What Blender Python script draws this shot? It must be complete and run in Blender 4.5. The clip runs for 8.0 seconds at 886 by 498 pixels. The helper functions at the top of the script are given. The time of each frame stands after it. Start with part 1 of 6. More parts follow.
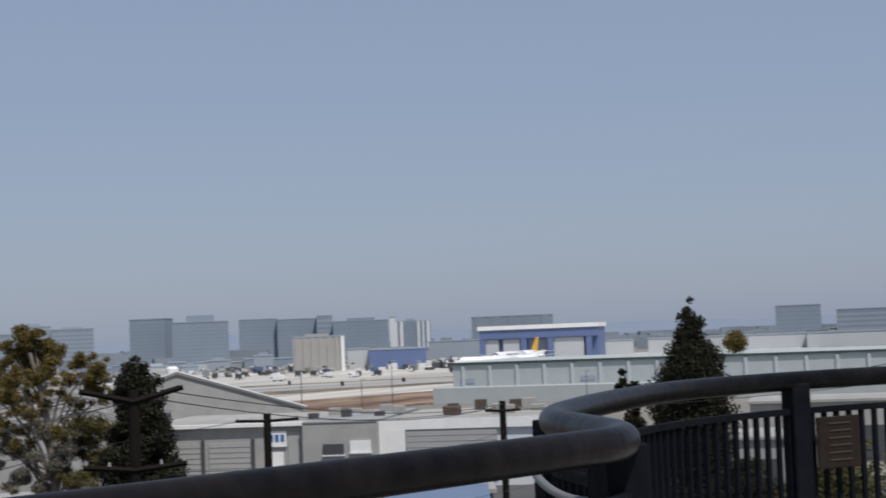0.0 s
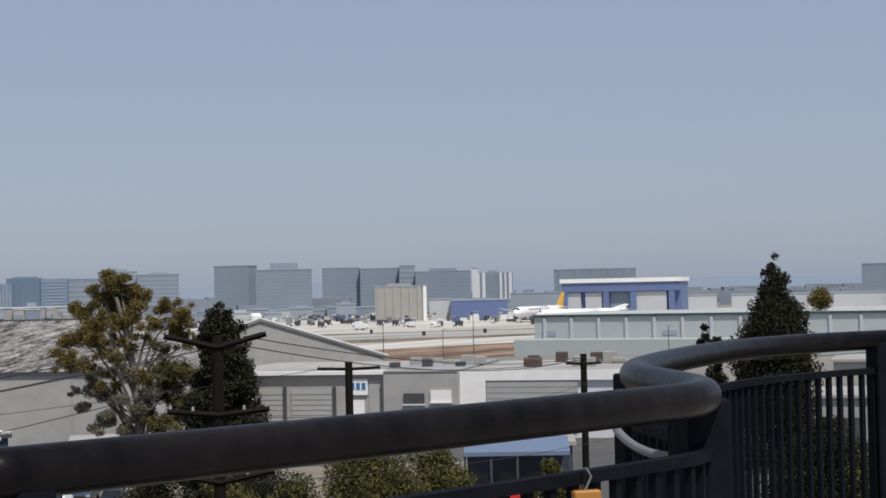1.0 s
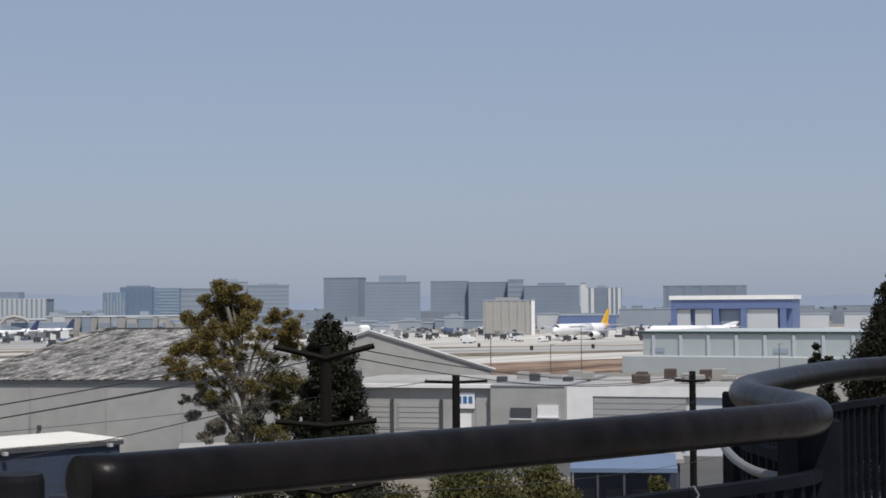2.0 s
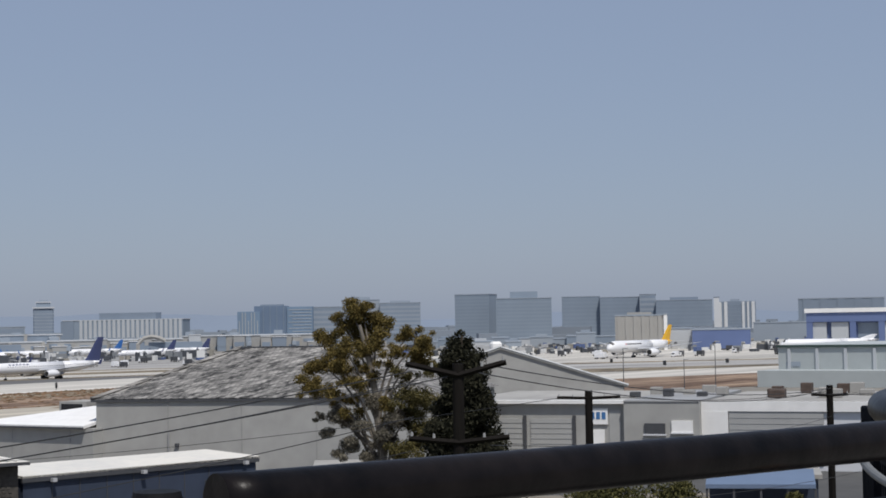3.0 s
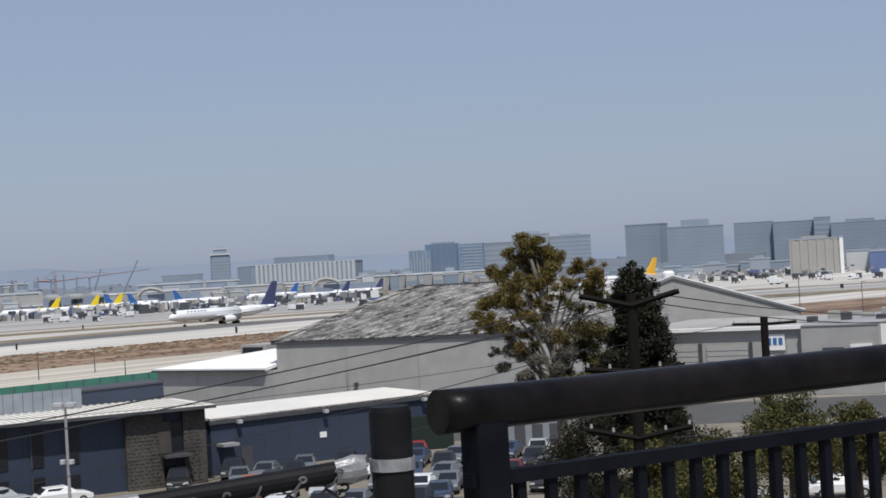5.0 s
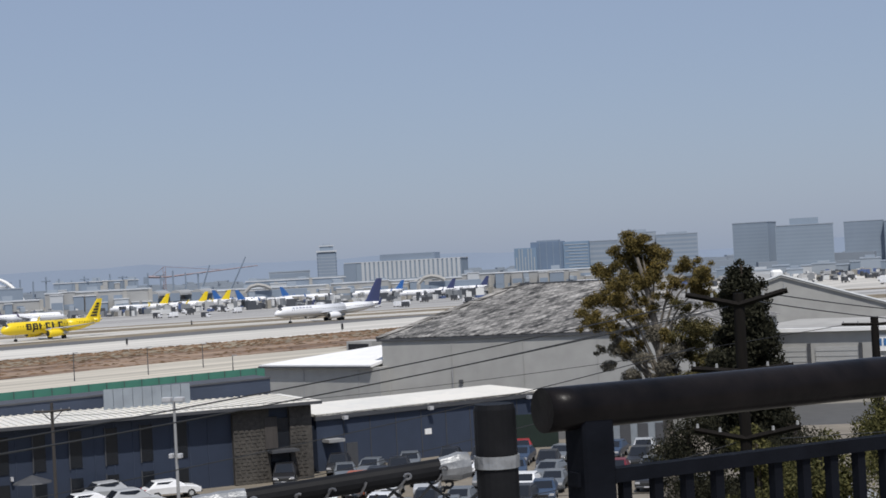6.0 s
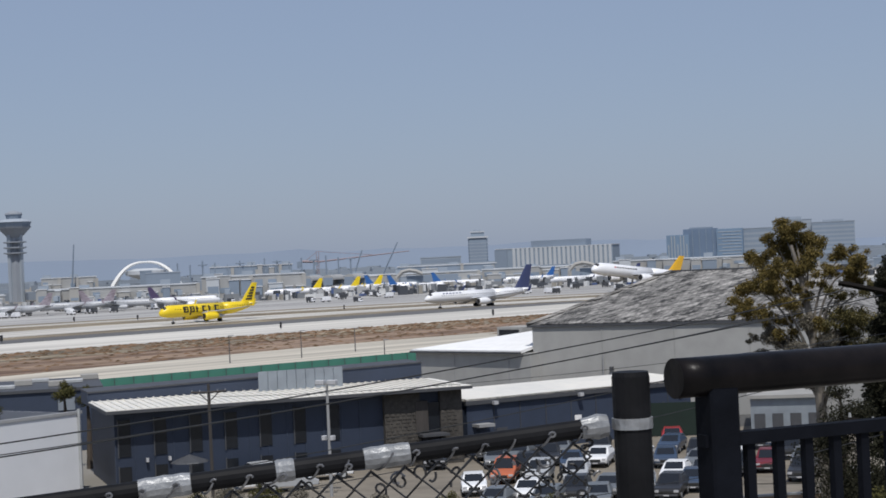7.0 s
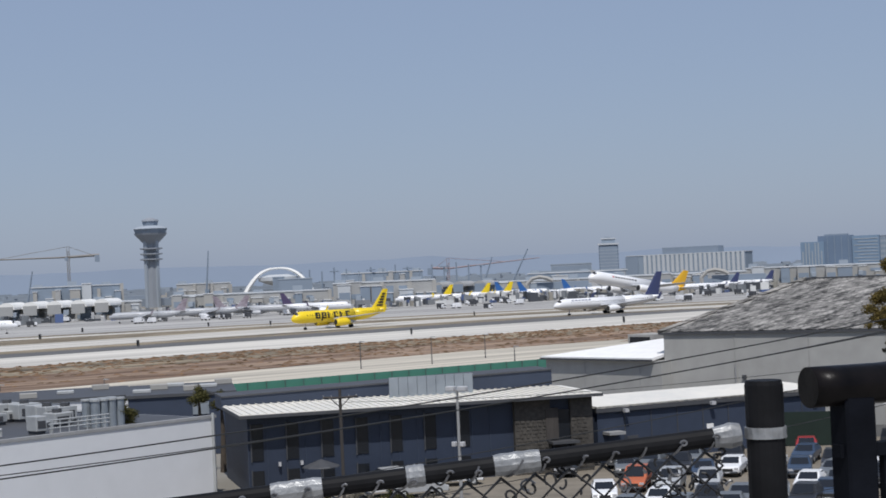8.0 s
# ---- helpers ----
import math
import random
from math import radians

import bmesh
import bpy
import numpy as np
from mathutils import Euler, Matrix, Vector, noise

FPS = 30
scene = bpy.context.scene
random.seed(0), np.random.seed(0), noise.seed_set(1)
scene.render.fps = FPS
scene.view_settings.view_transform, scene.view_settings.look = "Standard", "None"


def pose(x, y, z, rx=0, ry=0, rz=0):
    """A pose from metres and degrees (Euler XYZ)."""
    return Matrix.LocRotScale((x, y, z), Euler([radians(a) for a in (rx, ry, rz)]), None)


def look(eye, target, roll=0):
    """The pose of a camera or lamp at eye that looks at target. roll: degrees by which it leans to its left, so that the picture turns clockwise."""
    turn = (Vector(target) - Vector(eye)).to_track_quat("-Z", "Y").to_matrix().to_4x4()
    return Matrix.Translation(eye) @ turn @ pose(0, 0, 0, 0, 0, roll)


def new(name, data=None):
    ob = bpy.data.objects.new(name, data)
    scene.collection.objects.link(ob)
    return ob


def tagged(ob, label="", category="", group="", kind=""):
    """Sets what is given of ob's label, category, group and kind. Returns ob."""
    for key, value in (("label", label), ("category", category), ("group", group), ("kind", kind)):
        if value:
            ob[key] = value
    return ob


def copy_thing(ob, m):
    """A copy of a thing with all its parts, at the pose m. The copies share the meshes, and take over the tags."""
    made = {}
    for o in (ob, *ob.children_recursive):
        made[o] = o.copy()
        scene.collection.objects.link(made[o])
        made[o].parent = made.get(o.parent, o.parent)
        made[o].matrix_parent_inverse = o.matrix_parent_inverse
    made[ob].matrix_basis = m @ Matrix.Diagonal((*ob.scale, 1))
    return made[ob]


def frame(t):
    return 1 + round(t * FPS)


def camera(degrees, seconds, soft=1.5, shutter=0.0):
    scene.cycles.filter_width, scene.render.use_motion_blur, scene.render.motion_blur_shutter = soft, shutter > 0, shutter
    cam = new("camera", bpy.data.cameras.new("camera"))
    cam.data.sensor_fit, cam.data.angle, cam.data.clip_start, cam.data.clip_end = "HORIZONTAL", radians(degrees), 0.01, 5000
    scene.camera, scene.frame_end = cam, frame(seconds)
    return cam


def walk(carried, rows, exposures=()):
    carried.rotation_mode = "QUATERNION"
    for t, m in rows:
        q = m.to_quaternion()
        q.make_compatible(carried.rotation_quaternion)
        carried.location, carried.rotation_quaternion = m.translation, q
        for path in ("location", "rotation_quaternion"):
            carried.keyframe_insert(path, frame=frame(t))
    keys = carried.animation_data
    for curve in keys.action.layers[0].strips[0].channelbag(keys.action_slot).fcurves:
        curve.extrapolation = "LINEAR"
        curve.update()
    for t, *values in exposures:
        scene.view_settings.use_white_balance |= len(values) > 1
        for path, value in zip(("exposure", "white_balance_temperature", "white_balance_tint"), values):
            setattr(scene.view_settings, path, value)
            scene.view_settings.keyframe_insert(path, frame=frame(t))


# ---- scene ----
from itertools import product

# ---- camera ----
cam = camera(29.77, 8.0, soft=1.65, shutter=0.15)
PATH = [  # seconds, x, y, z, yaw, pitch, roll
    (0.0, 0.00, 0.00, 17.20, -0.027, 2.881, -2.268),
    (0.1, 0.00, 0.00, 17.20, -1.056, 2.598, -2.202),
    (0.2, 0.00, 0.00, 17.20, 1.451, 2.315, -2.136),
    (0.3, 0.00, 0.00, 17.20, 1.742, 2.266, -1.702),
    (0.4, 0.00, 0.00, 17.20, 1.257, 2.217, -1.269),
    (0.5, 0.00, 0.00, 17.20, 3.053, 2.228, -0.895),
    (0.6, 0.00, 0.00, 17.20, 2.642, 1.749, -0.975),
    (0.7, 0.00, 0.00, 17.20, 4.754, 1.761, -1.212),
    (0.8, 0.00, 0.00, 17.20, 5.375, 1.774, -1.450),
    (1.0, 0.00, 0.00, 17.20, 2.880, 1.293, -1.233),
    (1.2, 0.00, 0.00, 17.20, 3.683, 1.558, -1.050),
    (2.3, 0.00, 0.00, 17.20, 7.677, 2.054, -0.285),
    (2.5, 0.00, 0.00, 17.20, 8.633, 3.288, -0.188),
    (3.0, 0.00, 0.00, 17.20, 11.090, 2.437, -1.012),
    (3.5, 0.00, 0.00, 17.20, 11.997, 1.003, -1.947),
    (4.0, 0.00, 0.00, 17.20, 13.369, 1.251, -3.365),
    (4.2, 0.04, -0.21, 17.20, 14.773, 1.195, -3.215),
    (4.5, 0.09, -0.52, 17.21, 16.451, 1.110, -2.990),
    (5.0, 0.09, -0.52, 17.21, 16.972, 0.402, -3.219),
    (5.2, 0.09, -0.52, 17.21, 18.786, 0.611, -3.750),
    (6.3, 0.09, -0.52, 17.21, 21.584, 0.634, -2.780),
    (6.5, 0.09, -0.52, 17.21, 23.056, 1.147, -2.786),
    (7.0, 0.25, -0.89, 17.20, 25.799, 0.292, -2.597),
    (7.5, 0.25, -0.89, 17.20, 27.855, -0.349, -3.168),
    (8.0, 0.25, -0.89, 17.20, 30.259, 0.720, -2.496),
]
walk(cam, [(t, pose(x, y, z, 90 + p, 0, w) @ pose(0, 0, 0, 0, 0, r)) for t, x, y, z, w, p, r in PATH],
     [(0.0, -0.05, 6500, 10), (0.5, 0.0, 6500, 10), (1.0, 0.08, 6700, 10), (1.2, 0.06, 6650, 10), (2.3, 0.04, 6580, 10), (2.5, 0.05, 6600, 10), (3.0, -0.1, 6480, 10), (4.0, 0.03, 6550, 10),
      (5.0, 0.04, 6450, 10), (6.5, 0.0, 6400, 10), (7.0, -0.08, 6330, 10), (7.5, 0.0, 6340, 10), (8.0, -0.04, 6300, 10)])

# ---- light ----
SUN_EL, SUN_AZ = 60, 150          # degrees; azimuth clockwise from +y
world = bpy.data.worlds.new("world")
scene.world = world
world.use_nodes = True
wn = world.node_tree
sky = wn.nodes.new("ShaderNodeTexSky")
sky.sky_type, sky.sun_disc = "NISHITA", False
sky.sun_elevation, sky.sun_rotation = radians(SUN_EL), radians(SUN_AZ)
sky.altitude, sky.air_density, sky.dust_density, sky.ozone_density = 0, 1.0, 1.0, 1.5
haze = wn.nodes.new("ShaderNodeMix")     # an even summer haze over the whole sky
haze.data_type = "RGBA"
haze.inputs[0].default_value = 0.72
haze.inputs[7].default_value = (2.88, 3.5, 4.95, 1)
wn.links.new(sky.outputs[0], haze.inputs[6])
wn.nodes["Background"].inputs[1].default_value = 0.1
wn.links.new(haze.outputs[2], wn.nodes["Background"].inputs[0])
sun_data = bpy.data.lights.new("sun", "SUN")
sun_data.energy, sun_data.angle, sun_data.color = 3.6, radians(0.5), (1.0, 0.96, 0.9)
sun = new("sun", sun_data)
s_el, s_az = radians(SUN_EL), radians(SUN_AZ)
sun.matrix_world = look((0, 0, 60), Vector((0, 0, 60)) - Vector((math.sin(s_az) * math.cos(s_el), math.cos(s_az) * math.cos(s_el), math.sin(s_el))))
scene.view_settings.exposure = 0.0


# ---- materials ----
def mat(name, color, rough=0.6, var=0.15, scale=1.0, bump=0.0, metal=0.0, spec=0.5, stretch=(1, 1, 1), tint=None, rand=0.0, coarse=0.12, angle=0.0, placed=False, edge=(0.32, 0.68)):
    """Grain and stains at two scales, in metres; rand varies each object."""
    m = bpy.data.materials.new(name)
    m.use_nodes = True
    t = m.node_tree
    b = t.nodes["Principled BSDF"]
    b.inputs["Roughness"].default_value, b.inputs["Metallic"].default_value = rough, metal
    b.inputs["Specular IOR Level"].default_value = spec
    tc = t.nodes.new("ShaderNodeTexCoord")
    mp = t.nodes.new("ShaderNodeMapping")
    mp.vector_type = "TEXTURE"
    mp.inputs["Scale"].default_value = [1 / s for s in stretch]
    mp.inputs["Rotation"].default_value = (0, 0, radians(angle))
    t.links.new(t.nodes.new("ShaderNodeNewGeometry").outputs["Position"] if placed else tc.outputs["Object"], mp.inputs["Vector"])
    fine, big = t.nodes.new("ShaderNodeTexNoise"), t.nodes.new("ShaderNodeTexNoise")
    fine.inputs["Scale"].default_value, fine.inputs["Detail"].default_value = scale, 5
    big.inputs["Scale"].default_value, big.inputs["Detail"].default_value = scale * coarse, 3
    for n in (fine, big):
        t.links.new(mp.outputs[0], n.inputs["Vector"])
    add = t.nodes.new("ShaderNodeMath")
    add.operation = "ADD"
    t.links.new(fine.outputs["Fac"], add.inputs[0])
    t.links.new(big.outputs["Fac"], add.inputs[1])
    ramp = t.nodes.new("ShaderNodeValToRGB")
    c2 = tint or tuple(min(1, c * (1 + var)) for c in color)
    c1 = tuple(c * (1 - var) for c in color)
    ramp.color_ramp.elements[0].position, ramp.color_ramp.elements[1].position = edge
    ramp.color_ramp.elements[0].color, ramp.color_ramp.elements[1].color = (*c1, 1), (*c2, 1)
    half = t.nodes.new("ShaderNodeMath")
    half.operation, half.inputs[1].default_value = "MULTIPLY", 0.5
    t.links.new(add.outputs[0], half.inputs[0])
    t.links.new(half.outputs[0], ramp.inputs["Fac"])
    out = ramp.outputs["Color"]
    if rand:
        info, hsv, mr = t.nodes.new("ShaderNodeObjectInfo"), t.nodes.new("ShaderNodeHueSaturation"), t.nodes.new("ShaderNodeMapRange")
        mr.inputs["To Min"].default_value, mr.inputs["To Max"].default_value = 1 - rand, 1 + rand
        t.links.new(info.outputs["Random"], mr.inputs["Value"])
        t.links.new(mr.outputs[0], hsv.inputs["Value"])
        t.links.new(out, hsv.inputs["Color"])
        out = hsv.outputs["Color"]
    t.links.new(out, b.inputs["Base Color"])
    if bump:
        bp = t.nodes.new("ShaderNodeBump")
        bp.inputs["Strength"].default_value, bp.inputs["Distance"].default_value = bump, 0.05
        t.links.new(fine.outputs["Fac"], bp.inputs["Height"])
        t.links.new(bp.outputs[0], b.inputs["Normal"])
    return m


def leaf_mat(name, dark, light):
    """Foliage whose clumps differ one from another."""
    m = bpy.data.materials.new(name)
    m.use_nodes = True
    t = m.node_tree
    b = t.nodes["Principled BSDF"]
    b.inputs["Roughness"].default_value, b.inputs["Specular IOR Level"].default_value = 0.95, 0.1
    geo, ramp = t.nodes.new("ShaderNodeNewGeometry"), t.nodes.new("ShaderNodeValToRGB")
    ramp.color_ramp.elements[0].color, ramp.color_ramp.elements[1].color = (*dark, 1), (*light, 1)
    t.links.new(geo.outputs["Random Per Island"], ramp.inputs["Fac"])
    t.links.new(ramp.outputs["Color"], b.inputs["Base Color"])
    return m


def glass_mat(name, color, rough=0.12):
    m = bpy.data.materials.new(name)
    m.use_nodes = True
    b = m.node_tree.nodes["Principled BSDF"]
    b.inputs["Base Color"].default_value, b.inputs["Roughness"].default_value = (*color, 1), rough
    return m


M = dict(
    rail=mat("rail_paint", (0.0045, 0.0045, 0.0058), 0.34, 0.6, 14, 0.07, spec=0.11, tint=(0.013, 0.0105, 0.0105), edge=(0.36, 0.66)),
    post=mat("post_paint", (0.006, 0.007, 0.0105), 0.75, 0.4, 10, 0.2, spec=0.08),
    fence=mat("fence_paint", (0.0085, 0.0085, 0.0095), 0.6, 0.5, 12, 0.12, spec=0.12),
    wire=mat("coated_wire", (0.012, 0.012, 0.013), 0.5, 0.4, 30, 0.1),
    tape=mat("silver_tape", (0.25, 0.255, 0.26), 0.42, 0.4, 30, 0.18, metal=0.3),
    # tie base colour is lightened to paint silver glints on dark wire
    tie=mat("glint_tie", (0.16, 0.16, 0.165), 0.3, 0.6, 60, 0.1, metal=0.5),
    plaque=mat("bronze_plaque", (0.022, 0.016, 0.013), 0.65, 0.3, 20, 0.1, spec=0.1),
    plaque_bar=mat("plaque_relief", (0.055, 0.042, 0.032), 0.6, 0.2, 20, spec=0.15),
    yellow_tag=mat("yellow_tag", (0.36, 0.16, 0.03), 0.5, 0.15, 12),
    conduit=mat("grey_conduit", (0.15, 0.155, 0.155), 0.45, 0.15, 20),
    walk=mat("walk_concrete", (0.36, 0.34, 0.31), 0.85, 0.15, 6, 0.2),
    hill=mat("hill_soil", (0.16, 0.13, 0.085), 0.95, 0.35, 0.6, 0.5, tint=(0.13, 0.15, 0.06)),
    ground=mat("dry_ground", (0.2, 0.185, 0.155), 0.95, 0.2, 0.05, 0.2, tint=(0.27, 0.25, 0.22)),
    asphalt=mat("asphalt", (0.075, 0.074, 0.072), 0.9, 0.2, 0.6, 0.15),
    lot=mat("lot_paving", (0.19, 0.165, 0.13), 0.9, 0.3, 0.5, 0.1),
    tan_wall=mat("tan_wall", (0.27, 0.19, 0.125), 0.9, 0.25, 0.8, 0.2),
    concrete=mat("taxiway_concrete", (0.47, 0.445, 0.4), 0.9, 0.3, 0.16, 0.0, stretch=(0.05, 1, 1), angle=64, coarse=0.25, edge=(0.38, 0.6)),
    apron=mat("apron_concrete", (0.31, 0.3, 0.285), 0.9, 0.34, 0.12, stretch=(0.06, 1, 1), angle=60, coarse=0.25, edge=(0.38, 0.6)),
    tarmac=mat("runway_asphalt", (0.11, 0.108, 0.106), 0.9, 0.2, 0.04),
    dirt=mat("red_brown_dirt", (0.155, 0.082, 0.045), 0.95, 0.45, 0.3, 0.2, tint=(0.33, 0.235, 0.16), stretch=(0.2, 1, 1), angle=64, coarse=0.22, edge=(0.41, 0.64)),
    scrub=mat("dry_grass", (0.13, 0.1, 0.062), 0.95, 0.5, 0.36, 0.2, tint=(0.34, 0.28, 0.19), stretch=(0.2, 1, 1), angle=64, coarse=0.2, edge=(0.4, 0.62)),
    road=mat("service_road", (0.44, 0.4, 0.33), 0.9, 0.3, 0.3, stretch=(0.04, 1, 1), angle=66, coarse=0.3, edge=(0.38, 0.6)),
    green=mat("green_screen", (0.055, 0.19, 0.14), 0.8, 0.2, 0.5),
    # hills and city: distance haze is mixed into the base colour
    hills=mat("hazed_hills", (0.185, 0.225, 0.29), 1.0, 0.05, 0.004),
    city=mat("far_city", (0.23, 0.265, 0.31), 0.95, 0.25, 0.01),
)


# ---- builders ----
def pt(az, d, z=0.0):
    """A place by bearing (degrees to the left of +y), distance from the overlook and height."""
    a = radians(az)
    return Vector((-d * math.sin(a), d * math.cos(a), z))


def part(name, bm, material, parent=None, label="", m=None, smooth=False):
    me = bpy.data.meshes.new(name)
    if smooth:
        for f in bm.faces:
            f.smooth = True
    bm.normal_update()
    bm.to_mesh(me)
    bm.free()
    me.materials.append(material)
    ob = new(name, me)
    if parent is not None:
        ob.parent = parent
    if m is not None:
        ob.matrix_basis = m
    if label:
        ob["label"] = label
    return ob


def share(name, ob, parent, m):
    """Another piece on the same mesh."""
    o = new(name, ob.data)
    o.parent = parent
    o.matrix_basis = m
    return o


def thing(name, m, label, category, group="", kind=""):
    e = new(name)
    e.empty_display_size = 0.3
    e.matrix_basis = m
    return tagged(e, label, category, group, kind)


def box(bm, x0, x1, y0, y1, z0, z1, bevel=0.0, m=None):
    vs = [bm.verts.new((x, y, z)) for x, y, z in product((x0, x1), (y0, y1), (z0, z1))]
    fs = [bm.faces.new([vs[i] for i in q]) for q in ((0, 1, 3, 2), (4, 6, 7, 5), (0, 4, 5, 1), (2, 3, 7, 6), (0, 2, 6, 4), (1, 5, 7, 3))]
    if bevel:
        es = list({e for f in fs for e in f.edges})
        r = bmesh.ops.bevel(bm, geom=es, offset=bevel, segments=1, affect="EDGES")
        vs = list({v for f in r["faces"] for v in f.verts} | {v for v in vs if v.is_valid})
    if m is not None:
        bmesh.ops.transform(bm, matrix=m, verts=vs)
    return vs


def boxbm(*a, **k):
    bm = bmesh.new()
    box(bm, *a, **k)
    return bm


def ring_tube(bm, rings, closed_ends=True):
    """Joins rings of equal count into a skin."""
    rows = [[bm.verts.new(p) for p in r] for r in rings]
    n = len(rows[0])
    for a, b in zip(rows, rows[1:]):
        for i in range(n):
            bm.faces.new((a[i], a[(i + 1) % n], b[(i + 1) % n], b[i]))
    if closed_ends:
        bm.faces.new(rows[0][::-1])
        bm.faces.new(rows[-1])
    return rows


def pipe(path, r, n=8, bm=None):
    """A round tube along a path; r may be one radius or one for each point."""
    bm = bm or bmesh.new()
    path = [Vector(p) for p in path]
    rs = r if isinstance(r, (list, tuple)) else [r] * len(path)
    rings, up = [], None
    for i, p in enumerate(path):
        d = (path[min(i + 1, len(path) - 1)] - path[max(i - 1, 0)]).normalized()
        if up is None:
            up = Vector((0, 0, 1)) if abs(d.z) < 0.9 else Vector((1, 0, 0))
        s = d.cross(up).normalized()
        up = s.cross(d).normalized()
        rings.append([p + (s * math.cos(a) + up * math.sin(a)) * rs[i] for a in [2 * math.pi * k / n for k in range(n)]])
    ring_tube(bm, rings)
    return bm


def catmull(pts, per=6):
    p = [Vector(q) for q in pts]
    p = [2 * p[0] - p[1]] + p + [2 * p[-1] - p[-2]]
    out = []
    for a, b, c, d in zip(p, p[1:], p[2:], p[3:]):
        for k in range(per):
            t = k / per
            out.append(0.5 * (2 * b + (c - a) * t + (2 * a - 5 * b + 4 * c - d) * t * t + (3 * b - a - 3 * c + d) * t ** 3))
    return out + [p[-2]]


def facing(az_l, d_l, az_r, d_r, z=0.0):
    """A frame on a facade: x from its left end to its right, y away from the overlook, z up; and its width."""
    a, b = pt(az_l, d_l), pt(az_r, d_r)
    x = (b - a)
    w = x.length
    x.normalize()
    y = Vector((0, 0, 1)).cross(x)
    m = Matrix((x, y, (0, 0, 1))).transposed().to_4x4()
    return Matrix.Translation((a.x, a.y, z)) @ m, w


def ground_z(r):
    """The height of the land at a distance from the overlook."""
    pts = ((0, 15.75), (6, 15.7), (9, 14.6), (14, 11.0), (25, 5.5), (42, 0.6), (55, 0.0), (560, 0.0), (860, -4.6), (6000, -4.6))
    for (a, za), (b, zb) in zip(pts, pts[1:]):
        if r <= b:
            return za + (zb - za) * (r - a) / (b - a)
    return pts[-1][1]


def strip(name, near, far, z, material, label):
    """A paved or planted strip between two lines on the ground."""
    bm = bmesh.new()
    a, b = catmull([(*p, 0) for p in near], 8), catmull([(*p, 0) for p in far], 8)
    rows = []
    for p, q in zip(a, b):
        rows.append([bm.verts.new((v.x, v.y, ground_z(math.hypot(v.x, v.y)) + z)) for v in (p.lerp(q, k / 4) for k in range(5))])
    for r, s in zip(rows, rows[1:]):
        for k in range(4):
            bm.faces.new((r[k], s[k], s[k + 1], r[k + 1]))
    ob = part(name, bm, material)
    if ob.data.polygons[0].normal.z < 0:
        ob.data.flip_normals()
    return tagged(ob, label, "", "", "structure")

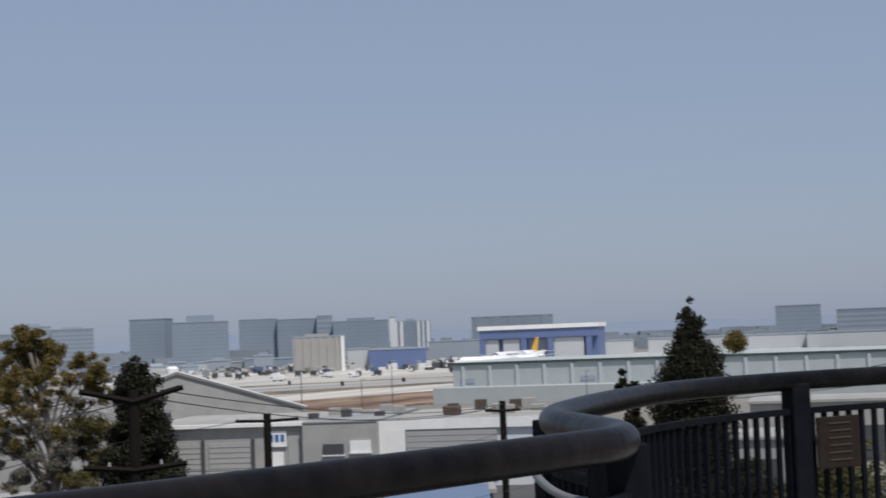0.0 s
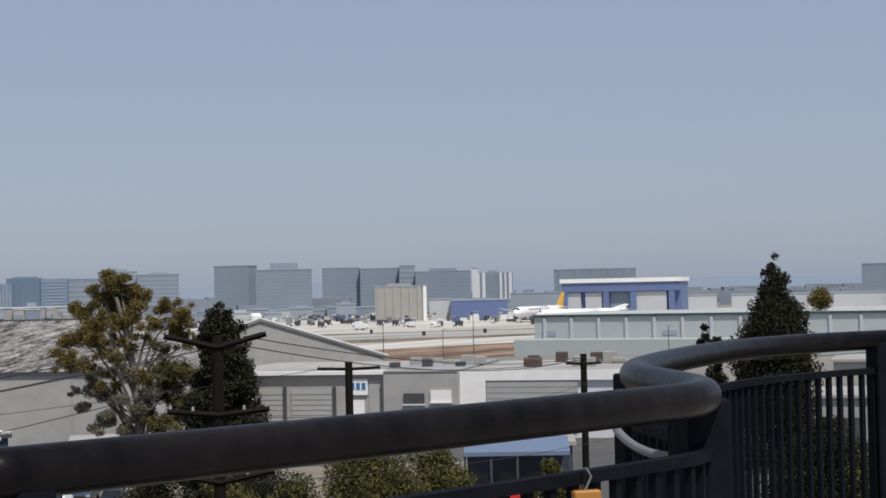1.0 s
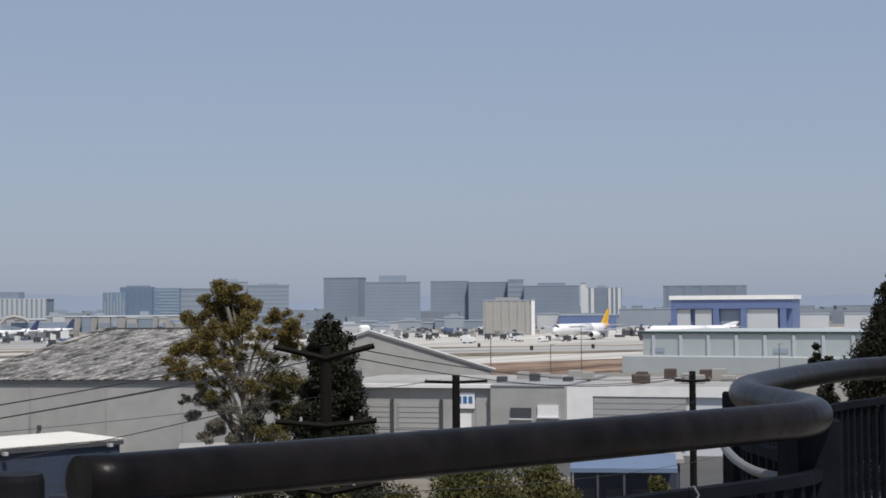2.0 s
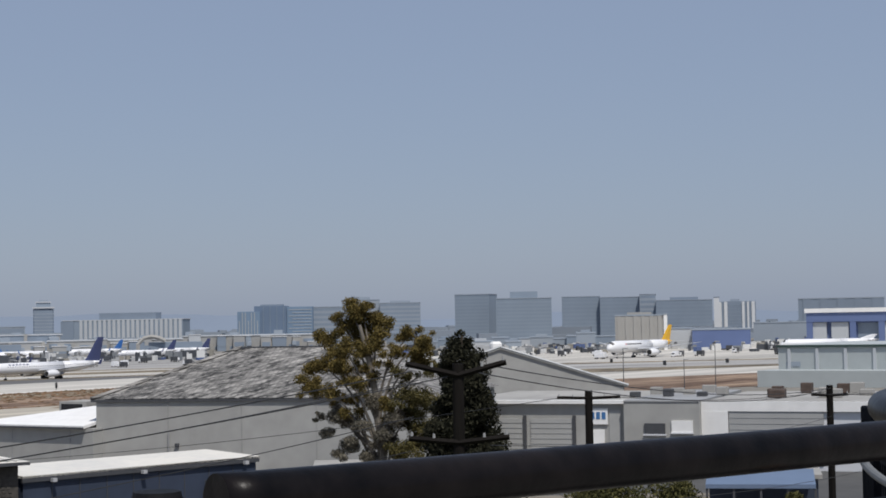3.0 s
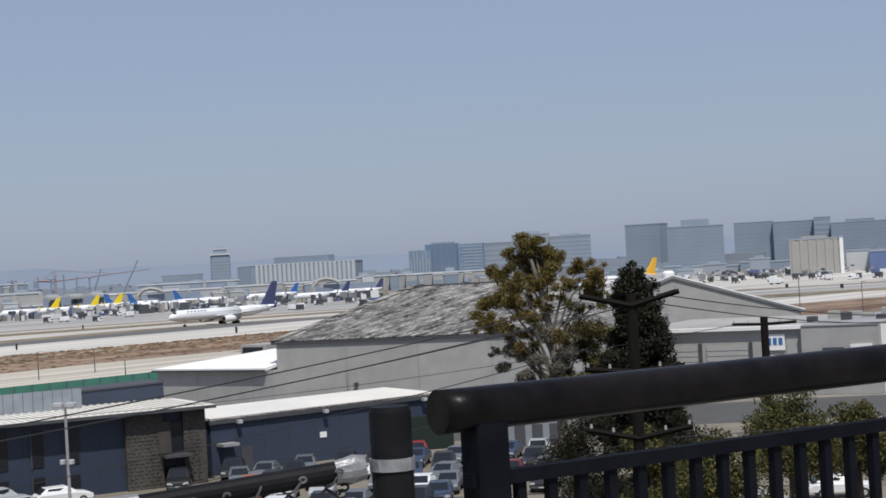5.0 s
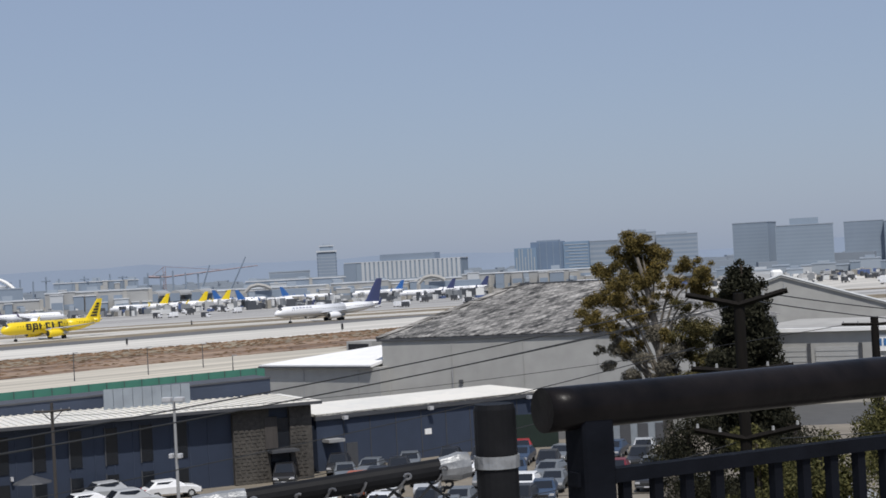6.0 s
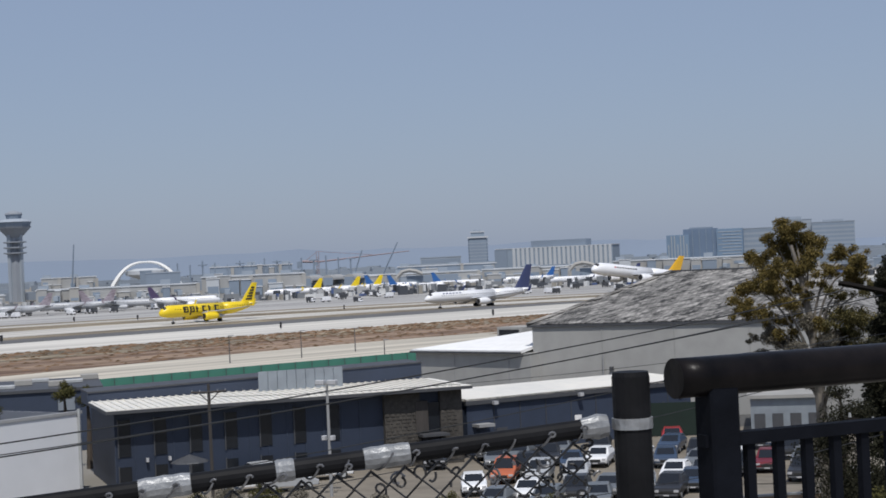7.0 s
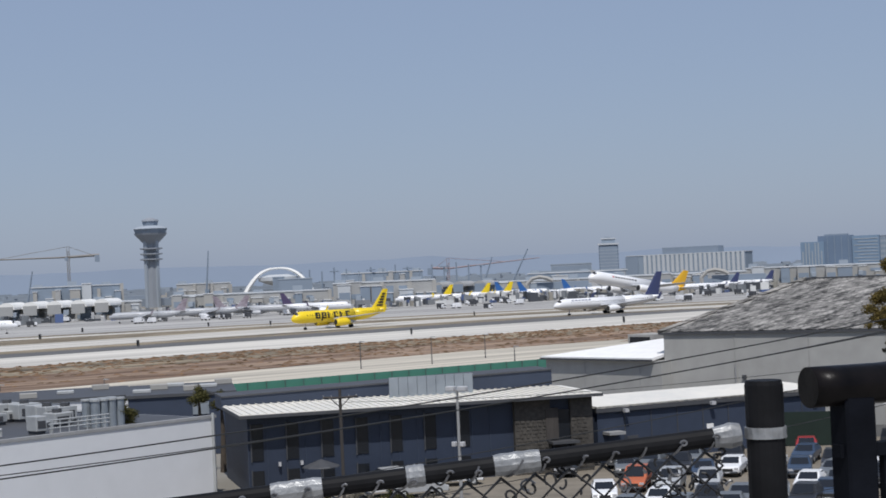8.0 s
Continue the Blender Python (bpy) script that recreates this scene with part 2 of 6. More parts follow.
M.update(
    hall_wall=mat("hall_wall", (0.335, 0.33, 0.314), 0.7, 0.1, 0.5, 0.05, coarse=0.2, edge=(0.38, 0.62)),
    pale=mat("pale_panel", (0.39, 0.42, 0.42), 0.7, 0.06, 0.3),
    white_wall=mat("white_wall", (0.62, 0.63, 0.65), 0.75, 0.05, 0.6),
    bright=mat("white_roof", (0.8, 0.79, 0.77), 0.7, 0.08, 0.8),
    cream_roof=mat("ribbed_roof", (0.7, 0.68, 0.63), 0.6, 0.12, 1.2, tint=(0.78, 0.74, 0.66)),
    sheet=mat("weathered_sheet", (0.075, 0.072, 0.07), 0.8, 0.75, 4.0, 0.2, stretch=(0.17, 1.5, 1.5), tint=(0.32, 0.305, 0.285), rand=0.22, coarse=0.3, angle=40, placed=True, edge=(0.41, 0.61)),
    navy=mat("navy_siding", (0.021, 0.031, 0.056), 0.6, 0.12, 0.8, 0.05),
    navy2=mat("blue_grey_siding", (0.031, 0.043, 0.072), 0.65, 0.12, 0.8, 0.05),
    navy_dark=glass_mat("dark_window", (0.012, 0.014, 0.018), 0.2),
    steel=mat("sheet_steel", (0.27, 0.3, 0.33), 0.5, 0.18, 1.0, metal=0.3),
    stone=mat("stone_facing", (0.06, 0.054, 0.047), 0.85, 0.45, 3.2, 0.5, placed=True),
    trim=mat("dark_trim", (0.06, 0.062, 0.068), 0.6, 0.15, 1.5),
    grey_trim=mat("grey_trim", (0.3, 0.3, 0.3), 0.6, 0.15, 1.5),
    shutter=mat("grey_shutter", (0.37, 0.37, 0.36), 0.6, 0.08, 0.8),
    roofing=mat("flat_roofing", (0.33, 0.32, 0.3), 0.9, 0.2, 0.4),
    hvac=mat("hvac_metal", (0.42, 0.43, 0.43), 0.5, 0.2, 1.2, metal=0.2),
    wood_pale=mat("weathered_wood", (0.05, 0.044, 0.04), 0.9, 0.3, 3, 0.3, stretch=(4, 4, 0.4)),
    wood=mat("pole_wood", (0.011, 0.0095, 0.0085), 0.9, 0.35, 3, 0.3, spec=0.1, stretch=(4, 4, 0.4)),
    cable=mat("cable", (0.02, 0.02, 0.021), 0.6, 0.2, 4),
    insul=mat("insulator", (0.45, 0.45, 0.46), 0.3, 0.1, 6),
    bark=mat("bark", (0.17, 0.15, 0.125), 0.9, 0.35, 2, 0.4),
    bark_dark=mat("dark_bark", (0.07, 0.055, 0.042), 0.9, 0.35, 3, 0.4),
    euca=leaf_mat("gum_leaves", (0.04, 0.037, 0.014), (0.21, 0.155, 0.052)),
    # darker copy of the gum leaves, with shade put into the colour
    euca_dark=leaf_mat("shaded_gum_leaves", (0.036, 0.036, 0.015), (0.15, 0.125, 0.05)),
    euca_dry=leaf_mat("dry_leaves", (0.08, 0.073, 0.056), (0.22, 0.2, 0.16)),
    conifer=leaf_mat("conifer_needles", (0.014, 0.015, 0.01), (0.036, 0.035, 0.022)),
    shrub=leaf_mat("shrub_leaves", (0.03, 0.033, 0.013), (0.115, 0.105, 0.04)),
    # far_glass, far_grey and far_dark are paled and blued: painted distance haze
    far_glass=mat("hazed_glass", (0.235, 0.285, 0.345), 0.8, 0.06, 0.05),
    far_grey=mat("hazed_concrete", (0.275, 0.315, 0.365), 0.8, 0.06, 0.05),
    far_dark=mat("hazed_dark", (0.205, 0.25, 0.31), 0.8, 0.08, 0.05),
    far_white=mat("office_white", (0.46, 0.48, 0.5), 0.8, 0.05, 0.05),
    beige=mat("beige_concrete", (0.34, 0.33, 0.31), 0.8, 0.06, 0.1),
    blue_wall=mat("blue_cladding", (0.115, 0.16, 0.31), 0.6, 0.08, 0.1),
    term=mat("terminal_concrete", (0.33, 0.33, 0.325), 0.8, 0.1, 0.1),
    # tower grey is blued by haze painted into it
    tower=mat("hazed_tower_concrete", (0.24, 0.26, 0.29), 0.8, 0.06, 0.1),
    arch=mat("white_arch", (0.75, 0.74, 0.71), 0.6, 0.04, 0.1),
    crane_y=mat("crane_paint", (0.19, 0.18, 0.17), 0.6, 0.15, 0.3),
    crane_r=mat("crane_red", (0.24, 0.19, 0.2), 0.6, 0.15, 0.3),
    p_white=mat("aircraft_white", (0.78, 0.78, 0.79), 0.3, 0.03, 0.3),
    p_grey=mat("aircraft_grey", (0.42, 0.43, 0.45), 0.4, 0.05, 0.4),
    p_yellow=mat("aircraft_yellow", (0.8, 0.58, 0.015), 0.35, 0.04, 0.3),
    p_gold=mat("freighter_gold", (0.72, 0.4, 0.02), 0.35, 0.04, 0.3),
    p_navy=mat("aircraft_navy", (0.045, 0.056, 0.135), 0.35, 0.05, 0.3),
    p_black=mat("aircraft_black", (0.015, 0.015, 0.016), 0.4, 0.1, 1),
    p_blue=mat("aircraft_blue", (0.03, 0.12, 0.35), 0.4, 0.05, 0.3),
    p_red=mat("aircraft_red", (0.4, 0.05, 0.06), 0.4, 0.05, 0.3),
    p_fin=mat("striped_fin", (0.2, 0.13, 0.16), 0.4, 0.5, 0.5, stretch=(1, 1, 3), tint=(0.4, 0.36, 0.4)),
    p_purple=mat("aircraft_purple", (0.07, 0.05, 0.11), 0.4, 0.05, 0.3),
    red_truck=mat("red_truck", (0.5, 0.025, 0.03), 0.35, 0.08, 1),
    tyre=mat("tyre_rubber", (0.02, 0.02, 0.02), 0.85, 0.2, 5),
    awning=mat("blue_awning", (0.13, 0.18, 0.27), 0.6, 0.08, 0.6),
    green_edge=mat("weathered_green_edge", (0.035, 0.062, 0.055), 0.8, 0.2, 0.2),
    green_dark=mat("dark_green_screen", (0.006, 0.017, 0.012), 0.8, 0.2, 0.8),
    # office_blue and office_navy also have the haze in their colour
    office_blue=mat("hazed_blue_glass", (0.17, 0.245, 0.34), 0.7, 0.1, 0.05),
    office_navy=mat("hazed_navy_glass", (0.135, 0.19, 0.275), 0.7, 0.1, 0.05),
    rust=mat("rusty_metal", (0.085, 0.06, 0.048), 0.85, 0.4, 2.0, 0.2),
    # bands kept close to the wall tones, as haze painted in
    far_band=mat("hazed_bands", (0.218, 0.266, 0.326), 0.8, 0.08, 0.05),
    far_pale=mat("hazed_pale_bands", (0.31, 0.345, 0.385), 0.8, 0.06, 0.05),
    pier_white=mat("white_piers", (0.6, 0.61, 0.62), 0.7, 0.05, 0.1),
    wall_seam=mat("wall_seam", (0.3, 0.298, 0.285), 0.7, 0.1, 0.5),
    sign_blue=mat("sign_blue", (0.05, 0.16, 0.36), 0.5, 0.05, 2),
)

# ---- land ----
bm = bmesh.new()
radii = [0.01, 3, 6, 7.5, 9, 11, 14, 19, 25, 33, 42, 55, 90, 150, 250, 400, 560, 640, 740, 860, 1200, 2000, 4200]
rows = []
for r in radii:
    rows.append([bm.verts.new((-r * math.sin(2 * math.pi * k / 72), r * math.cos(2 * math.pi * k / 72), ground_z(r) - 0.03)) for k in range(72)])
for a, b in zip(rows, rows[1:]):
    for k in range(72):
        bm.faces.new((a[k], b[k], b[(k + 1) % 72], a[(k + 1) % 72]))
land = part("ground", bm, M["ground"])
if land.data.polygons[400].normal.z < 0:
    land.data.flip_normals()
tagged(land, "dry pale ground sloping down from the overlook to the airfield", "", "", "structure")

# slope below the overlook
bm = bmesh.new()
rows = []
for r in (5.9, 7.5, 9, 11, 14, 19, 25, 33, 42, 52):
    rows.append([bm.verts.new(pt(az, r, ground_z(r) + 0.02 + 0.12 * noise.noise((r * 0.4, az * 0.25, 3)))) for az in range(-60, 91, 3)])
for a, b in zip(rows, rows[1:]):
    for k in range(len(a) - 1):
        bm.faces.new((a[k + 1], b[k + 1], b[k], a[k]))
slope = part("hillside", bm, M["hill"])
if slope.data.polygons[0].normal.z < 0:
    slope.data.flip_normals()
tagged(slope, "dry brown hillside with sparse weeds below the railing", "", "", "structure")

# overlook walk
bm = bmesh.new()
ring = [bm.verts.new(p) for p in [(-4.5, -4, 15.83), (6, -4, 15.83), (6, 8.6, 15.83), (1.5, 8.3, 15.83), (0.5, 6.2, 15.83), (0.45, 4.3, 15.83), (-1.1, 2.5, 15.83), (-4.5, 1.0, 15.83)]]
f = bm.faces.new(ring)
g = bmesh.ops.extrude_face_region(bm, geom=[f])
bmesh.ops.translate(bm, vec=(0, 0, -0.25), verts=[v for v in g["geom"] if isinstance(v, bmesh.types.BMVert)])
bmesh.ops.recalc_face_normals(bm, faces=bm.faces)
tagged(part("pavement", bm, M["walk"]), "pale concrete walk of the hilltop overlook", "", "", "structure")

# street and lot below
strip("road", [(-190, 60), (-95, 88), (-20, 102), (50, 105), (130, 92)], [(-200, 74), (-98, 103), (-20, 117), (52, 120), (136, 106)], 0.02, M["lot"], "pale dusty street at the foot of the hill")
strip("yard", [(-42, 119), (0, 121), (45, 121)], [(-52, 174), (0, 187), (52, 180)], 0.03, M["asphalt"], "dark asphalt yard between the workshops")
strip("parking_lot", [(-75, 104), (-50, 112), (-20, 118), (0, 119)], [(-88, 128), (-62, 142), (-32, 158), (-2, 165)], 0.035, M["lot"], "pale paved parking lot beside the street")

# airfield strips, near to far
L1 = [(-250, 60), (-203, 200), (-174, 296), (-140, 362)]
strip("service_road", [(-214, 60), (-167, 213), (-139, 275), (-100, 360)], L1, 0.03, M["road"], "pale service road along the airfield fence")
MID = [(-305, 60), (-238, 235), (-191, 345), (-146, 428)]
strip("scrub_verge", MID, [(-350, 60), (-266, 263), (-205, 380), (-150, 480)], 0.04, M["scrub"], "mottled dry scrub along the taxiway edge")
strip("dirt_verge", L1, MID, 0.04, M["dirt"], "bare red-brown dirt between service road and taxiway")
strip("taxiway", [(-350, 60), (-266, 263), (-205, 380), (-150, 480)], [(-392, 80), (-303, 302), (-240, 442), (-178, 560)], 0.05, M["concrete"], "pale concrete taxiway")
strip("taxiway_shoulder", [(-392, 80), (-303, 302), (-240, 442), (-178, 560)], [(-420, 90), (-320, 322), (-258, 464), (-190, 600)], 0.045, M["tarmac"], "dark asphalt shoulder of the taxiway")
strip("runway_verge", [(-420, 90), (-320, 322), (-258, 464), (-190, 600)], [(-440, 93), (-334, 336), (-270, 484), (-197, 627)], 0.045, M["scrub"], "narrow dry grass strip along the runway")
strip("runway", [(-440, 93), (-334, 336), (-270, 484), (-197, 627)], [(-490, 100), (-368, 370), (-300, 530), (-215, 690)], 0.05, M["concrete"], "pale concrete runway with dark tyre marks")
strip("grass_verge", [(-490, 100), (-368, 370), (-300, 530), (-215, 690)], [(-560, 110), (-415, 415), (-340, 590), (-240, 760)], 0.045, M["scrub"], "dry grass between the runways")
strip("far_taxiway", [(-560, 110), (-415, 415), (-340, 590), (-240, 760)], [(-620, 130), (-440, 440), (-360, 625), (-255, 800)], 0.05, M["concrete"], "pale concrete taxiway by the terminals")
strip("far_verge", [(-620, 130), (-440, 440), (-360, 625), (-255, 800)], [(-660, 150), (-465, 465), (-382, 660), (-268, 830)], 0.045, M["scrub"], "dry grass beside the apron")
strip("apron", [(-660, 150), (-465, 465), (-382, 660), (-268, 830)], [(-1300, 500), (-950, 900), (-760, 1250), (-560, 1500)], 0.04, M["apron"], "grey concrete apron in front of the terminals")
R1 = [(-150, 400), (-60, 450), (0, 505), (110, 610)]
strip("dirt_field", [(-150, 330), (-55, 372), (0, 410), (110, 500)], R1, 0.04, M["dirt"], "bare brown dirt beside the runway")
strip("taxiway_2", R1, [(-165, 455), (-66, 512), (0, 566), (120, 690)], 0.05, M["concrete"], "pale concrete taxiway in the sun")
strip("grass_verge_2", [(-165, 455), (-66, 512), (0, 566), (120, 690)], [(-175, 490), (-70, 550), (0, 615), (125, 740)], 0.045, M["scrub"], "dry grass between taxiways")
strip("runway_2", [(-175, 490), (-70, 550), (0, 615), (125, 740)], [(-205, 600), (-80, 690), (0, 760), (140, 880)], 0.05, M["apron"], "grey concrete runway")
strip("grass_verge_3", [(-205, 600), (-80, 690), (0, 760), (140, 880)], [(-215, 650), (-84, 735), (0, 805), (145, 925)], 0.045, M["scrub"], "dry grass beside the runway")
strip("apron_2", [(-215, 650), (-84, 735), (0, 805), (145, 925)], [(-260, 1150), (-100, 1300), (30, 1350), (300, 1300)], 0.05, M["concrete"], "pale concrete apron by the hangars")

# far hills and city edge, with haze painted into their colour
bm = bmesh.new()
top, bot = [], []
for k in range(0, 171):
    az = -45 + k * 0.75
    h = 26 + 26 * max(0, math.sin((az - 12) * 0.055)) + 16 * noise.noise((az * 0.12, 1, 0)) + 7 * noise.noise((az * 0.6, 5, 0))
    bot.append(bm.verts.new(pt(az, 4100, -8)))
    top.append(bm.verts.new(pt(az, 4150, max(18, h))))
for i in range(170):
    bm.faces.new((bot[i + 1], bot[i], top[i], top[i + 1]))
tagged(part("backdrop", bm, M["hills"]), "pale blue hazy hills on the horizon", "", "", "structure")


def city_edge():
    """Low far roofs and trees that fill the land up to the horizon."""
    rnd = random.Random(4)
    bm = bmesh.new()
    for _ in range(900):
        az, d = rnd.uniform(-20, 52), rnd.uniform(1500, 3600)
        w, h = rnd.uniform(10, 50), rnd.uniform(5, 12)
        m = Matrix.Translation(pt(az, d, -4.6)) @ Matrix.Rotation(radians(az + rnd.uniform(-20, 20)), 4, "Z")
        box(bm, -w / 2, w / 2, -8, 8, 0, h, m=m)
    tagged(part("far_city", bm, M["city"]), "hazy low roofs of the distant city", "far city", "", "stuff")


city_edge()


def verge_tufts():
    """Low dry tufts and soil heaps scattered over the bare verges."""
    m = leaf_mat("dry_tufts", (0.075, 0.05, 0.029), (0.22, 0.14, 0.09))
    rnd = random.Random(31)
    v, f = [], []
    near = catmull([(*p, 0) for p in L1], 8)
    far = catmull([(-350, 60, 0), (-266, 263, 0), (-205, 380, 0), (-150, 480, 0)], 8)
    for _ in range(3600):
        k, u = rnd.uniform(0, len(near) - 1.01), rnd.random()
        u = u if rnd.random() < 0.3 else 1 - 0.5 * u * u
        i = int(k)
        p = near[i].lerp(near[i + 1], k - i).lerp(far[i].lerp(far[i + 1], k - i), u)
        n, rr, h = 7, rnd.uniform(0.25, 0.75), rnd.uniform(0.08, 0.34)
        b = len(v)
        tilt = rnd.uniform(0.25, 0.7)
        for j in range(n):
            a = 2 * math.pi * j / n
            q = rr * rnd.uniform(0.6, 1.2)
            x, y = q * math.cos(a) * 2.2, q * math.sin(a)
            v.append((p.x + x * 0.42 - y * 0.9, p.y + x * 0.9 + y * 0.42, 0.03))
        v.append((p.x + rnd.uniform(-0.2, 0.2), p.y + rnd.uniform(-0.2, 0.2), h + tilt * 0.05))
        f += [(b + j, b + (j + 1) % n, b + n) for j in range(n)]
    me = bpy.data.meshes.new("verge_tufts")
    me.from_pydata(v, [], f)
    me.materials.append(m)
    tagged(new("verge_tufts", me), "dry grass tufts and soil heaps on the bare verge", "dry grass", "", "stuff")


verge_tufts()


# ---- far buildings ----
# distant walls get their haze from the far_ colours, not from the air
def block(name, az_l, az_r, d, z1, material, label, depth=30.0, z0=-4.6, bands=0, columns=0, band_mat=None, roof_box=0.0, turn=0.0, bevel=0.0, category="office building"):
    """A building with storey bands or columns of windows set proud of its wall."""
    f, w = facing(az_l, d * (1 + turn), az_r, d * (1 - turn), z0)
    t = thing(name, f, label, category)
    h = z1 - z0
    part("wall", boxbm(0, w, 0, depth, 0, h), material, t)
    part("roof", boxbm(-0.3, w + 0.3, -0.3, depth + 0.3, h, h + 0.9), M["far_grey"], t)
    bmat = band_mat or M["far_dark"]
    for k in range(bands):
        z = h * (k + 0.6) / bands
        part("window_band", boxbm(0.8, w - 0.8, -0.05, 0.05, z - 0.28 * h / bands, z + 0.22 * h / bands), bmat, t)
    for k in range(columns):
        x = w * (k + 0.5) / columns
        part("pier", boxbm(x - 0.22 * w / columns, x + 0.22 * w / columns, -0.5, 0.05, 0, h - 0.2), bmat, t)
    if roof_box:
        part("plant_room", boxbm(w * 0.25, w * 0.75, depth * 0.2, depth * 0.7, h + 0.9, h + 0.9 + roof_box), material, t)
    return t


def top_z(el, d):
    return 17.2 + d * math.tan(radians(el))


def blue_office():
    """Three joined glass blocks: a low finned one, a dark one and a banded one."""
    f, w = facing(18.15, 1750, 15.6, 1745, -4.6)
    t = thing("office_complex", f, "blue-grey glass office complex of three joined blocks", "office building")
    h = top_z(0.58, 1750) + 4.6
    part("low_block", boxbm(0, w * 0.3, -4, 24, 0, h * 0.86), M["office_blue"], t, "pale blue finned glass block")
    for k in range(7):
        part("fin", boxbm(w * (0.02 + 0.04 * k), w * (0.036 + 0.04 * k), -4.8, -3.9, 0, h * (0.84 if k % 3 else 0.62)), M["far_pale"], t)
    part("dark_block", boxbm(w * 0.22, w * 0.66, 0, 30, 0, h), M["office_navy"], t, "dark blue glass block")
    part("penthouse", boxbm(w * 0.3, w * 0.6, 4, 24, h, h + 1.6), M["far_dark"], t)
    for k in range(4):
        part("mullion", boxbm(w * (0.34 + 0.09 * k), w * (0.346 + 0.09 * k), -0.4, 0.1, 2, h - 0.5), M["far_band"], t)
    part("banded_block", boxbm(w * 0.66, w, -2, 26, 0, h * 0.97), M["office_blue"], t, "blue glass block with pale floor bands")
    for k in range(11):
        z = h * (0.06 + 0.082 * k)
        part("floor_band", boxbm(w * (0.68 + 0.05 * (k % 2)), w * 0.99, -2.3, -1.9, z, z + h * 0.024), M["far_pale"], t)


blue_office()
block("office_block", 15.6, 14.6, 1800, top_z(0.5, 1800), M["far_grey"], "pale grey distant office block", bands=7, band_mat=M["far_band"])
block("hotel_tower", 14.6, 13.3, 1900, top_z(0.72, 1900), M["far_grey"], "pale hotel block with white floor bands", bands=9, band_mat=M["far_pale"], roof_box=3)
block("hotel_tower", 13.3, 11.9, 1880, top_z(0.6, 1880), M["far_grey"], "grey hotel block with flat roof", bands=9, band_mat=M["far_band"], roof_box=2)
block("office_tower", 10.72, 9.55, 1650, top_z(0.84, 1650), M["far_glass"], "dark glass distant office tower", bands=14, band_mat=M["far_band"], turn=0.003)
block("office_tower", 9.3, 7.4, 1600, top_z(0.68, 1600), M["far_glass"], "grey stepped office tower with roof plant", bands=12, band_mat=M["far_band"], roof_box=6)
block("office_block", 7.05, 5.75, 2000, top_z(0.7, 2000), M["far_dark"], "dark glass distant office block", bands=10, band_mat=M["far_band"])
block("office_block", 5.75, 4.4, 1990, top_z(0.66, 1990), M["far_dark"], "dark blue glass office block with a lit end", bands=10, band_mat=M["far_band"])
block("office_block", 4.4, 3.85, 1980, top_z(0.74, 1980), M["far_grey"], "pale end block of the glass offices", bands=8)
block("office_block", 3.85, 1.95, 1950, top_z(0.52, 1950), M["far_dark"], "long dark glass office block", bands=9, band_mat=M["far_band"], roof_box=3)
def pier_tower():
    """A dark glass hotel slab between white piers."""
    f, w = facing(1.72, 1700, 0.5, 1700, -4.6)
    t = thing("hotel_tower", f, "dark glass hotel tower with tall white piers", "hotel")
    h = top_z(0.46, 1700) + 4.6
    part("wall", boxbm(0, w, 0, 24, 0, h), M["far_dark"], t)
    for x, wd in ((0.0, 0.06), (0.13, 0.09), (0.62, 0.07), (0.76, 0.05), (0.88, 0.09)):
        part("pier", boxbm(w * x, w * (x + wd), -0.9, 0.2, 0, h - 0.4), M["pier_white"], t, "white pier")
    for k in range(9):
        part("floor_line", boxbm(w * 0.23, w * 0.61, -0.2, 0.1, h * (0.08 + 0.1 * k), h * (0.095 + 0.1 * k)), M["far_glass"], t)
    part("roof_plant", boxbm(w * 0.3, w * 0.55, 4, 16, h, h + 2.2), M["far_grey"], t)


pier_tower()
block("stair_tower", 1.9, 1.72, 1690, top_z(0.6, 1690), M["pier_white"], "white stair tower beside the hotel", depth=8, category="tower")
block("cargo_building", 5.25, 3.6, 1080, top_z(0.02, 1080), M["beige"], "windowless beige cargo building", columns=6, band_mat=M["beige"], roof_box=1.5, category="warehouse")
block("side_wing", 3.6, 3.48, 1079, top_z(0.05, 1079), M["bright"], "white end wall of the cargo building", depth=26, category="building")
block("blue_shed", 2.65, 0.7, 1100, top_z(-0.5, 1100), M["blue_wall"], "low blue metal cargo shed", category="warehouse")
block("white_shed", 3.4, 2.65, 1110, top_z(-0.45, 1110), M["far_white"], "low white shed beside the blue one", category="warehouse")
rnd = random.Random(44)
az = 12.4
while az > 4.4:
    w = rnd.uniform(0.35, 1.1)
    d = rnd.uniform(1100, 1420)
    # the hazy look is colour only: far_grey, far_pale and far_band carry it
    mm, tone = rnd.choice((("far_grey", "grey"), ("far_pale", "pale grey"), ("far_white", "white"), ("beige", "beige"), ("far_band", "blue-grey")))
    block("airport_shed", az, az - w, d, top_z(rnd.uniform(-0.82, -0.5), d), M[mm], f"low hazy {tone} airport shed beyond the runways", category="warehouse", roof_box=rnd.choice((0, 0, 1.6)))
    az -= w * rnd.uniform(0.75, 1.05)
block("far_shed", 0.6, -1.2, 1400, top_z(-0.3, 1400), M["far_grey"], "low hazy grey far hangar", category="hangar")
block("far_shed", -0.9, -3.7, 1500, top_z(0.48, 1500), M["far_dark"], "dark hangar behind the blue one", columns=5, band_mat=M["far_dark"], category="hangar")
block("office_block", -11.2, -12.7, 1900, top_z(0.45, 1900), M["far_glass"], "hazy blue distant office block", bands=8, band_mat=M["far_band"])
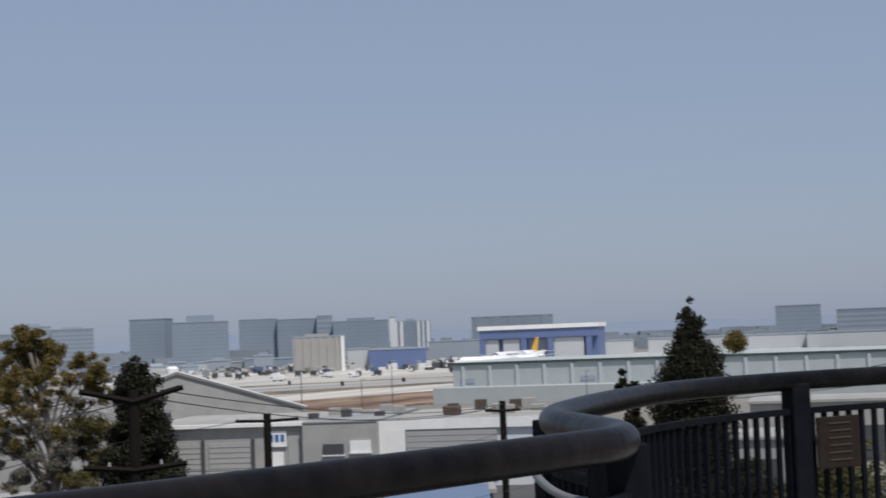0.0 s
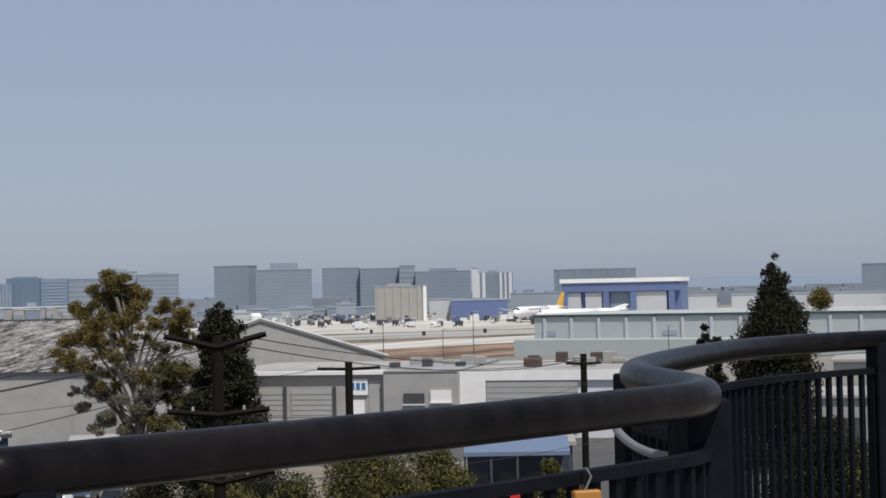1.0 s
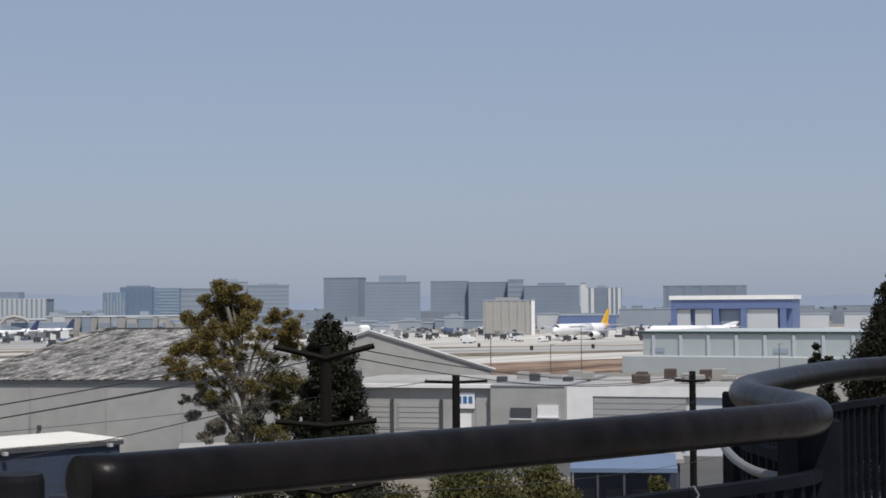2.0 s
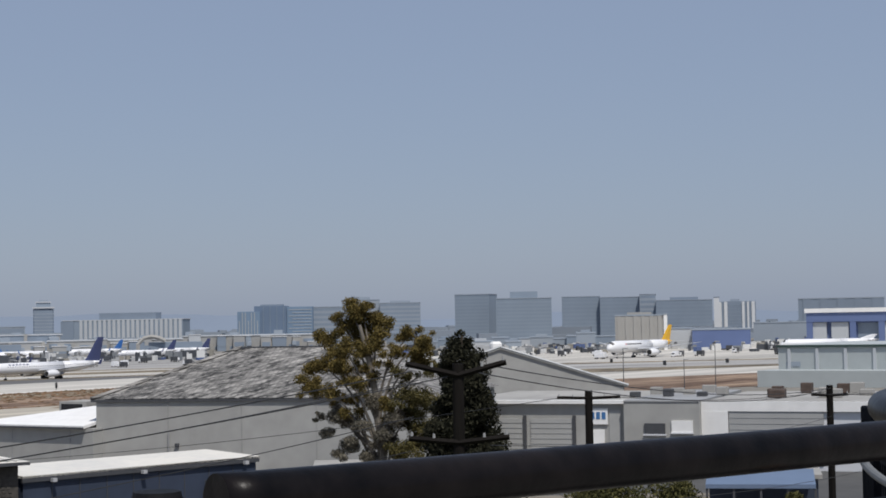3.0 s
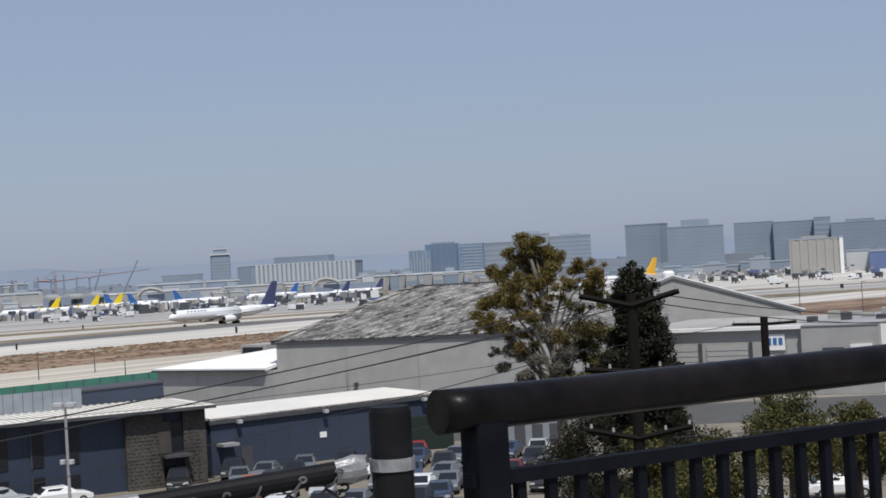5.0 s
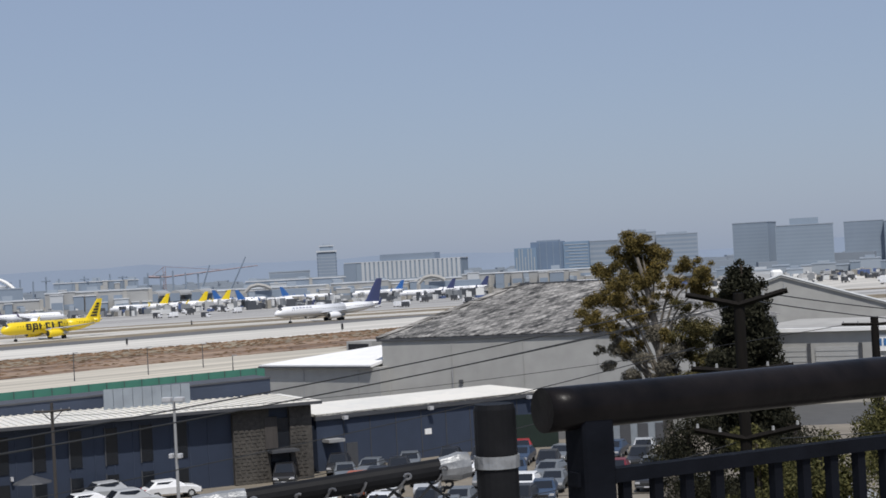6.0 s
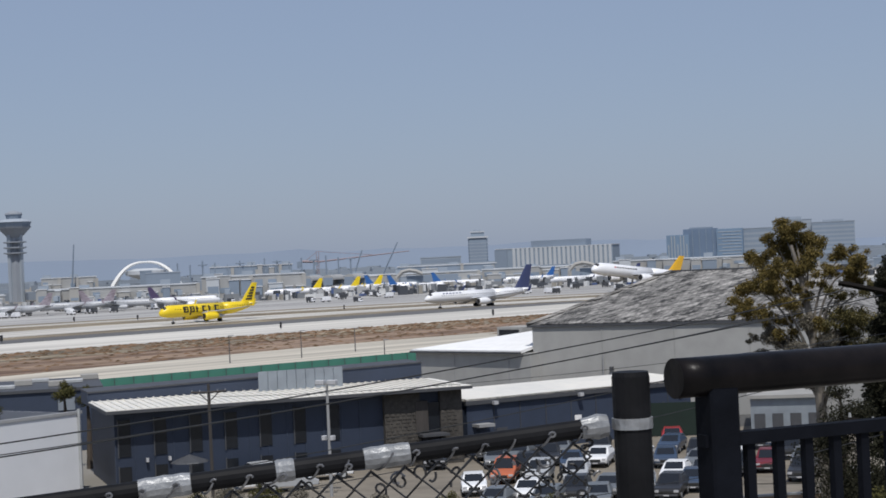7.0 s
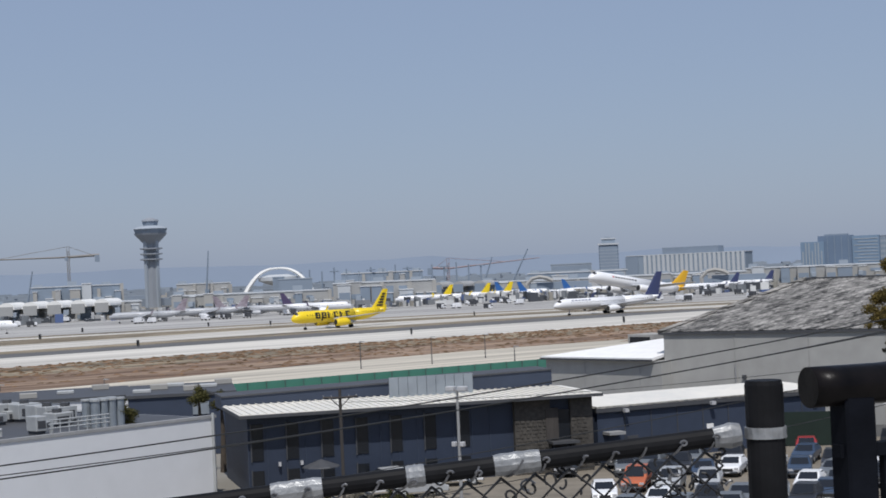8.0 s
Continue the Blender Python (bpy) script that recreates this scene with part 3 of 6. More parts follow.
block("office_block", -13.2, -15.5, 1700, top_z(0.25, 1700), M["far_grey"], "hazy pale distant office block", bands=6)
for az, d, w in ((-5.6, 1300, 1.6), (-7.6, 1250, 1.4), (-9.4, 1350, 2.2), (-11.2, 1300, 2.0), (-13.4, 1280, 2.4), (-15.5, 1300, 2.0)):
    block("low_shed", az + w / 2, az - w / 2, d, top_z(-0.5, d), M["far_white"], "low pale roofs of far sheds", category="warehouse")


def blue_hangar():
    """The open-fronted hangar with a bright roof."""
    f, w = facing(-1.15, 1150, -5.2, 1140, -4.6)
    t = thing("hangar", f, "blue hangar with a bright white roof and pale doors", "hangar")
    h = top_z(0.02, 1145) + 4.6
    part("wall", boxbm(0, w, 4, 60, 0, h), M["blue_wall"], t)
    part("roof", boxbm(-1, w + 1, -1, 61, h, h + 2.8), M["bright"], t)
    part("fascia", boxbm(0, w, 0, 4, h * 0.72, h), M["blue_wall"], t)
    for x0, x1, mm in ((2, 0.16 * w, "far_white"), (0.2 * w, 0.34 * w, "far_white"), (0.62 * w, 0.88 * w, "far_white")):
        part("hangar_door", boxbm(x0, x1, 1.5, 3.8, 0, h * 0.7), M[mm], t, "pale sliding hangar door")
    for x in (0, 0.35 * w, 0.58 * w, 0.9 * w):
        part("pier", boxbm(x, x + 0.05 * w, 0.2, 3.9, 0, h * 0.72), M["blue_wall"], t)
    # dark panel on the wall paints the shade inside the open door
    part("door_opening", boxbm(0.41 * w, 0.575 * w, 3.7, 4.3, 0, h * 0.68), M["far_dark"], t)


blue_hangar()


def old_tower():
    """The older control tower: a dark shaft with a stepped cab."""
    d = 1500
    t = thing("old_control_tower", Matrix.Translation(pt(24.6, d, -4.6)) @ Matrix.Rotation(radians(24.75), 4, "Z"), "old dark control tower with stepped white cab", "control tower")
    h = top_z(0.88, d) + 4.6
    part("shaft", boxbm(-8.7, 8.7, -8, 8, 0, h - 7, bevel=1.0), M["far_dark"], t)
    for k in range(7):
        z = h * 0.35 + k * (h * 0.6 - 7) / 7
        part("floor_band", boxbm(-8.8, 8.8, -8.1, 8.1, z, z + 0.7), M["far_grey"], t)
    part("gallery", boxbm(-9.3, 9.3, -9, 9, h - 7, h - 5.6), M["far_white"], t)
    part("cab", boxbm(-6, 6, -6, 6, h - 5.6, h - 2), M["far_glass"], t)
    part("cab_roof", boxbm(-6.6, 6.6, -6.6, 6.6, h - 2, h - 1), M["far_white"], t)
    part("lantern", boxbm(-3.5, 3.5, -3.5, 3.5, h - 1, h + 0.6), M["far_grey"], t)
    block("office_wing", 26.6, 25.2, 1510, top_z(0.0, 1510), M["far_grey"], "low banded office wing beside the old tower", bands=3, category="office building")


old_tower()


def pier_hotel():
    """White hotel front of upright fins with a dark penthouse."""
    d = 1750
    f, w = facing(24.0, d, 20.0, d * 0.98, -4.6)
    t = thing("hotel", f, "white hotel front of upright fins with dark penthouse", "hotel")
    h = top_z(0.18, d) + 4.6
    part("wall", boxbm(0, w, 0, 30, 0, h), M["far_glass"], t)
    for k in range(22):
        x = w * (0.14 + 0.86 * (k + 0.5) / 22)
        part("fin", boxbm(x - 1.5, x + 1.5, -0.8, 0.1, 3, h), M["far_white"], t)
    part("end_wing", boxbm(-1, w * 0.1, -1, 20, 0, h * 0.98), M["far_dark"], t)
    part("penthouse", boxbm(w * 0.3, w * 0.77, 4, 26, h, h + 7.5), M["far_dark"], t)
    part("roof", boxbm(-0.5, w + 0.5, -0.5, 30.5, h, h + 0.8), M["far_white"], t)


pier_hotel()


def control_tower():
    """The tall tower: flared cab on a finned shaft."""
    d = 1480
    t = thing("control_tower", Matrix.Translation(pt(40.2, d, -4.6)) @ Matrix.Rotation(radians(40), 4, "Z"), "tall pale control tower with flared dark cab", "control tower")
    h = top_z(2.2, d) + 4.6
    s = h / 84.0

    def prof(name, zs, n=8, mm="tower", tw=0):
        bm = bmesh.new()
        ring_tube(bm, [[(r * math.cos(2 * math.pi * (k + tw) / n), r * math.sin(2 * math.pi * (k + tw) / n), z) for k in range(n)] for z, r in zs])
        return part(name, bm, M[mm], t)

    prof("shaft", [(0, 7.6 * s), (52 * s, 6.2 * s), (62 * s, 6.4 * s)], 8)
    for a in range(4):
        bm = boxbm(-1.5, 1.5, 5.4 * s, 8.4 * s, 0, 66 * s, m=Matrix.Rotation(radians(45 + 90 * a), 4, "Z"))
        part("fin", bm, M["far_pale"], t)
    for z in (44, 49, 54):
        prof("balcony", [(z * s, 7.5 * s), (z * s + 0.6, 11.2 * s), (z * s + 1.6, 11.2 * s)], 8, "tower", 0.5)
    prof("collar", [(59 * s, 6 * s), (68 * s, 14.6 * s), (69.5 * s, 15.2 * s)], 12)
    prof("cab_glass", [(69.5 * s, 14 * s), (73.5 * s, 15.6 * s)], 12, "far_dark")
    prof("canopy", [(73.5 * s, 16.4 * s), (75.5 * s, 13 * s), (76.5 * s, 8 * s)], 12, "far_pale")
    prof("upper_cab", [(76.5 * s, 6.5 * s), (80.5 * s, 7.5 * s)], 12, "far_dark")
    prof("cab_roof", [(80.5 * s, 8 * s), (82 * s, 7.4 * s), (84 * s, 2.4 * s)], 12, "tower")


control_tower()


def theme_building():
    """The restaurant under two crossing parabolic arches."""
    d = 1420
    t = thing("arched_building", Matrix.Translation(pt(35.95, d, -4.6)) @ Matrix.Rotation(radians(36 - 29), 4, "Z"), "saucer-shaped building under crossing white arches", "landmark")
    h = top_z(0.3, d) + 4.6
    for a in (0, 58):
        c, s_ = math.cos(radians(a)), math.sin(radians(a))
        pts = []
        for k in range(25):
            u = -1 + k / 12
            pts.append((u * 37 * c, u * 37 * s_, h * (1 - abs(u) ** 2.6)))
        bm = pipe(pts, [1.0 + 0.9 * abs(-1 + k / 12) for k in range(25)], 6)
        part("arch", bm, M["arch"], t, "white arch")
    bm = bmesh.new()
    ring_tube(bm, [[(r * math.cos(2 * math.pi * k / 24), r * math.sin(2 * math.pi * k / 24), z) for k in range(24)] for z, r in ((15, 6), (19, 17), (22, 17), (24, 9))])
    part("saucer", bm, M["far_white"], t)
    block("dark_office", 35.95, 34.8, 1300, top_z(-0.1, 1300), M["far_dark"], "dark curved building by the arches", category="building")
    block("roof_house", 36.15, 35.75, 1310, top_z(-0.02, 1310), M["far_dark"], "dark plant room on a roof", category="building")


theme_building()


def crane(az, d, el_mast, jib_l, jib_r, colour, label, tip=0.0):
    t = thing("tower_crane", Matrix.Translation(pt(az, d, -4.6)) @ Matrix.Rotation(radians(az), 4, "Z"), label, "crane")
    h = top_z(el_mast, d) + 4.6
    for x, y in product((-1, 1), (-1, 1)):
        part("mast_chord", boxbm(x - 0.25, x + 0.25, y - 0.25, y + 0.25, 0, h), colour, t)
    z = 0
    while z < h - 4:
        part("mast_brace", pipe([(-1, -1, z), (1, -1, z + 2), (-1, -1, z + 4)], 0.18, 4), colour, t)
        part("mast_brace", pipe([(1, 1, z), (-1, 1, z + 2), (1, 1, z + 4)], 0.18, 4), colour, t)
        z += 4
    jz = h - 9
    part("jib", pipe([(0, 0, jz), (-jib_l, 0, jz + tip)], [0.75, 0.35], 4), colour, t)
    part("counter_jib", pipe([(0, 0, jz), (jib_r, 0, jz + 1)], 1.1, 4), colour, t)
    part("counterweight", boxbm(jib_r - 4, jib_r, -1.2, 1.2, jz - 5, jz + 1), M["far_dark"], t)
    part("cab", boxbm(-3, -0.5, -1.5, 1.5, jz - 3, jz), M["far_dark"], t)
    part("tie_bar", pipe([(-jib_l * 0.6, 0, jz + 0.6 * tip + 0.5), (0, 0, h), (jib_r * 0.8, 0, jz + 1)], 0.22, 4), colour, t)
    return t


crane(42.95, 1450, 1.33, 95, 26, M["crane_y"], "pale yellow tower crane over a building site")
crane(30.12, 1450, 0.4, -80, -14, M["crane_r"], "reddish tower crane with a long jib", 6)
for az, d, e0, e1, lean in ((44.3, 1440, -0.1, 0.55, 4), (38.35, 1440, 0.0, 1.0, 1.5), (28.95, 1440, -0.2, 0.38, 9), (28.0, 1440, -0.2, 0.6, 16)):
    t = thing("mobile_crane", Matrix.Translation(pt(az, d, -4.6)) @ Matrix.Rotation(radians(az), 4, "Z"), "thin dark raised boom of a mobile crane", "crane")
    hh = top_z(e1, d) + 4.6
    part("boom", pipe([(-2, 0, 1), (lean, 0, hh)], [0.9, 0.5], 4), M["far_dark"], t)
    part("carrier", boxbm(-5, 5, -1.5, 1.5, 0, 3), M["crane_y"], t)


# ---- terminals ----
def terminal(name, az_l, az_r, d, el_top, label, bays=10, depth=40, mm="term"):
    f, w = facing(az_l, d, az_r, d, -4.6)
    t = thing(name, f, label, "terminal")
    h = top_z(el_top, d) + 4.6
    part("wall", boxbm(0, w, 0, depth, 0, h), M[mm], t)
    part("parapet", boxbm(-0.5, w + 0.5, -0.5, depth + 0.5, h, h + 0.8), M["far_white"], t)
    rnd = random.Random(int(az_l * 100))
    for k in range(bays):
        x = w * (k + 0.15) / bays
        wid = w / bays * rnd.uniform(0.4, 0.7)
        z = h * rnd.choice((0.08, 0.12, 0.55))
        part("window_band", boxbm(x, x + wid, -0.2, 0.1, z, z + h * rnd.uniform(0.16, 0.3)), M["far_dark"], t)
        if k % 2:
            part("pier", boxbm(x + wid + 0.5, x + wid + 3, -2, 0.1, 0, h * rnd.uniform(0.85, 1.08)), M["beige"], t)
        if k % 3 == 0:
            part("roof_unit", boxbm(x, x + 7, 6, 14, h + 0.8, h + 0.8 + rnd.uniform(1.5, 3.5)), M["far_grey"], t)
    for k in range(bays):
        x = w * (k + rnd.uniform(0.0, 0.5)) / bays
        wid, hh = w / bays * rnd.uniform(0.35, 1.1), h * rnd.uniform(0.35, 1.12)
        out = rnd.uniform(2, 9)
        vol = part("gate_block", boxbm(x, min(w, x + wid), -out, 0.1, 0, hh), M[rnd.choice(("far_white", "term", "beige", "far_grey", "far_dark"))], t)
        part("window_band", boxbm(x + 0.8, min(w, x + wid) - 0.4, -out - 0.15, -out + 0.05, hh * 0.3, hh * rnd.uniform(0.45, 0.7)), M["far_dark"], vol)
        part("block_roof", boxbm(x - 0.3, min(w, x + wid) + 0.3, -out - 0.4, 0.1, hh, hh + 0.5), M["pier_white"], vol)
    for k in range(max(2, bays // 3)):
        x = w * (k + 0.5) / max(2, bays // 3)
        part("jet_bridge", boxbm(x - 1.6, x + 1.6, -24, 0.1, 4.2, 7.2), M["far_grey"], t)
        part("bridge_leg", boxbm(x - 0.7, x + 0.7, -22, -20.5, 0, 4.2), M["far_dark"], t)
    return t


terminal("terminal", 39.6, 34.2, 1180, -0.52, "long grey concrete terminal with dark window bands", 12)
terminal("terminal", 34.1, 30.6, 1120, -0.33, "pale concrete terminal with blank panels", 8)
terminal("terminal", 30.5, 24.6, 1250, -0.52, "low grey terminal with jet bridges", 12)
terminal("terminal", 24.5, 20.0, 1260, -0.5, "low terminal hall with dark glass", 9)
terminal("terminal", 20.0, 14.0, 1350, -0.42, "long low concourse roof", 12)
terminal("terminal", 45.6, 40.6, 1080, -0.62, "pale terminal with round white roofs", 9)
terminal("terminal", 44.2, 41.2, 1300, -0.02, "building site with half-finished frame", 8, mm="far_dark")
terminal("terminal", 39.4, 37.6, 1450, -0.12, "broad flat-roofed terminal building", 6)
terminal("terminal", 33.8, 31.0, 1420, 0.0, "dark terminal with flat white roofs", 7, mm="far_dark")
terminal("terminal", 27.4, 24.0, 1380, -0.28, "dark airport building below the old tower", 6, mm="far_dark")


def vaults(az0, az1, n, d, z, r, label, mm="arch"):
    """A row of barrel roofs."""
    for k in range(n):
        az = az0 + (az1 - az0) * (k + 0.5) / n
        t = thing("barrel_roof", Matrix.Translation(pt(az, d, z)) @ Matrix.Rotation(radians(az + 72), 4, "Z"), label, "roof", "row of barrel roofs")
        bm = bmesh.new()
        rows = []
        for x in (-14, 14):
            rows.append([(x, r * math.cos(a), r * 0.8 * math.sin(a)) for a in [math.pi * i / 10 for i in range(11)]])
        ring_tube(bm, rows)
        part("vault", bm, M[mm], t)
        part("end_wall", boxbm(-14.3, -13.9, -r * 0.8, r * 0.8, -4, r * 0.35), M["term" if mm == "arch" else "far_dark"], t)


vaults(45.2, 41.3, 5, 1070, 4.2, 5.4, "rounded white barrel roof on the terminal")
vaults(30.7, 28.5, 3, 1235, 4.6, 4.6, "pale barrel roof on the terminal", "term")
for az, d in ((21.05, 1150), (27.0, 1160)):
    t = thing("entrance_arch", Matrix.Translation(pt(az, d, -4.6)) @ Matrix.Rotation(radians(az), 4, "Z"), "cream arched gate hall on the apron", "terminal")
    part("arch", pipe([(-9, 0, 0), (-9, 0, 9), (-5, 0, 13), (0, 0, 14), (5, 0, 13), (9, 0, 11)], 1.6, 6), M["beige"], t)
    part("hall", boxbm(-2, 34, 2, 20, 0, 10), M["far_dark"], t)
for k in range(16):
    az = 29 + k * 0.42
    t = thing("light_mast", Matrix.Translation(pt(az, 1420, -4.6)), "thin dark airport light mast", "lamp post", "masts behind the terminals")
    part("mast", pipe([(0, 0, 0), (0, 0, 24 + (k * 7 % 5))], 0.7, 5), M["far_dark"], t)
    if k % 3 == 0:
        part("lamp_ring", boxbm(-4, 4, -1, 1, 24, 25), M["far_dark"], t)


# ---- aircraft ----
def aircraft(name, label, length, radius, span, height, paint, fin_paint, engine_paint, belly=None, tail_paint=None, marks=(), fin_marks=(), group="", winglet=True):
    """An airliner, nose along +x, wheels at z = 0."""
    t = thing(name, Matrix(), label, "airplane", group)
    L, R = length, radius
    zc = R * 1.9 + 0.25
    n = 20

    def ring(x, r, z, ry=None):
        return [(x, (ry or r) * math.cos(2 * math.pi * k / n), z + r * math.sin(2 * math.pi * k / n)) for k in range(n)]

    prof = ((0.5, 0.05, -0.28), (0.492, 0.32, -0.24), (0.475, 0.58, -0.15), (0.45, 0.82, -0.06), (0.415, 0.97, 0), (0.38, 1, 0), (0.15, 1, 0), (-0.12, 1, 0))
    tailp = ((-0.12, 1, 0), (-0.22, 0.97, 0.03), (-0.31, 0.82, 0.17), (-0.4, 0.56, 0.38), (-0.46, 0.34, 0.52), (-0.5, 0.12, 0.62))
    bm = bmesh.new()
    ring_tube(bm, [ring(x * L, r * R, zc + z * R) for x, r, z in prof])
    body = part("fuselage", bm, paint, t, smooth=True)
    bm = bmesh.new()
    ring_tube(bm, [ring(x * L, r * R, zc + z * R) for x, r, z in tailp[:4]])
    part("rear_fuselage", bm, paint, t, smooth=True)
    bm = bmesh.new()
    ring_tube(bm, [ring(x * L, r * R, zc + z * R) for x, r, z in tailp[3:]])
    part("tail_cone", bm, tail_paint or paint, t, smooth=True)
    # belly fairing
    bm = bmesh.new()
    ring_tube(bm, [ring(x * L, r * R, zc - 0.35 * R) for x, r in ((0.13, 0.2), (0.09, 0.74), (0.0, 0.82), (-0.1, 0.74), (-0.15, 0.2))])
    part("belly_fairing", bm, belly or paint, t, smooth=True)

    def surface(name, pts, th, mm, vertical=False, parent=t):
        """A tapered, thick flying surface from root and tip chords."""
        bm = bmesh.new()
        rows = []
        for x0, x1, s, z in pts:
            c = x0 - x1
            sec = ((0, 0), (0.12, 0.75), (0.4, 1), (0.75, 0.5), (1, 0.05), (0.75, -0.3), (0.4, -0.6), (0.12, -0.55))
            if vertical:
                rows.append([(x0 - u * c, v * th * c * 0.5, z) for u, v in sec])
            else:
                rows.append([(x0 - u * c, s, z + v * th * c * 0.5) for u, v in sec])
        ring_tube(bm, rows)
        bmesh.ops.recalc_face_normals(bm, faces=bm.faces)
        return part(name, bm, mm, parent, smooth=False)

    half = span / 2
    for sgn in (1, -1):
        zw = zc - 0.5 * R
        wing = surface("wing", [(0.12 * L, -0.09 * L, sgn * R * 0.6, zw), (0.035 * L, -0.075 * L, sgn * half * 0.38, zw + 0.5), (-0.12 * L, -0.155 * L, sgn * half * 0.97, zw + half * 0.1)], 0.13, M["p_grey"])
        if winglet:
            surface("winglet", [(-0.125 * L, -0.155 * L, 0, zw + half * 0.1), (-0.16 * L, -0.175 * L, 0, zw + half * 0.1 + 2.2)], 0.06, fin_paint, True, wing).matrix_basis = Matrix.Translation((0, sgn * half * 0.97, 0))
        surface("stabilizer", [(-0.4 * L, -0.485 * L, sgn * R * 0.25, zc + 0.5 * R), (-0.465 * L, -0.5 * L, sgn * half * 0.36, zc + 0.5 * R + 0.7)], 0.1, M["p_grey"])
        # engine
        ey, ez, er = sgn * half * 0.34, zw - R * 0.5, R * 0.56
        bm = bmesh.new()
        ring_tube(bm, [[(x * R, ey + r * er * math.cos(2 * math.pi * k / 16), ez + r * er * math.sin(2 * math.pi * k / 16)) for k in range(16)] for x, r in ((2.9, 0.7), (3.0, 0.92), (2.6, 1.05), (1.8, 1.08), (0.8, 0.95), (0.3, 0.72))])
        eng = part("engine", bm, engine_paint, t, smooth=True)
        bm = bmesh.new()
        ring_tube(bm, [[(x * R, ey + r * er * math.cos(2 * math.pi * k / 12), ez + r * er * math.sin(2 * math.pi * k / 12)) for k in range(12)] for x, r in ((2.88, 0.72), (3.02, 0.78), (3.03, 0.6))])
        part("intake", bm, M["p_black"], eng)
        bm = bmesh.new()
        ring_tube(bm, [[(x * R, ey + r * er * math.cos(2 * math.pi * k / 12), ez + r * er * math.sin(2 * math.pi * k / 12)) for k in range(12)] for x, r in ((0.35, 0.6), (-0.4, 0.42), (-0.9, 0.12))])
        part("exhaust_cone", bm, M["p_grey"], eng)
        part("pylon", boxbm(0.2 * R, 2.2 * R, ey - 0.2, ey + 0.2, ez + er * 0.8, zw + 0.5), paint, t)
        # main gear
        gy = sgn * R * 1.9
        leg = part("main_gear", pipe([(-0.03 * L, gy * 0.95, zw), (-0.035 * L, gy, 0.6)], 0.22, 8), M["p_grey"], t)
        for dx, dy in product((-0.7, 0.7) if length > 45 else (0,), (-0.45, 0.45)):
            part("wheel", pipe([(-0.035 * L + dx, gy + dy - 0.2, 0.58), (-0.035 * L + dx, gy + dy + 0.2, 0.58)], 0.58, 14), M["tyre"], leg)
        part("gear_door", boxbm(-0.035 * L - 0.6, -0.035 * L + 0.6, gy + sgn * 0.3, gy + sgn * 0.36, 1.1, zw - 0.2), paint, leg)
    leg = part("nose_gear", pipe([(0.36 * L, 0, zc - R * 0.8), (0.365 * L, 0, 0.45)], 0.15, 8), M["p_grey"], t)
    for dy in (-0.28, 0.28):
        part("wheel", pipe([(0.365 * L, dy - 0.14, 0.42), (0.365 * L, dy + 0.14, 0.42)], 0.42, 12), M["tyre"], leg)
    ztop = zc + 0.85 * R
    fin = surface("tail_fin", [(-0.3 * L, -0.47 * L, 0, ztop - 0.35 * R), (-0.345 * L, -0.475 * L, 0, ztop + 0.8), (-0.455 * L, -0.51 * L, 0, height)], 0.1, fin_paint, True)
    for u0, u1, v0, v1, mm in fin_marks:
        z0, z1 = ztop + v0 * (height - ztop), ztop + v1 * (height - ztop)
        for sgn in (1, -1):
            xa = lambda u, v: (-0.33 - 0.115 * v - u * (0.15 - 0.09 * v)) * L
            bm = bmesh.new()
            o = sgn * (0.05 * 0.13 * L + 0.06)
            vs = [(xa(u0, v0), o, z0), (xa(u1, v0), o, z0), (xa(u1, v1), o * 0.9, z1), (xa(u0, v1), o * 0.9, z1)]
            a = [bm.verts.new(p) for p in vs]
            b = [bm.verts.new((p[0], p[1] * 0.6, p[2])) for p in vs]
            bm.faces.new(a), bm.faces.new(b[::-1])
            for i in range(4):
                bm.faces.new((a[i], b[i], b[(i + 1) % 4], a[(i + 1) % 4]))
            bmesh.ops.recalc_face_normals(bm, faces=bm.faces)
            part("fin_mark", bm, mm, fin)
    # cockpit glass and cabin windows on both sides
    for sgn in (1, -1):
        bm = bmesh.new()
        for k in range(3):
            a0, a1 = radians(38 + 22 * k), radians(56 + 22 * k)
            q = []
            for x, r, z, a in ((0.468, 0.66, -0.1, a0), (0.468, 0.66, -0.1, a1), (0.448, 0.86, -0.04, a1), (0.448, 0.86, -0.04, a0)):
                q.append(bm.verts.new((x * L, sgn * r * R * 1.0 * math.cos(a), zc + z * R + r * R * math.sin(a) + 0.03)))
            bm.faces.new(q)
        part("cockpit_window", bm, M["p_black"], body)
        bm = bmesh.new()
        k = 0.37
        while k > -0.34 and length < 50:
            r = R * 1.003 if k > -0.12 else R * (1.0 - 0.5 * (-0.12 - k))
            z = zc + 0.28 * R + (0 if k > -0.2 else 0.1 * R)
            yy = sgn * (r * math.cos(math.asin(0.28)) + 0.012)
            bm.faces.new([bm.verts.new((k * L + dx, yy, z + dz)) for dx, dz in ((-0.13, -0.2), (0.13, -0.2), (0.13, 0.2), (-0.13, 0.2))])
            k -= 0.95 / L
        if len(bm.faces):
            part("cabin_windows", bm, M["navy_dark"], body)
        else:
            bm.free()
        # livery bars wrapped on the hull
        for x0, x1, a0, a1, mm in marks:
            bm = bmesh.new()
            g = []
            for i in range(5):
                a = radians(a0 + (a1 - a0) * i / 4)
                g.append([bm.verts.new((x * L, sgn * (R + 0.03) * math.cos(a), zc + (R + 0.03) * math.sin(a))) for x in (x0, x1)])
            for p, q in zip(g, g[1:]):
                bm.faces.new((p[0], p[1], q[1], q[0]))
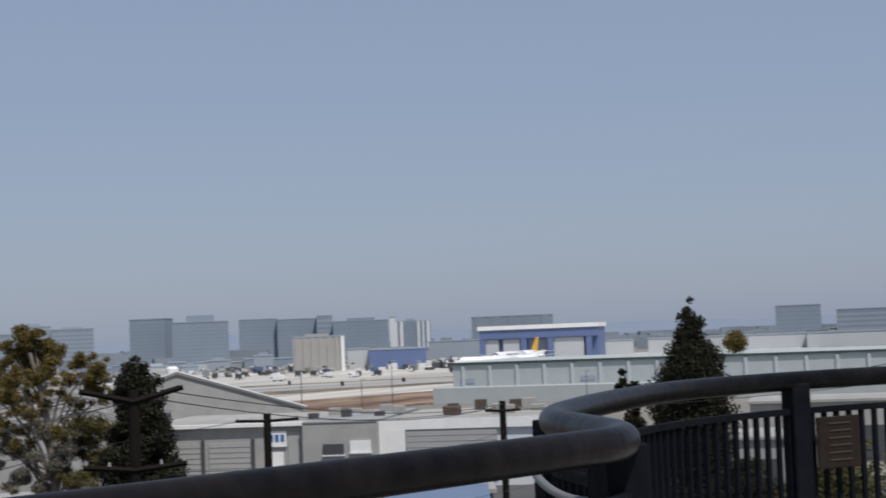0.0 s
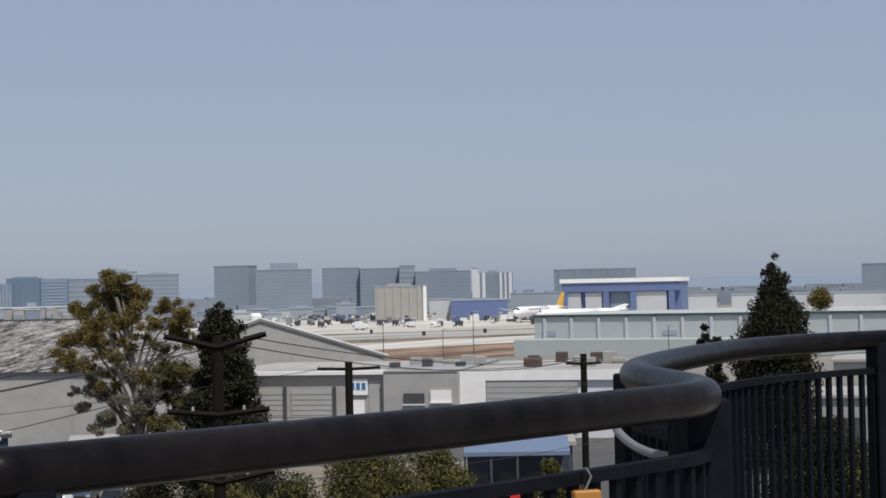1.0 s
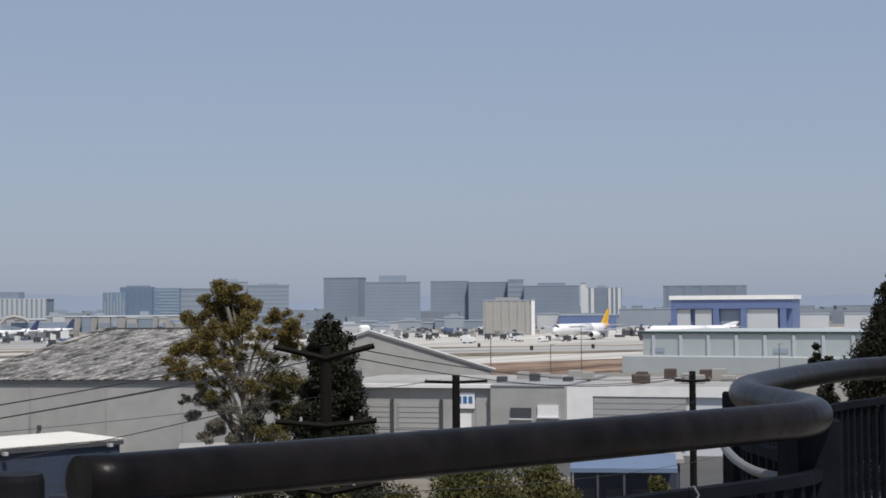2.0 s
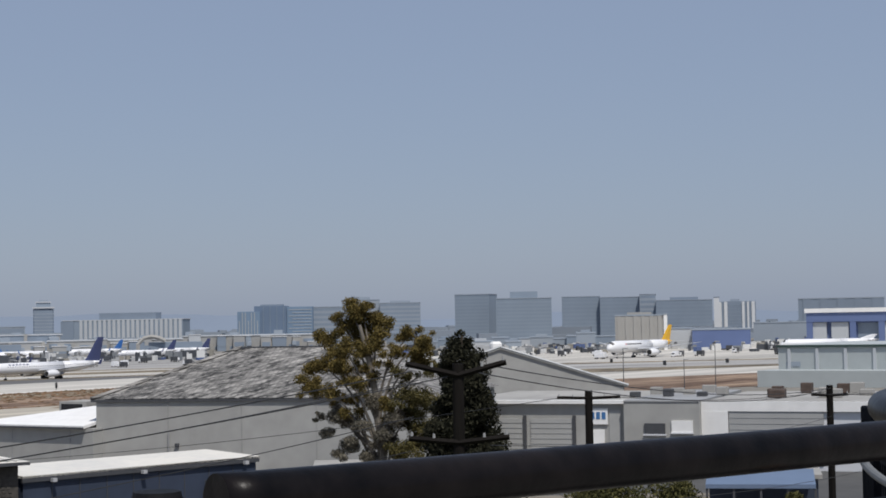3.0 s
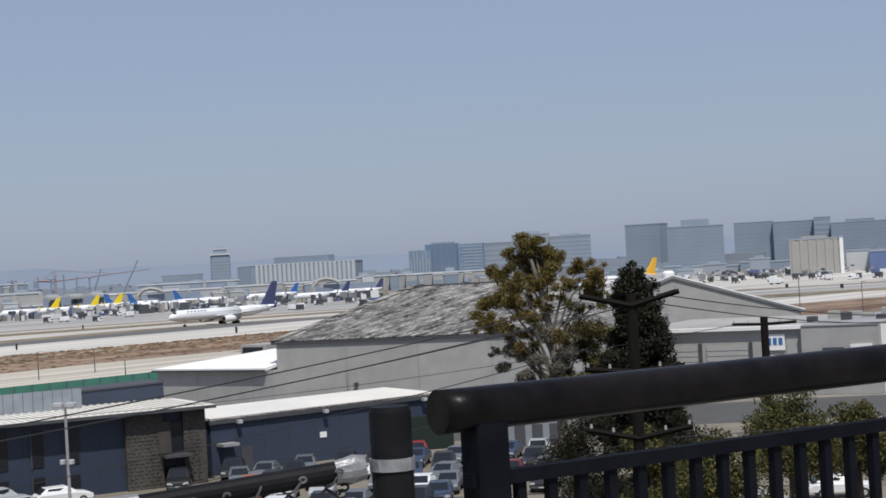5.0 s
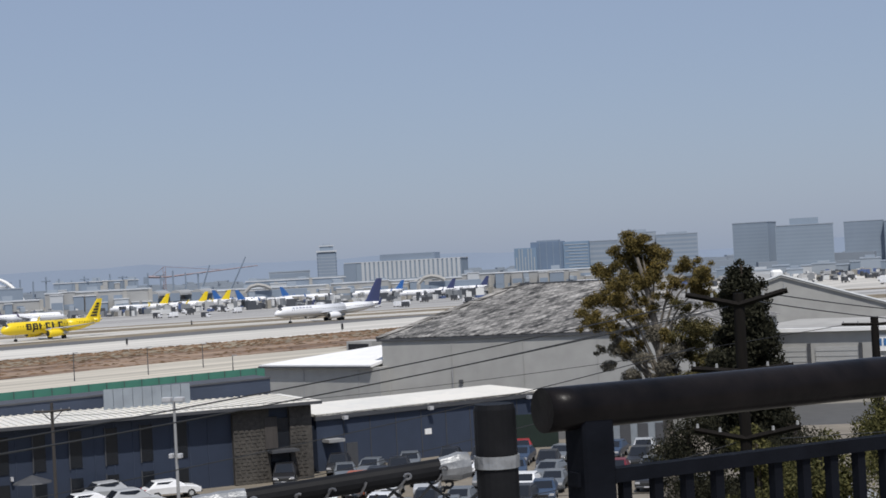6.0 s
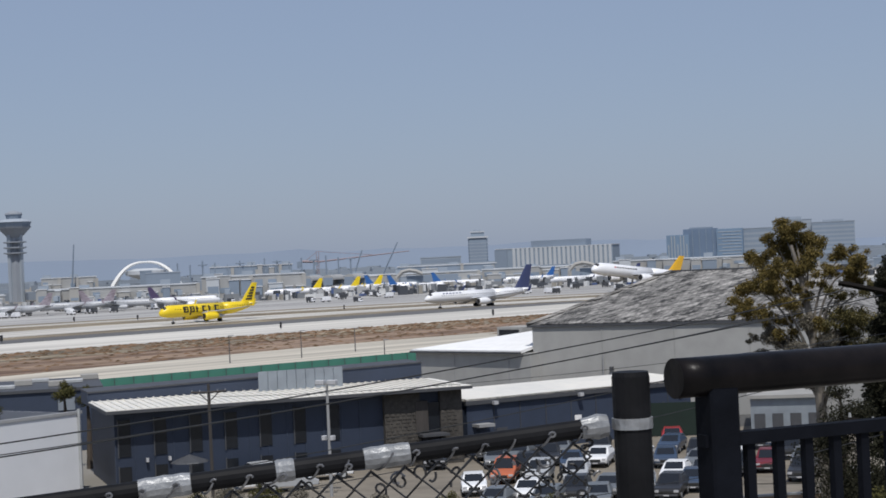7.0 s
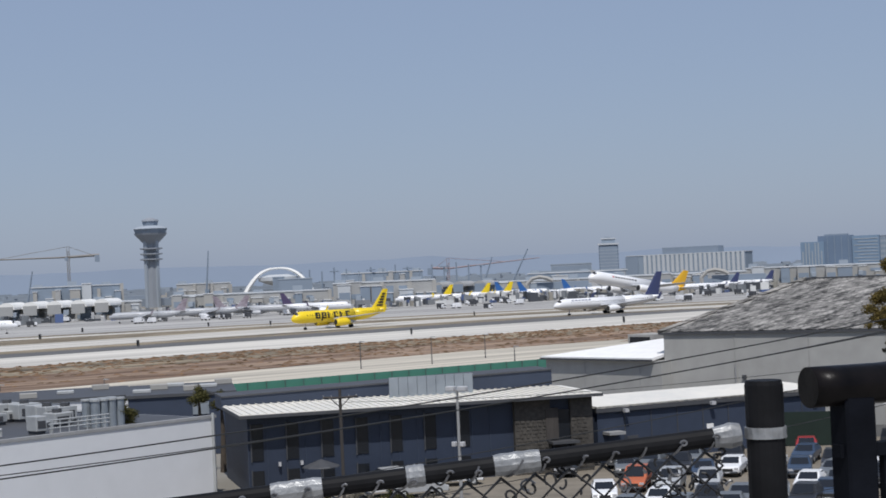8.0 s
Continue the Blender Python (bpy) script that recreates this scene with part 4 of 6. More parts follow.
            bmesh.ops.recalc_face_normals(bm, faces=bm.faces)
            part("livery_bar", bm, mm, body, "plain dark livery shape")
    return t


HEAD = 245.0  # the runways' bearing, degrees from +x


def stand(az, d, head=HEAD, z=None):
    p = pt(az, d)
    return Matrix.Translation((p.x, p.y, ground_z(d) + 0.06 if z is None else z)) @ Matrix.Rotation(radians(head), 4, "Z")


# word-like shape on the yellow jet: six plain letters' worth of strokes
BK = M["p_black"]
word = []
for i in range(6):
    x = 0.29 - i * 0.062
    word.append((x, x - 0.019, -16, 42, BK))
    if i in (0, 1, 3, 5):
        word += [(x - 0.015, x - 0.046, 28, 43, BK), (x - 0.015, x - 0.046, -18, -3, BK)]
    if i in (0, 1):
        word += [(x - 0.015, x - 0.046, 8, 17, BK), (x - 0.036, x - 0.05, -16, 40, BK)]
word.append((0.228, 0.213, -44, -16, BK))
yellow = aircraft("yellow_airliner", "bright yellow airliner with black lettering shapes, waiting on the taxiway", 37.6, 1.98, 34.1, 11.8, M["p_yellow"], M["p_yellow"], M["p_yellow"],
                  marks=word, fin_marks=[(0.25 + 0.02 * i, 0.7, 0.1 + 0.15 * i, 0.19 + 0.15 * i, BK) for i in range(5)])
yellow.matrix_basis = stand(33.9, 538, 248)

navy_jet = aircraft("white_airliner", "white narrow-body airliner with navy tail fin", 47.3, 1.9, 38.0, 13.6, M["p_white"], M["p_navy"], M["p_white"],
                    marks=[(0.36 - 0.03 * i, 0.342 - 0.03 * i, 34, 48, M["p_navy"]) for i in range(6)])
navy_jet.matrix_basis = stand(24.5, 575, 243)

freighter = aircraft("cargo_jet", "white wide-body cargo jet with gold tail, taking off", 63.7, 3.1, 64.8, 17.0, M["p_white"], M["p_gold"], M["p_white"], winglet=False, tail_paint=M["p_gold"],
                     marks=[(0.3 - 0.028 * i, 0.282 - 0.028 * i, 18, 34, M["p_red"] if i == 0 else M["p_black"]) for i in range(9)])

rows = ((31.0, 1085, "p_yellow", 212), (29.7, 1090, "p_yellow", 208), (28.9, 1120, "p_yellow", 212), (26.75, 1075, "p_blue", 32), (25.3, 1130, "p_blue", 38),
        (21.2, 1085, "p_navy", 216), (20.0, 1150, "p_navy", 214), (22.9, 1180, "p_blue", 216), (27.6, 1150, "p_blue", 30))
parked = {}
for az, d, fin, head in rows:
    if fin not in parked:
        parked[fin] = aircraft("parked_airliner", {"p_yellow": "parked white airliner with yellow tail fin", "p_blue": "parked white airliner with blue tail fin", "p_navy": "parked white airliner with navy tail fin"}[fin],
                               38.0, 1.98, 34, 12.0, M["p_white"], M[fin], M["p_white"], group="airliners at the gates")
        parked[fin].matrix_basis = stand(az, d, head)
    else:
        copy_thing(parked[fin], stand(az, d, head))
grey_jet = aircraft("parked_airliner", "parked silver airliner with red and white tail", 44.0, 1.98, 36, 12.2, M["p_grey"], M["p_fin"], M["p_grey"], group="airliners at the gates")
grey_jet.matrix_basis = stand(40.4, 930, 206)
copy_thing(grey_jet, stand(36.9, 965, 30))
copy_thing(grey_jet, stand(38.3, 960, 212))
big = aircraft("parked_wide_body", "parked white wide-body with a dark purple tail", 40.0, 2.1, 38, 12.5, M["p_white"], M["p_purple"], M["p_white"], group="airliners at the gates")
big.matrix_basis = stand(34.7, 950, 38)
copy_thing(big, stand(46.0, 800, 20))
white_jet = aircraft("parked_freighter", "all-white parked freighter behind the pale hangar", 54, 2.5, 47, 9.6, M["p_white"], M["p_white"], M["p_white"], winglet=False)
white_jet.matrix_basis = stand(-1.85, 960, 190)


# ---- apron clutter ----
def service_truck(label, colour):
    t = thing("service_truck", Matrix(), label, "truck", "vehicles on the airfield")
    part("body", boxbm(-2.2, 1.6, -1.2, 1.2, 0.9, 3.2, bevel=0.1), colour, t)
    cab = part("cab", boxbm(1.7, 3.4, -1.1, 1.1, 0.7, 2.5, bevel=0.2), M["p_white"], t)
    part("windscreen", boxbm(3.2, 3.43, -0.9, 0.9, 1.7, 2.3), M["navy_dark"], cab)
    for x, y in product((-1.4, 2.4), (-1.0, 1.0)):
        part("wheel", pipe([(x, y - 0.15, 0.45), (x, y + 0.15, 0.45)], 0.45, 10), M["tyre"], t)
    return t


trucks = [service_truck("white airfield service truck", M["p_white"]), service_truck("dark airfield service truck", M["trim"])]
rnd = random.Random(12)
for i in range(70):
    az, d = rnd.uniform(19.5, 45), rnd.uniform(870, 1040)
    if i < 22:
        az, d = rnd.uniform(-1, 9), rnd.uniform(860, 1040)
    m = stand(az, d, rnd.choice((65, 155, 245, 335)) + rnd.uniform(-8, 8))
    k = rnd.randrange(2)
    if i in (0, 1):
        trucks[i].matrix_basis = m
    else:
        copy_thing(trucks[k], m)


def taxi_sign():
    t = thing("taxiway_sign", Matrix(), "small black taxiway sign box", "sign", "taxiway signs")
    part("panel", boxbm(-0.9, 0.9, -0.25, 0.25, 0.35, 1.9, bevel=0.05), M["p_black"], t)
    for x in (-0.6, 0.6):
        part("leg", boxbm(x - 0.06, x + 0.06, -0.06, 0.06, 0, 0.36), M["grey_trim"], t)
    return t


ts = taxi_sign()
spots = [(31.5, 447), (40.8, 455), (36.3, 640), (44.0, 560), (29.3, 640), (24.2, 470), (42.6, 700), (38.4, 690), (6.9, 500), (3.6, 600), (1.5, 640), (5.4, 700)]
ts.matrix_basis = stand(*spots[0], 300)
for s_ in spots[1:]:
    copy_thing(ts, stand(*s_, 300))


def apron_clutter():
    """Baggage carts, containers, stairs and vans that fill the gates."""
    m = bpy.data.materials.new("apron_clutter")
    m.use_nodes = True
    t = m.node_tree
    geo, ramp = t.nodes.new("ShaderNodeNewGeometry"), t.nodes.new("ShaderNodeValToRGB")
    ramp.color_ramp.interpolation = "CONSTANT"
    for pos, c in ((0.0, (0.06, 0.065, 0.075)), (0.28, (0.2, 0.21, 0.22)), (0.5, (0.4, 0.4, 0.4)), (0.68, (0.62, 0.62, 0.61)), (0.86, (0.3, 0.28, 0.24)), (0.94, (0.08, 0.12, 0.25))):
        e = ramp.color_ramp.elements.new(pos)
        e.color = (*c, 1)
    t.links.new(geo.outputs["Random Per Island"], ramp.inputs["Fac"])
    t.links.new(ramp.outputs["Color"], t.nodes["Principled BSDF"].inputs["Base Color"])
    rnd = random.Random(17)
    bm = bmesh.new()
    for _ in range(900):
        k = rnd.random()
        if k < 0.62:
            az, d = rnd.uniform(19, 46), rnd.uniform(1010, 1110)
            w, h = rnd.uniform(1.5, 7), rnd.choice((1.6, 2.2, 3.0, 3.6, 5.5))
        else:
            az, d = rnd.uniform(-2, 12.5), rnd.uniform(980, 1330)
            w, h = rnd.uniform(1.5, 7), rnd.choice((1.2, 1.8, 2.4, 3.0, 3.6))
        mm = Matrix.Translation(pt(az, d, -4.6)) @ Matrix.Rotation(radians(az + rnd.choice((0, 30, 65))), 4, "Z")
        box(bm, -w / 2, w / 2, -1.2, 1.2, 0.3, h, bevel=0.0, m=mm)
        if rnd.random() < 0.4:
            box(bm, -w / 2, -w / 2 + 1.4, -1.0, 1.0, 0.4, h + 0.9, m=mm)
    tagged(part("ground_equipment", bm, m), "scattered carts, containers and vans on the apron", "ground equipment", "", "stuff")


apron_clutter()


# ---- buildings below the hill ----
def hall():
    """The long grey hall with a hipped roof of weathered sheets."""
    f, w = facing(22.9, 178, 11.3, 166)
    t = thing("industrial_hall", f, "long grey metal hall with weathered hipped roof", "warehouse")
    e, rz, half, hip = 9.5, 14.4, 14.0, 11.0
    part("wall", boxbm(0, w, 0, 2 * half, 0, e), M["hall_wall"], t)
    for k in range(1, 5):
        part("wall_joint", boxbm(w * k / 4.6 - 0.05, w * k / 4.6 + 0.05, -0.05, 0.02, 0, e - 0.2), M["wall_seam"], t)
    part("eave_trim", boxbm(-0.5, w + 0.5, -0.24, -0.02, e - 0.22, e + 0.02), M["trim"], t)
    part("downpipe", pipe([(w * 0.22, -0.2, 0.5), (w * 0.22, -0.2, 6.2)], 0.09, 6), M["grey_trim"], t)
    for z in (3.4, 4.6):
        part("wall_lamp", boxbm(w * 0.24, w * 0.24 + 0.35, -0.4, 0.0, z, z + 0.4), M["trim"], t)
    bm = bmesh.new()
    v = [bm.verts.new(p) for p in ((-0.5, -0.18, e), (w + 0.5, -0.18, e), (w + 0.5, 2 * half + 0.5, e), (-0.5, 2 * half + 0.5, e), (hip, half, rz), (w - hip, half, rz))]
    for q in ((0, 1, 5, 4), (1, 2, 5), (2, 3, 4, 5), (3, 0, 4), (3, 2, 1, 0)):
        bm.faces.new([v[i] for i in q])
    roof = part("roof", bm, M["sheet"], t)
    part("ridge_cap", boxbm(hip, w - hip, half - 0.3, half + 0.3, rz - 0.05, rz + 0.22), M["trim"], t)
    # overlapping sheets on the slope and on the hip
    nrow, ncol = 12, 25
    lens = math.hypot(half + 0.18, rz - e)
    tilt = math.atan2(rz - e, half + 0.18)
    sw, sl = (w + 1) / ncol, lens / nrow
    proto = None
    rnd = random.Random(8)
    for r in range(nrow):
        x_min = (hip + 0.5) * (r + 0.9) / nrow - 0.5
        x_max = w + 0.5 - (hip + 0.5) * (r + 0.9) / nrow
        for c in range(ncol):
            x = -0.5 + c * sw
            if x < x_min - 0.2 or x + sw > x_max + 0.2:
                continue
            m = Matrix.Translation((x, -0.18 + (half + 0.18) * r / nrow, e + (rz - e) * r / nrow + 0.06)) @ Matrix.Rotation(tilt + radians(rnd.uniform(0.3, 2.4)), 4, "X")
            if proto is None:
                bm = bmesh.new()
                xs = [sw * k / 6 for k in range(7)]
                up = [[bm.verts.new((xx, y, 0.04 + (0.05 if k % 2 else 0))) for k, xx in enumerate(xs)] for y in (0, sl * 1.04)]
                for k in range(6):
                    bm.faces.new((up[0][k], up[0][k + 1], up[1][k + 1], up[1][k]))
                lo = [bm.verts.new((xx, 0, 0)) for xx in xs]
                for k in range(6):
                    bm.faces.new((lo[k], lo[k + 1], up[0][k + 1], up[0][k]))
                proto = part("roof_sheet", bm, M["sheet"], roof, m=m)
            else:
                share("roof_sheet", proto, roof, m)
    part("hip_cap", pipe([(-0.5, -0.18, e + 0.1), (hip, half, rz + 0.1)], 0.25, 5), M["sheet"], roof)


hall()


def annex():
    f, w = facing(26.95, 189, 23.02, 176.6)
    t = thing("annex", f, "low grey annex with a white sloping roof", "building")
    part("wall", boxbm(0, w, 0, 14, 0, 6.6), M["hall_wall"], t)
    bm = bmesh.new()
    v = [bm.verts.new(p) for p in ((-0.4, -0.4, 6.6), (w - 0.9, -0.4, 6.6), (w - 0.9, 14, 9.1), (-0.4, 14, 6.75), (-0.4, -0.4, 6.9), (w - 0.9, -0.4, 6.9), (w - 0.9, 14, 9.4), (-0.4, 14, 7.05))]
    for q in ((3, 2, 1, 0), (4, 5, 6, 7), (0, 1, 5, 4), (1, 2, 6, 5), (2, 3, 7, 6), (3, 0, 4, 7)):
        bm.faces.new([v[i] for i in q])
    part("roof", bm, M["bright"], t, "bright white sloping roof")
    part("gutter", boxbm(-0.4, w - 0.9, -0.6, -0.4, 6.55, 6.75), M["trim"], t)
    for k in (0.35, 0.82):
        part("wall_joint", boxbm(w * k, w * k + 0.1, -0.05, 0.02, 0, 6.4), M["grey_trim"], t)
    hut = thing("roof_hut", f @ Matrix.Translation((-1.4, 15, 0)), "small dark-mouthed hut behind the annex", "building")
    part("wall", boxbm(0, 4.2, 0, 4, 0, 8.5), M["roofing"], hut)
    # closed dark panel stands in for the shade in the hut's mouth
    part("opening", boxbm(0.4, 3.6, -0.1, 0.1, 6.7, 8.2), M["navy_dark"], hut)


annex()


def navy_office():
    """Two-storey navy building with a ribbed overhanging roof, screens and stone bays."""
    f, w = facing(37.55, 131, 25.3, 138)
    t = thing("navy_building", f, "dark navy two-storey building with ribbed pale roof", "office building")
    h = 6.2
    part("wall", boxbm(0.6, w - 0.4, 1.2, 15, 0, h), M["navy"], t)
    bm = boxbm(-0.2, w + 0.5, -0.3, 10.5, h, h + 0.25)
    part("fascia", bm, M["trim"], t)
    rf = part("roof", boxbm(-0.15, w + 0.45, -0.25, 10.5, h + 0.254, h + 0.3), M["cream_roof"], t, "pale ribbed metal roof")
    n = 46
    proto = part("roof_rib", boxbm(-0.06, 0.06, -0.2, 10.4, 0, 0.09), M["cream_roof"], rf, m=Matrix.Translation((0.1, 0, h + 0.3)))
    for k in range(1, n):
        share("roof_rib", proto, rf, Matrix.Translation((0.1 + k * w / n, 0, h + 0.3)))
    for nm, lo, up, y0, y1, mm in (("upper_wall", -99, 0, 10.6, 15, "navy2"), ("coping", 0, 0.14, 10.5, 15.1, "trim")):
        bm = boxbm(-0.2, w * 0.99, y0, y1, 0, 1)
        for q in bm.verts:
            slope_z = h + 1.0 + 0.7 * q.co.x / w
            q.co.z = slope_z + up if q.co.z > 0.5 else max(h, slope_z + lo)
        part(nm, bm, M[mm], t)
    for k in range(9):
        x = w * (0.47 + 0.028 * k)
        part("screen_panel", boxbm(x, x + w * 0.0265, 8.3, 8.45, h + 0.3, h + 2.0), M["steel"], t, "corrugated steel screen panel")
    # tall windows
    for k in range(7):
        x = w * (0.03 + 0.096 * k)
        for z0, z1 in ((0.5, 1.9), (2.7, 5.6)):
            win = part("window", boxbm(x, x + 0.95, 1.12, 1.3, z0, z1), M["navy_dark"], t)
            part("window_frame", boxbm(x - 0.08, x, 1.05, 1.3, z0 - 0.08, z1 + 0.08), M["trim"], win)
    for k in range(14):
        x = w * (0.02 + 0.052 * k)
        part("siding_seam", boxbm(x, x + 0.06, 1.14, 1.22, 0, h), M["navy2"], t)
    # stone end
    for x0, x1 in ((0.765, 0.87), (0.93, 0.995)):
        bay = part("stone_bay", boxbm(w * x0, w * x1, 0.7, 1.3, 0, h - 0.1), M["stone"], t, "rough brown stone facing")
        rnd = random.Random(int(x0 * 100))
        proto = None
        for r in range(20):
            for c in range(int(((x1 - x0) * w - 0.15) / 0.47)):
                m = Matrix.Translation((w * x0 + 0.03 + c * 0.47 + (0.12 if r % 2 else 0), 0.67 - rnd.uniform(0, 0.03), 0.05 + r * 0.3 + rnd.uniform(0, 0.05))) @ Matrix.Diagonal((rnd.uniform(0.55, 1.0), 1, rnd.uniform(0.6, 0.98), 1))
                if proto is None:
                    proto = part("stone", boxbm(0, 0.42, 0, 0.1, 0, 0.265), M["stone"], bay, m=m)
                else:
                    share("stone", proto, bay, m)
    part("pale_panel", boxbm(w * 0.855, w * 0.892, 0.6, 0.9, 2.8, 5.4), M["wood_pale"], t)
    part("entrance", boxbm(w * 0.875, w * 0.93, 0.9, 1.2, 0, 5.2), M["navy_dark"], t)
    part("canopy", boxbm(w * 0.86, w * 0.94, -0.6, 1.0, 2.5, 2.7), M["trim"], t)
    for k in (0.1, 0.16):
        lamp = part("wall_lamp", boxbm(w * k, w * k + 0.2, 0.8, 1.2, 2.2, 2.5), M["insul"], t, "small white wall lamp")
    u = thing("patio_umbrella", f @ Matrix.Translation((w * 0.2, -1.6, 0)), "closed-rimmed dark patio umbrella", "umbrella")
    bm = bmesh.new()
    ring_tube(bm, [[(r * math.cos(a), r * math.sin(a), z) for a in [2 * math.pi * k / 10 for k in range(10)]] for z, r in ((2.2, 1.5), (2.28, 1.45), (2.8, 0.06))])
    part("canopy", bm, M["trim"], u)
    part("pole", pipe([(0, 0, 0), (0, 0, 2.75)], 0.04, 6), M["grey_trim"], u)


navy_office()


def blue_shed():
    f, w = facing(25.3, 142.5, 17.6, 156)
    t = thing("blue_workshop", f, "long blue-grey workshop with white roof", "warehouse")
    part("wall", boxbm(0, w, 0, 8, 0, 4.7), M["navy2"], t)
    part("fascia", boxbm(-0.2, w + 0.2, -0.3, 0, 4.4, 4.9), M["trim"], t)
    bm = bmesh.new()
    v = [bm.verts.new(p) for p in ((-0.2, -0.3, 4.75), (w + 0.2, -0.3, 4.75), (w + 0.2, 8, 5.0), (-0.2, 8, 5.0), (-0.2, -0.3, 4.95), (w + 0.2, -0.3, 4.95), (w + 0.2, 8, 5.2), (-0.2, 8, 5.2))]
    for q in ((3, 2, 1, 0), (4, 5, 6, 7), (0, 1, 5, 4), (1, 2, 6, 5), (2, 3, 7, 6), (3, 0, 4, 7)):
        bm.faces.new([v[i] for i in q])
    part("roof", bm, M["cream_roof"], t, "white roof")
    for k in range(1, 9):
        part("siding_seam", boxbm(w * k / 9, w * k / 9 + 0.06, -0.05, 0.02, 0, 4.4), M["trim"], t)
    for k in (0.12, 0.75):
        part("door", boxbm(w * k, w * k + 1.1, -0.07, 0.05, 0, 2.2), M["trim"], t)
    part("notice", boxbm(w * 0.46, w * 0.46 + 0.7, -0.06, 0.02, 2.1, 2.6), M["bright"], t)
    part("awning", boxbm(w * 0.02, w * 0.02 + 1.6, -1.2, 0.02, 2.5, 2.75), M["grey_trim"], t)
    for k in (0.1, 0.47, 0.93):
        part("roof_camera", boxbm(w * k, w * k + 0.4, -0.7, -0.3, 4.3, 4.6), M["insul"], t)


blue_shed()


def white_building():
    f, w = facing(55.5, 112.8, 38.45, 134)
    t = thing("white_building", f, "plain white rendered building with roof machinery", "building")
    h = 6.3
    part("wall", boxbm(0, w, 0, 24, 0, h - 0.1), M["white_wall"], t)
    part("parapet", boxbm(-0.1, w + 0.1, -0.1, 0.35, h - 0.1, h + 0.12), M["grey_trim"], t)
    part("downpipe", pipe([(w - 0.3, -0.15, 0), (w - 0.3, -0.15, h + 0.3)], 0.12, 6), M["hvac"], t)
    part("roof_deck", boxbm(0.2, w - 0.2, 0.4, 23.8, h - 0.3, h - 0.08), M["trim"], t)
    part("back_parapet", boxbm(0, w, 23.6, 24.1, h - 0.1, h + 0.5), M["trim"], t)
    rnd = random.Random(21)

    def unit(x, y, sx, sy, sz):
        u = thing("roof_unit", f @ Matrix.Translation((x, y, h - 0.08)), "grey metal air-conditioning unit on the roof", "air conditioner", "roof units")
        part("cabinet", boxbm(0, sx, 0, sy, 0.25, sz, bevel=0.05), M["hvac"], u)
        part("grille", boxbm(sx * 0.15, sx * 0.85, -0.03, 0.05, sz * 0.35, sz * 0.75), M["trim"], u)
        part("curb", boxbm(0.1, sx - 0.1, 0.1, sy - 0.1, 0, 0.26), M["trim"], u)
        if rnd.random() < 0.5:
            part("fan_cowl", pipe([(sx / 2, sy / 2, sz), (sx / 2, sy / 2, sz + 0.3)], 0.4, 10), M["trim"], u)
        if rnd.random() < 0.6:
            part("duct", pipe([(sx, sy / 2, sz * 0.6), (sx + 0.8, sy / 2, sz * 0.6), (sx + 0.8, sy / 2, 0)], 0.18, 6), M["hvac"], u)

    for k in range(64):
        u = rnd.uniform(0.0, 1.0)
        unit(w - 8.0 - u * 26, rnd.uniform(1.2, 19), rnd.uniform(0.9, 2.3), rnd.uniform(0.9, 1.8), rnd.uniform(0.7, 1.7))
    for k in range(8):
        c = thing("roof_duct", f @ Matrix.Translation((w - 9.2 + (k % 4) * 0.75, 3.0 + 1.2 * (k // 4), h - 0.08)), "upright ribbed metal flue on the roof", "duct", "roof flues")
        part("flue", pipe([(0, 0, 0), (0, 0, 2.0)], 0.36, 12), M["steel"], c)
        part("cap", pipe([(0, 0, 2.0), (0, 0, 2.15)], 0.44, 12), M["hvac"], c)
    g = thing("roof_cabinet", f @ Matrix.Translation((w - 22.4, 0.9, h - 0.08)), "pale green metal equipment cabinet on the roof", "cabinet")
    part("body", boxbm(0, 2.4, 0, 1.6, 0, 2.1, bevel=0.04), M["pale"], g)
    part("hood", boxbm(0.6, 2.5, -0.5, 0.0, 1.35, 1.6), M["hvac"], g)
    part("louvre", boxbm(0.9, 2.1, -0.04, 0.02, 0.35, 1.0), M["trim"], g)
    r = thing("pipe_rack", f @ Matrix.Translation((w - 14.5, 1.1, h - 0.08)), "galvanised pipe rack on the roof", "pipe rack")
    for k in range(7):
        part("upright", pipe([(k * 0.8, 0, 0), (k * 0.8, 0, 1.1)], 0.05, 6), M["hvac"], r)
    for z in (0.5, 0.8, 1.1):
        part("pipe", pipe([(-0.2, 0, z), (5.2, 0, z)], 0.06, 6), M["hvac"], r)


white_building()


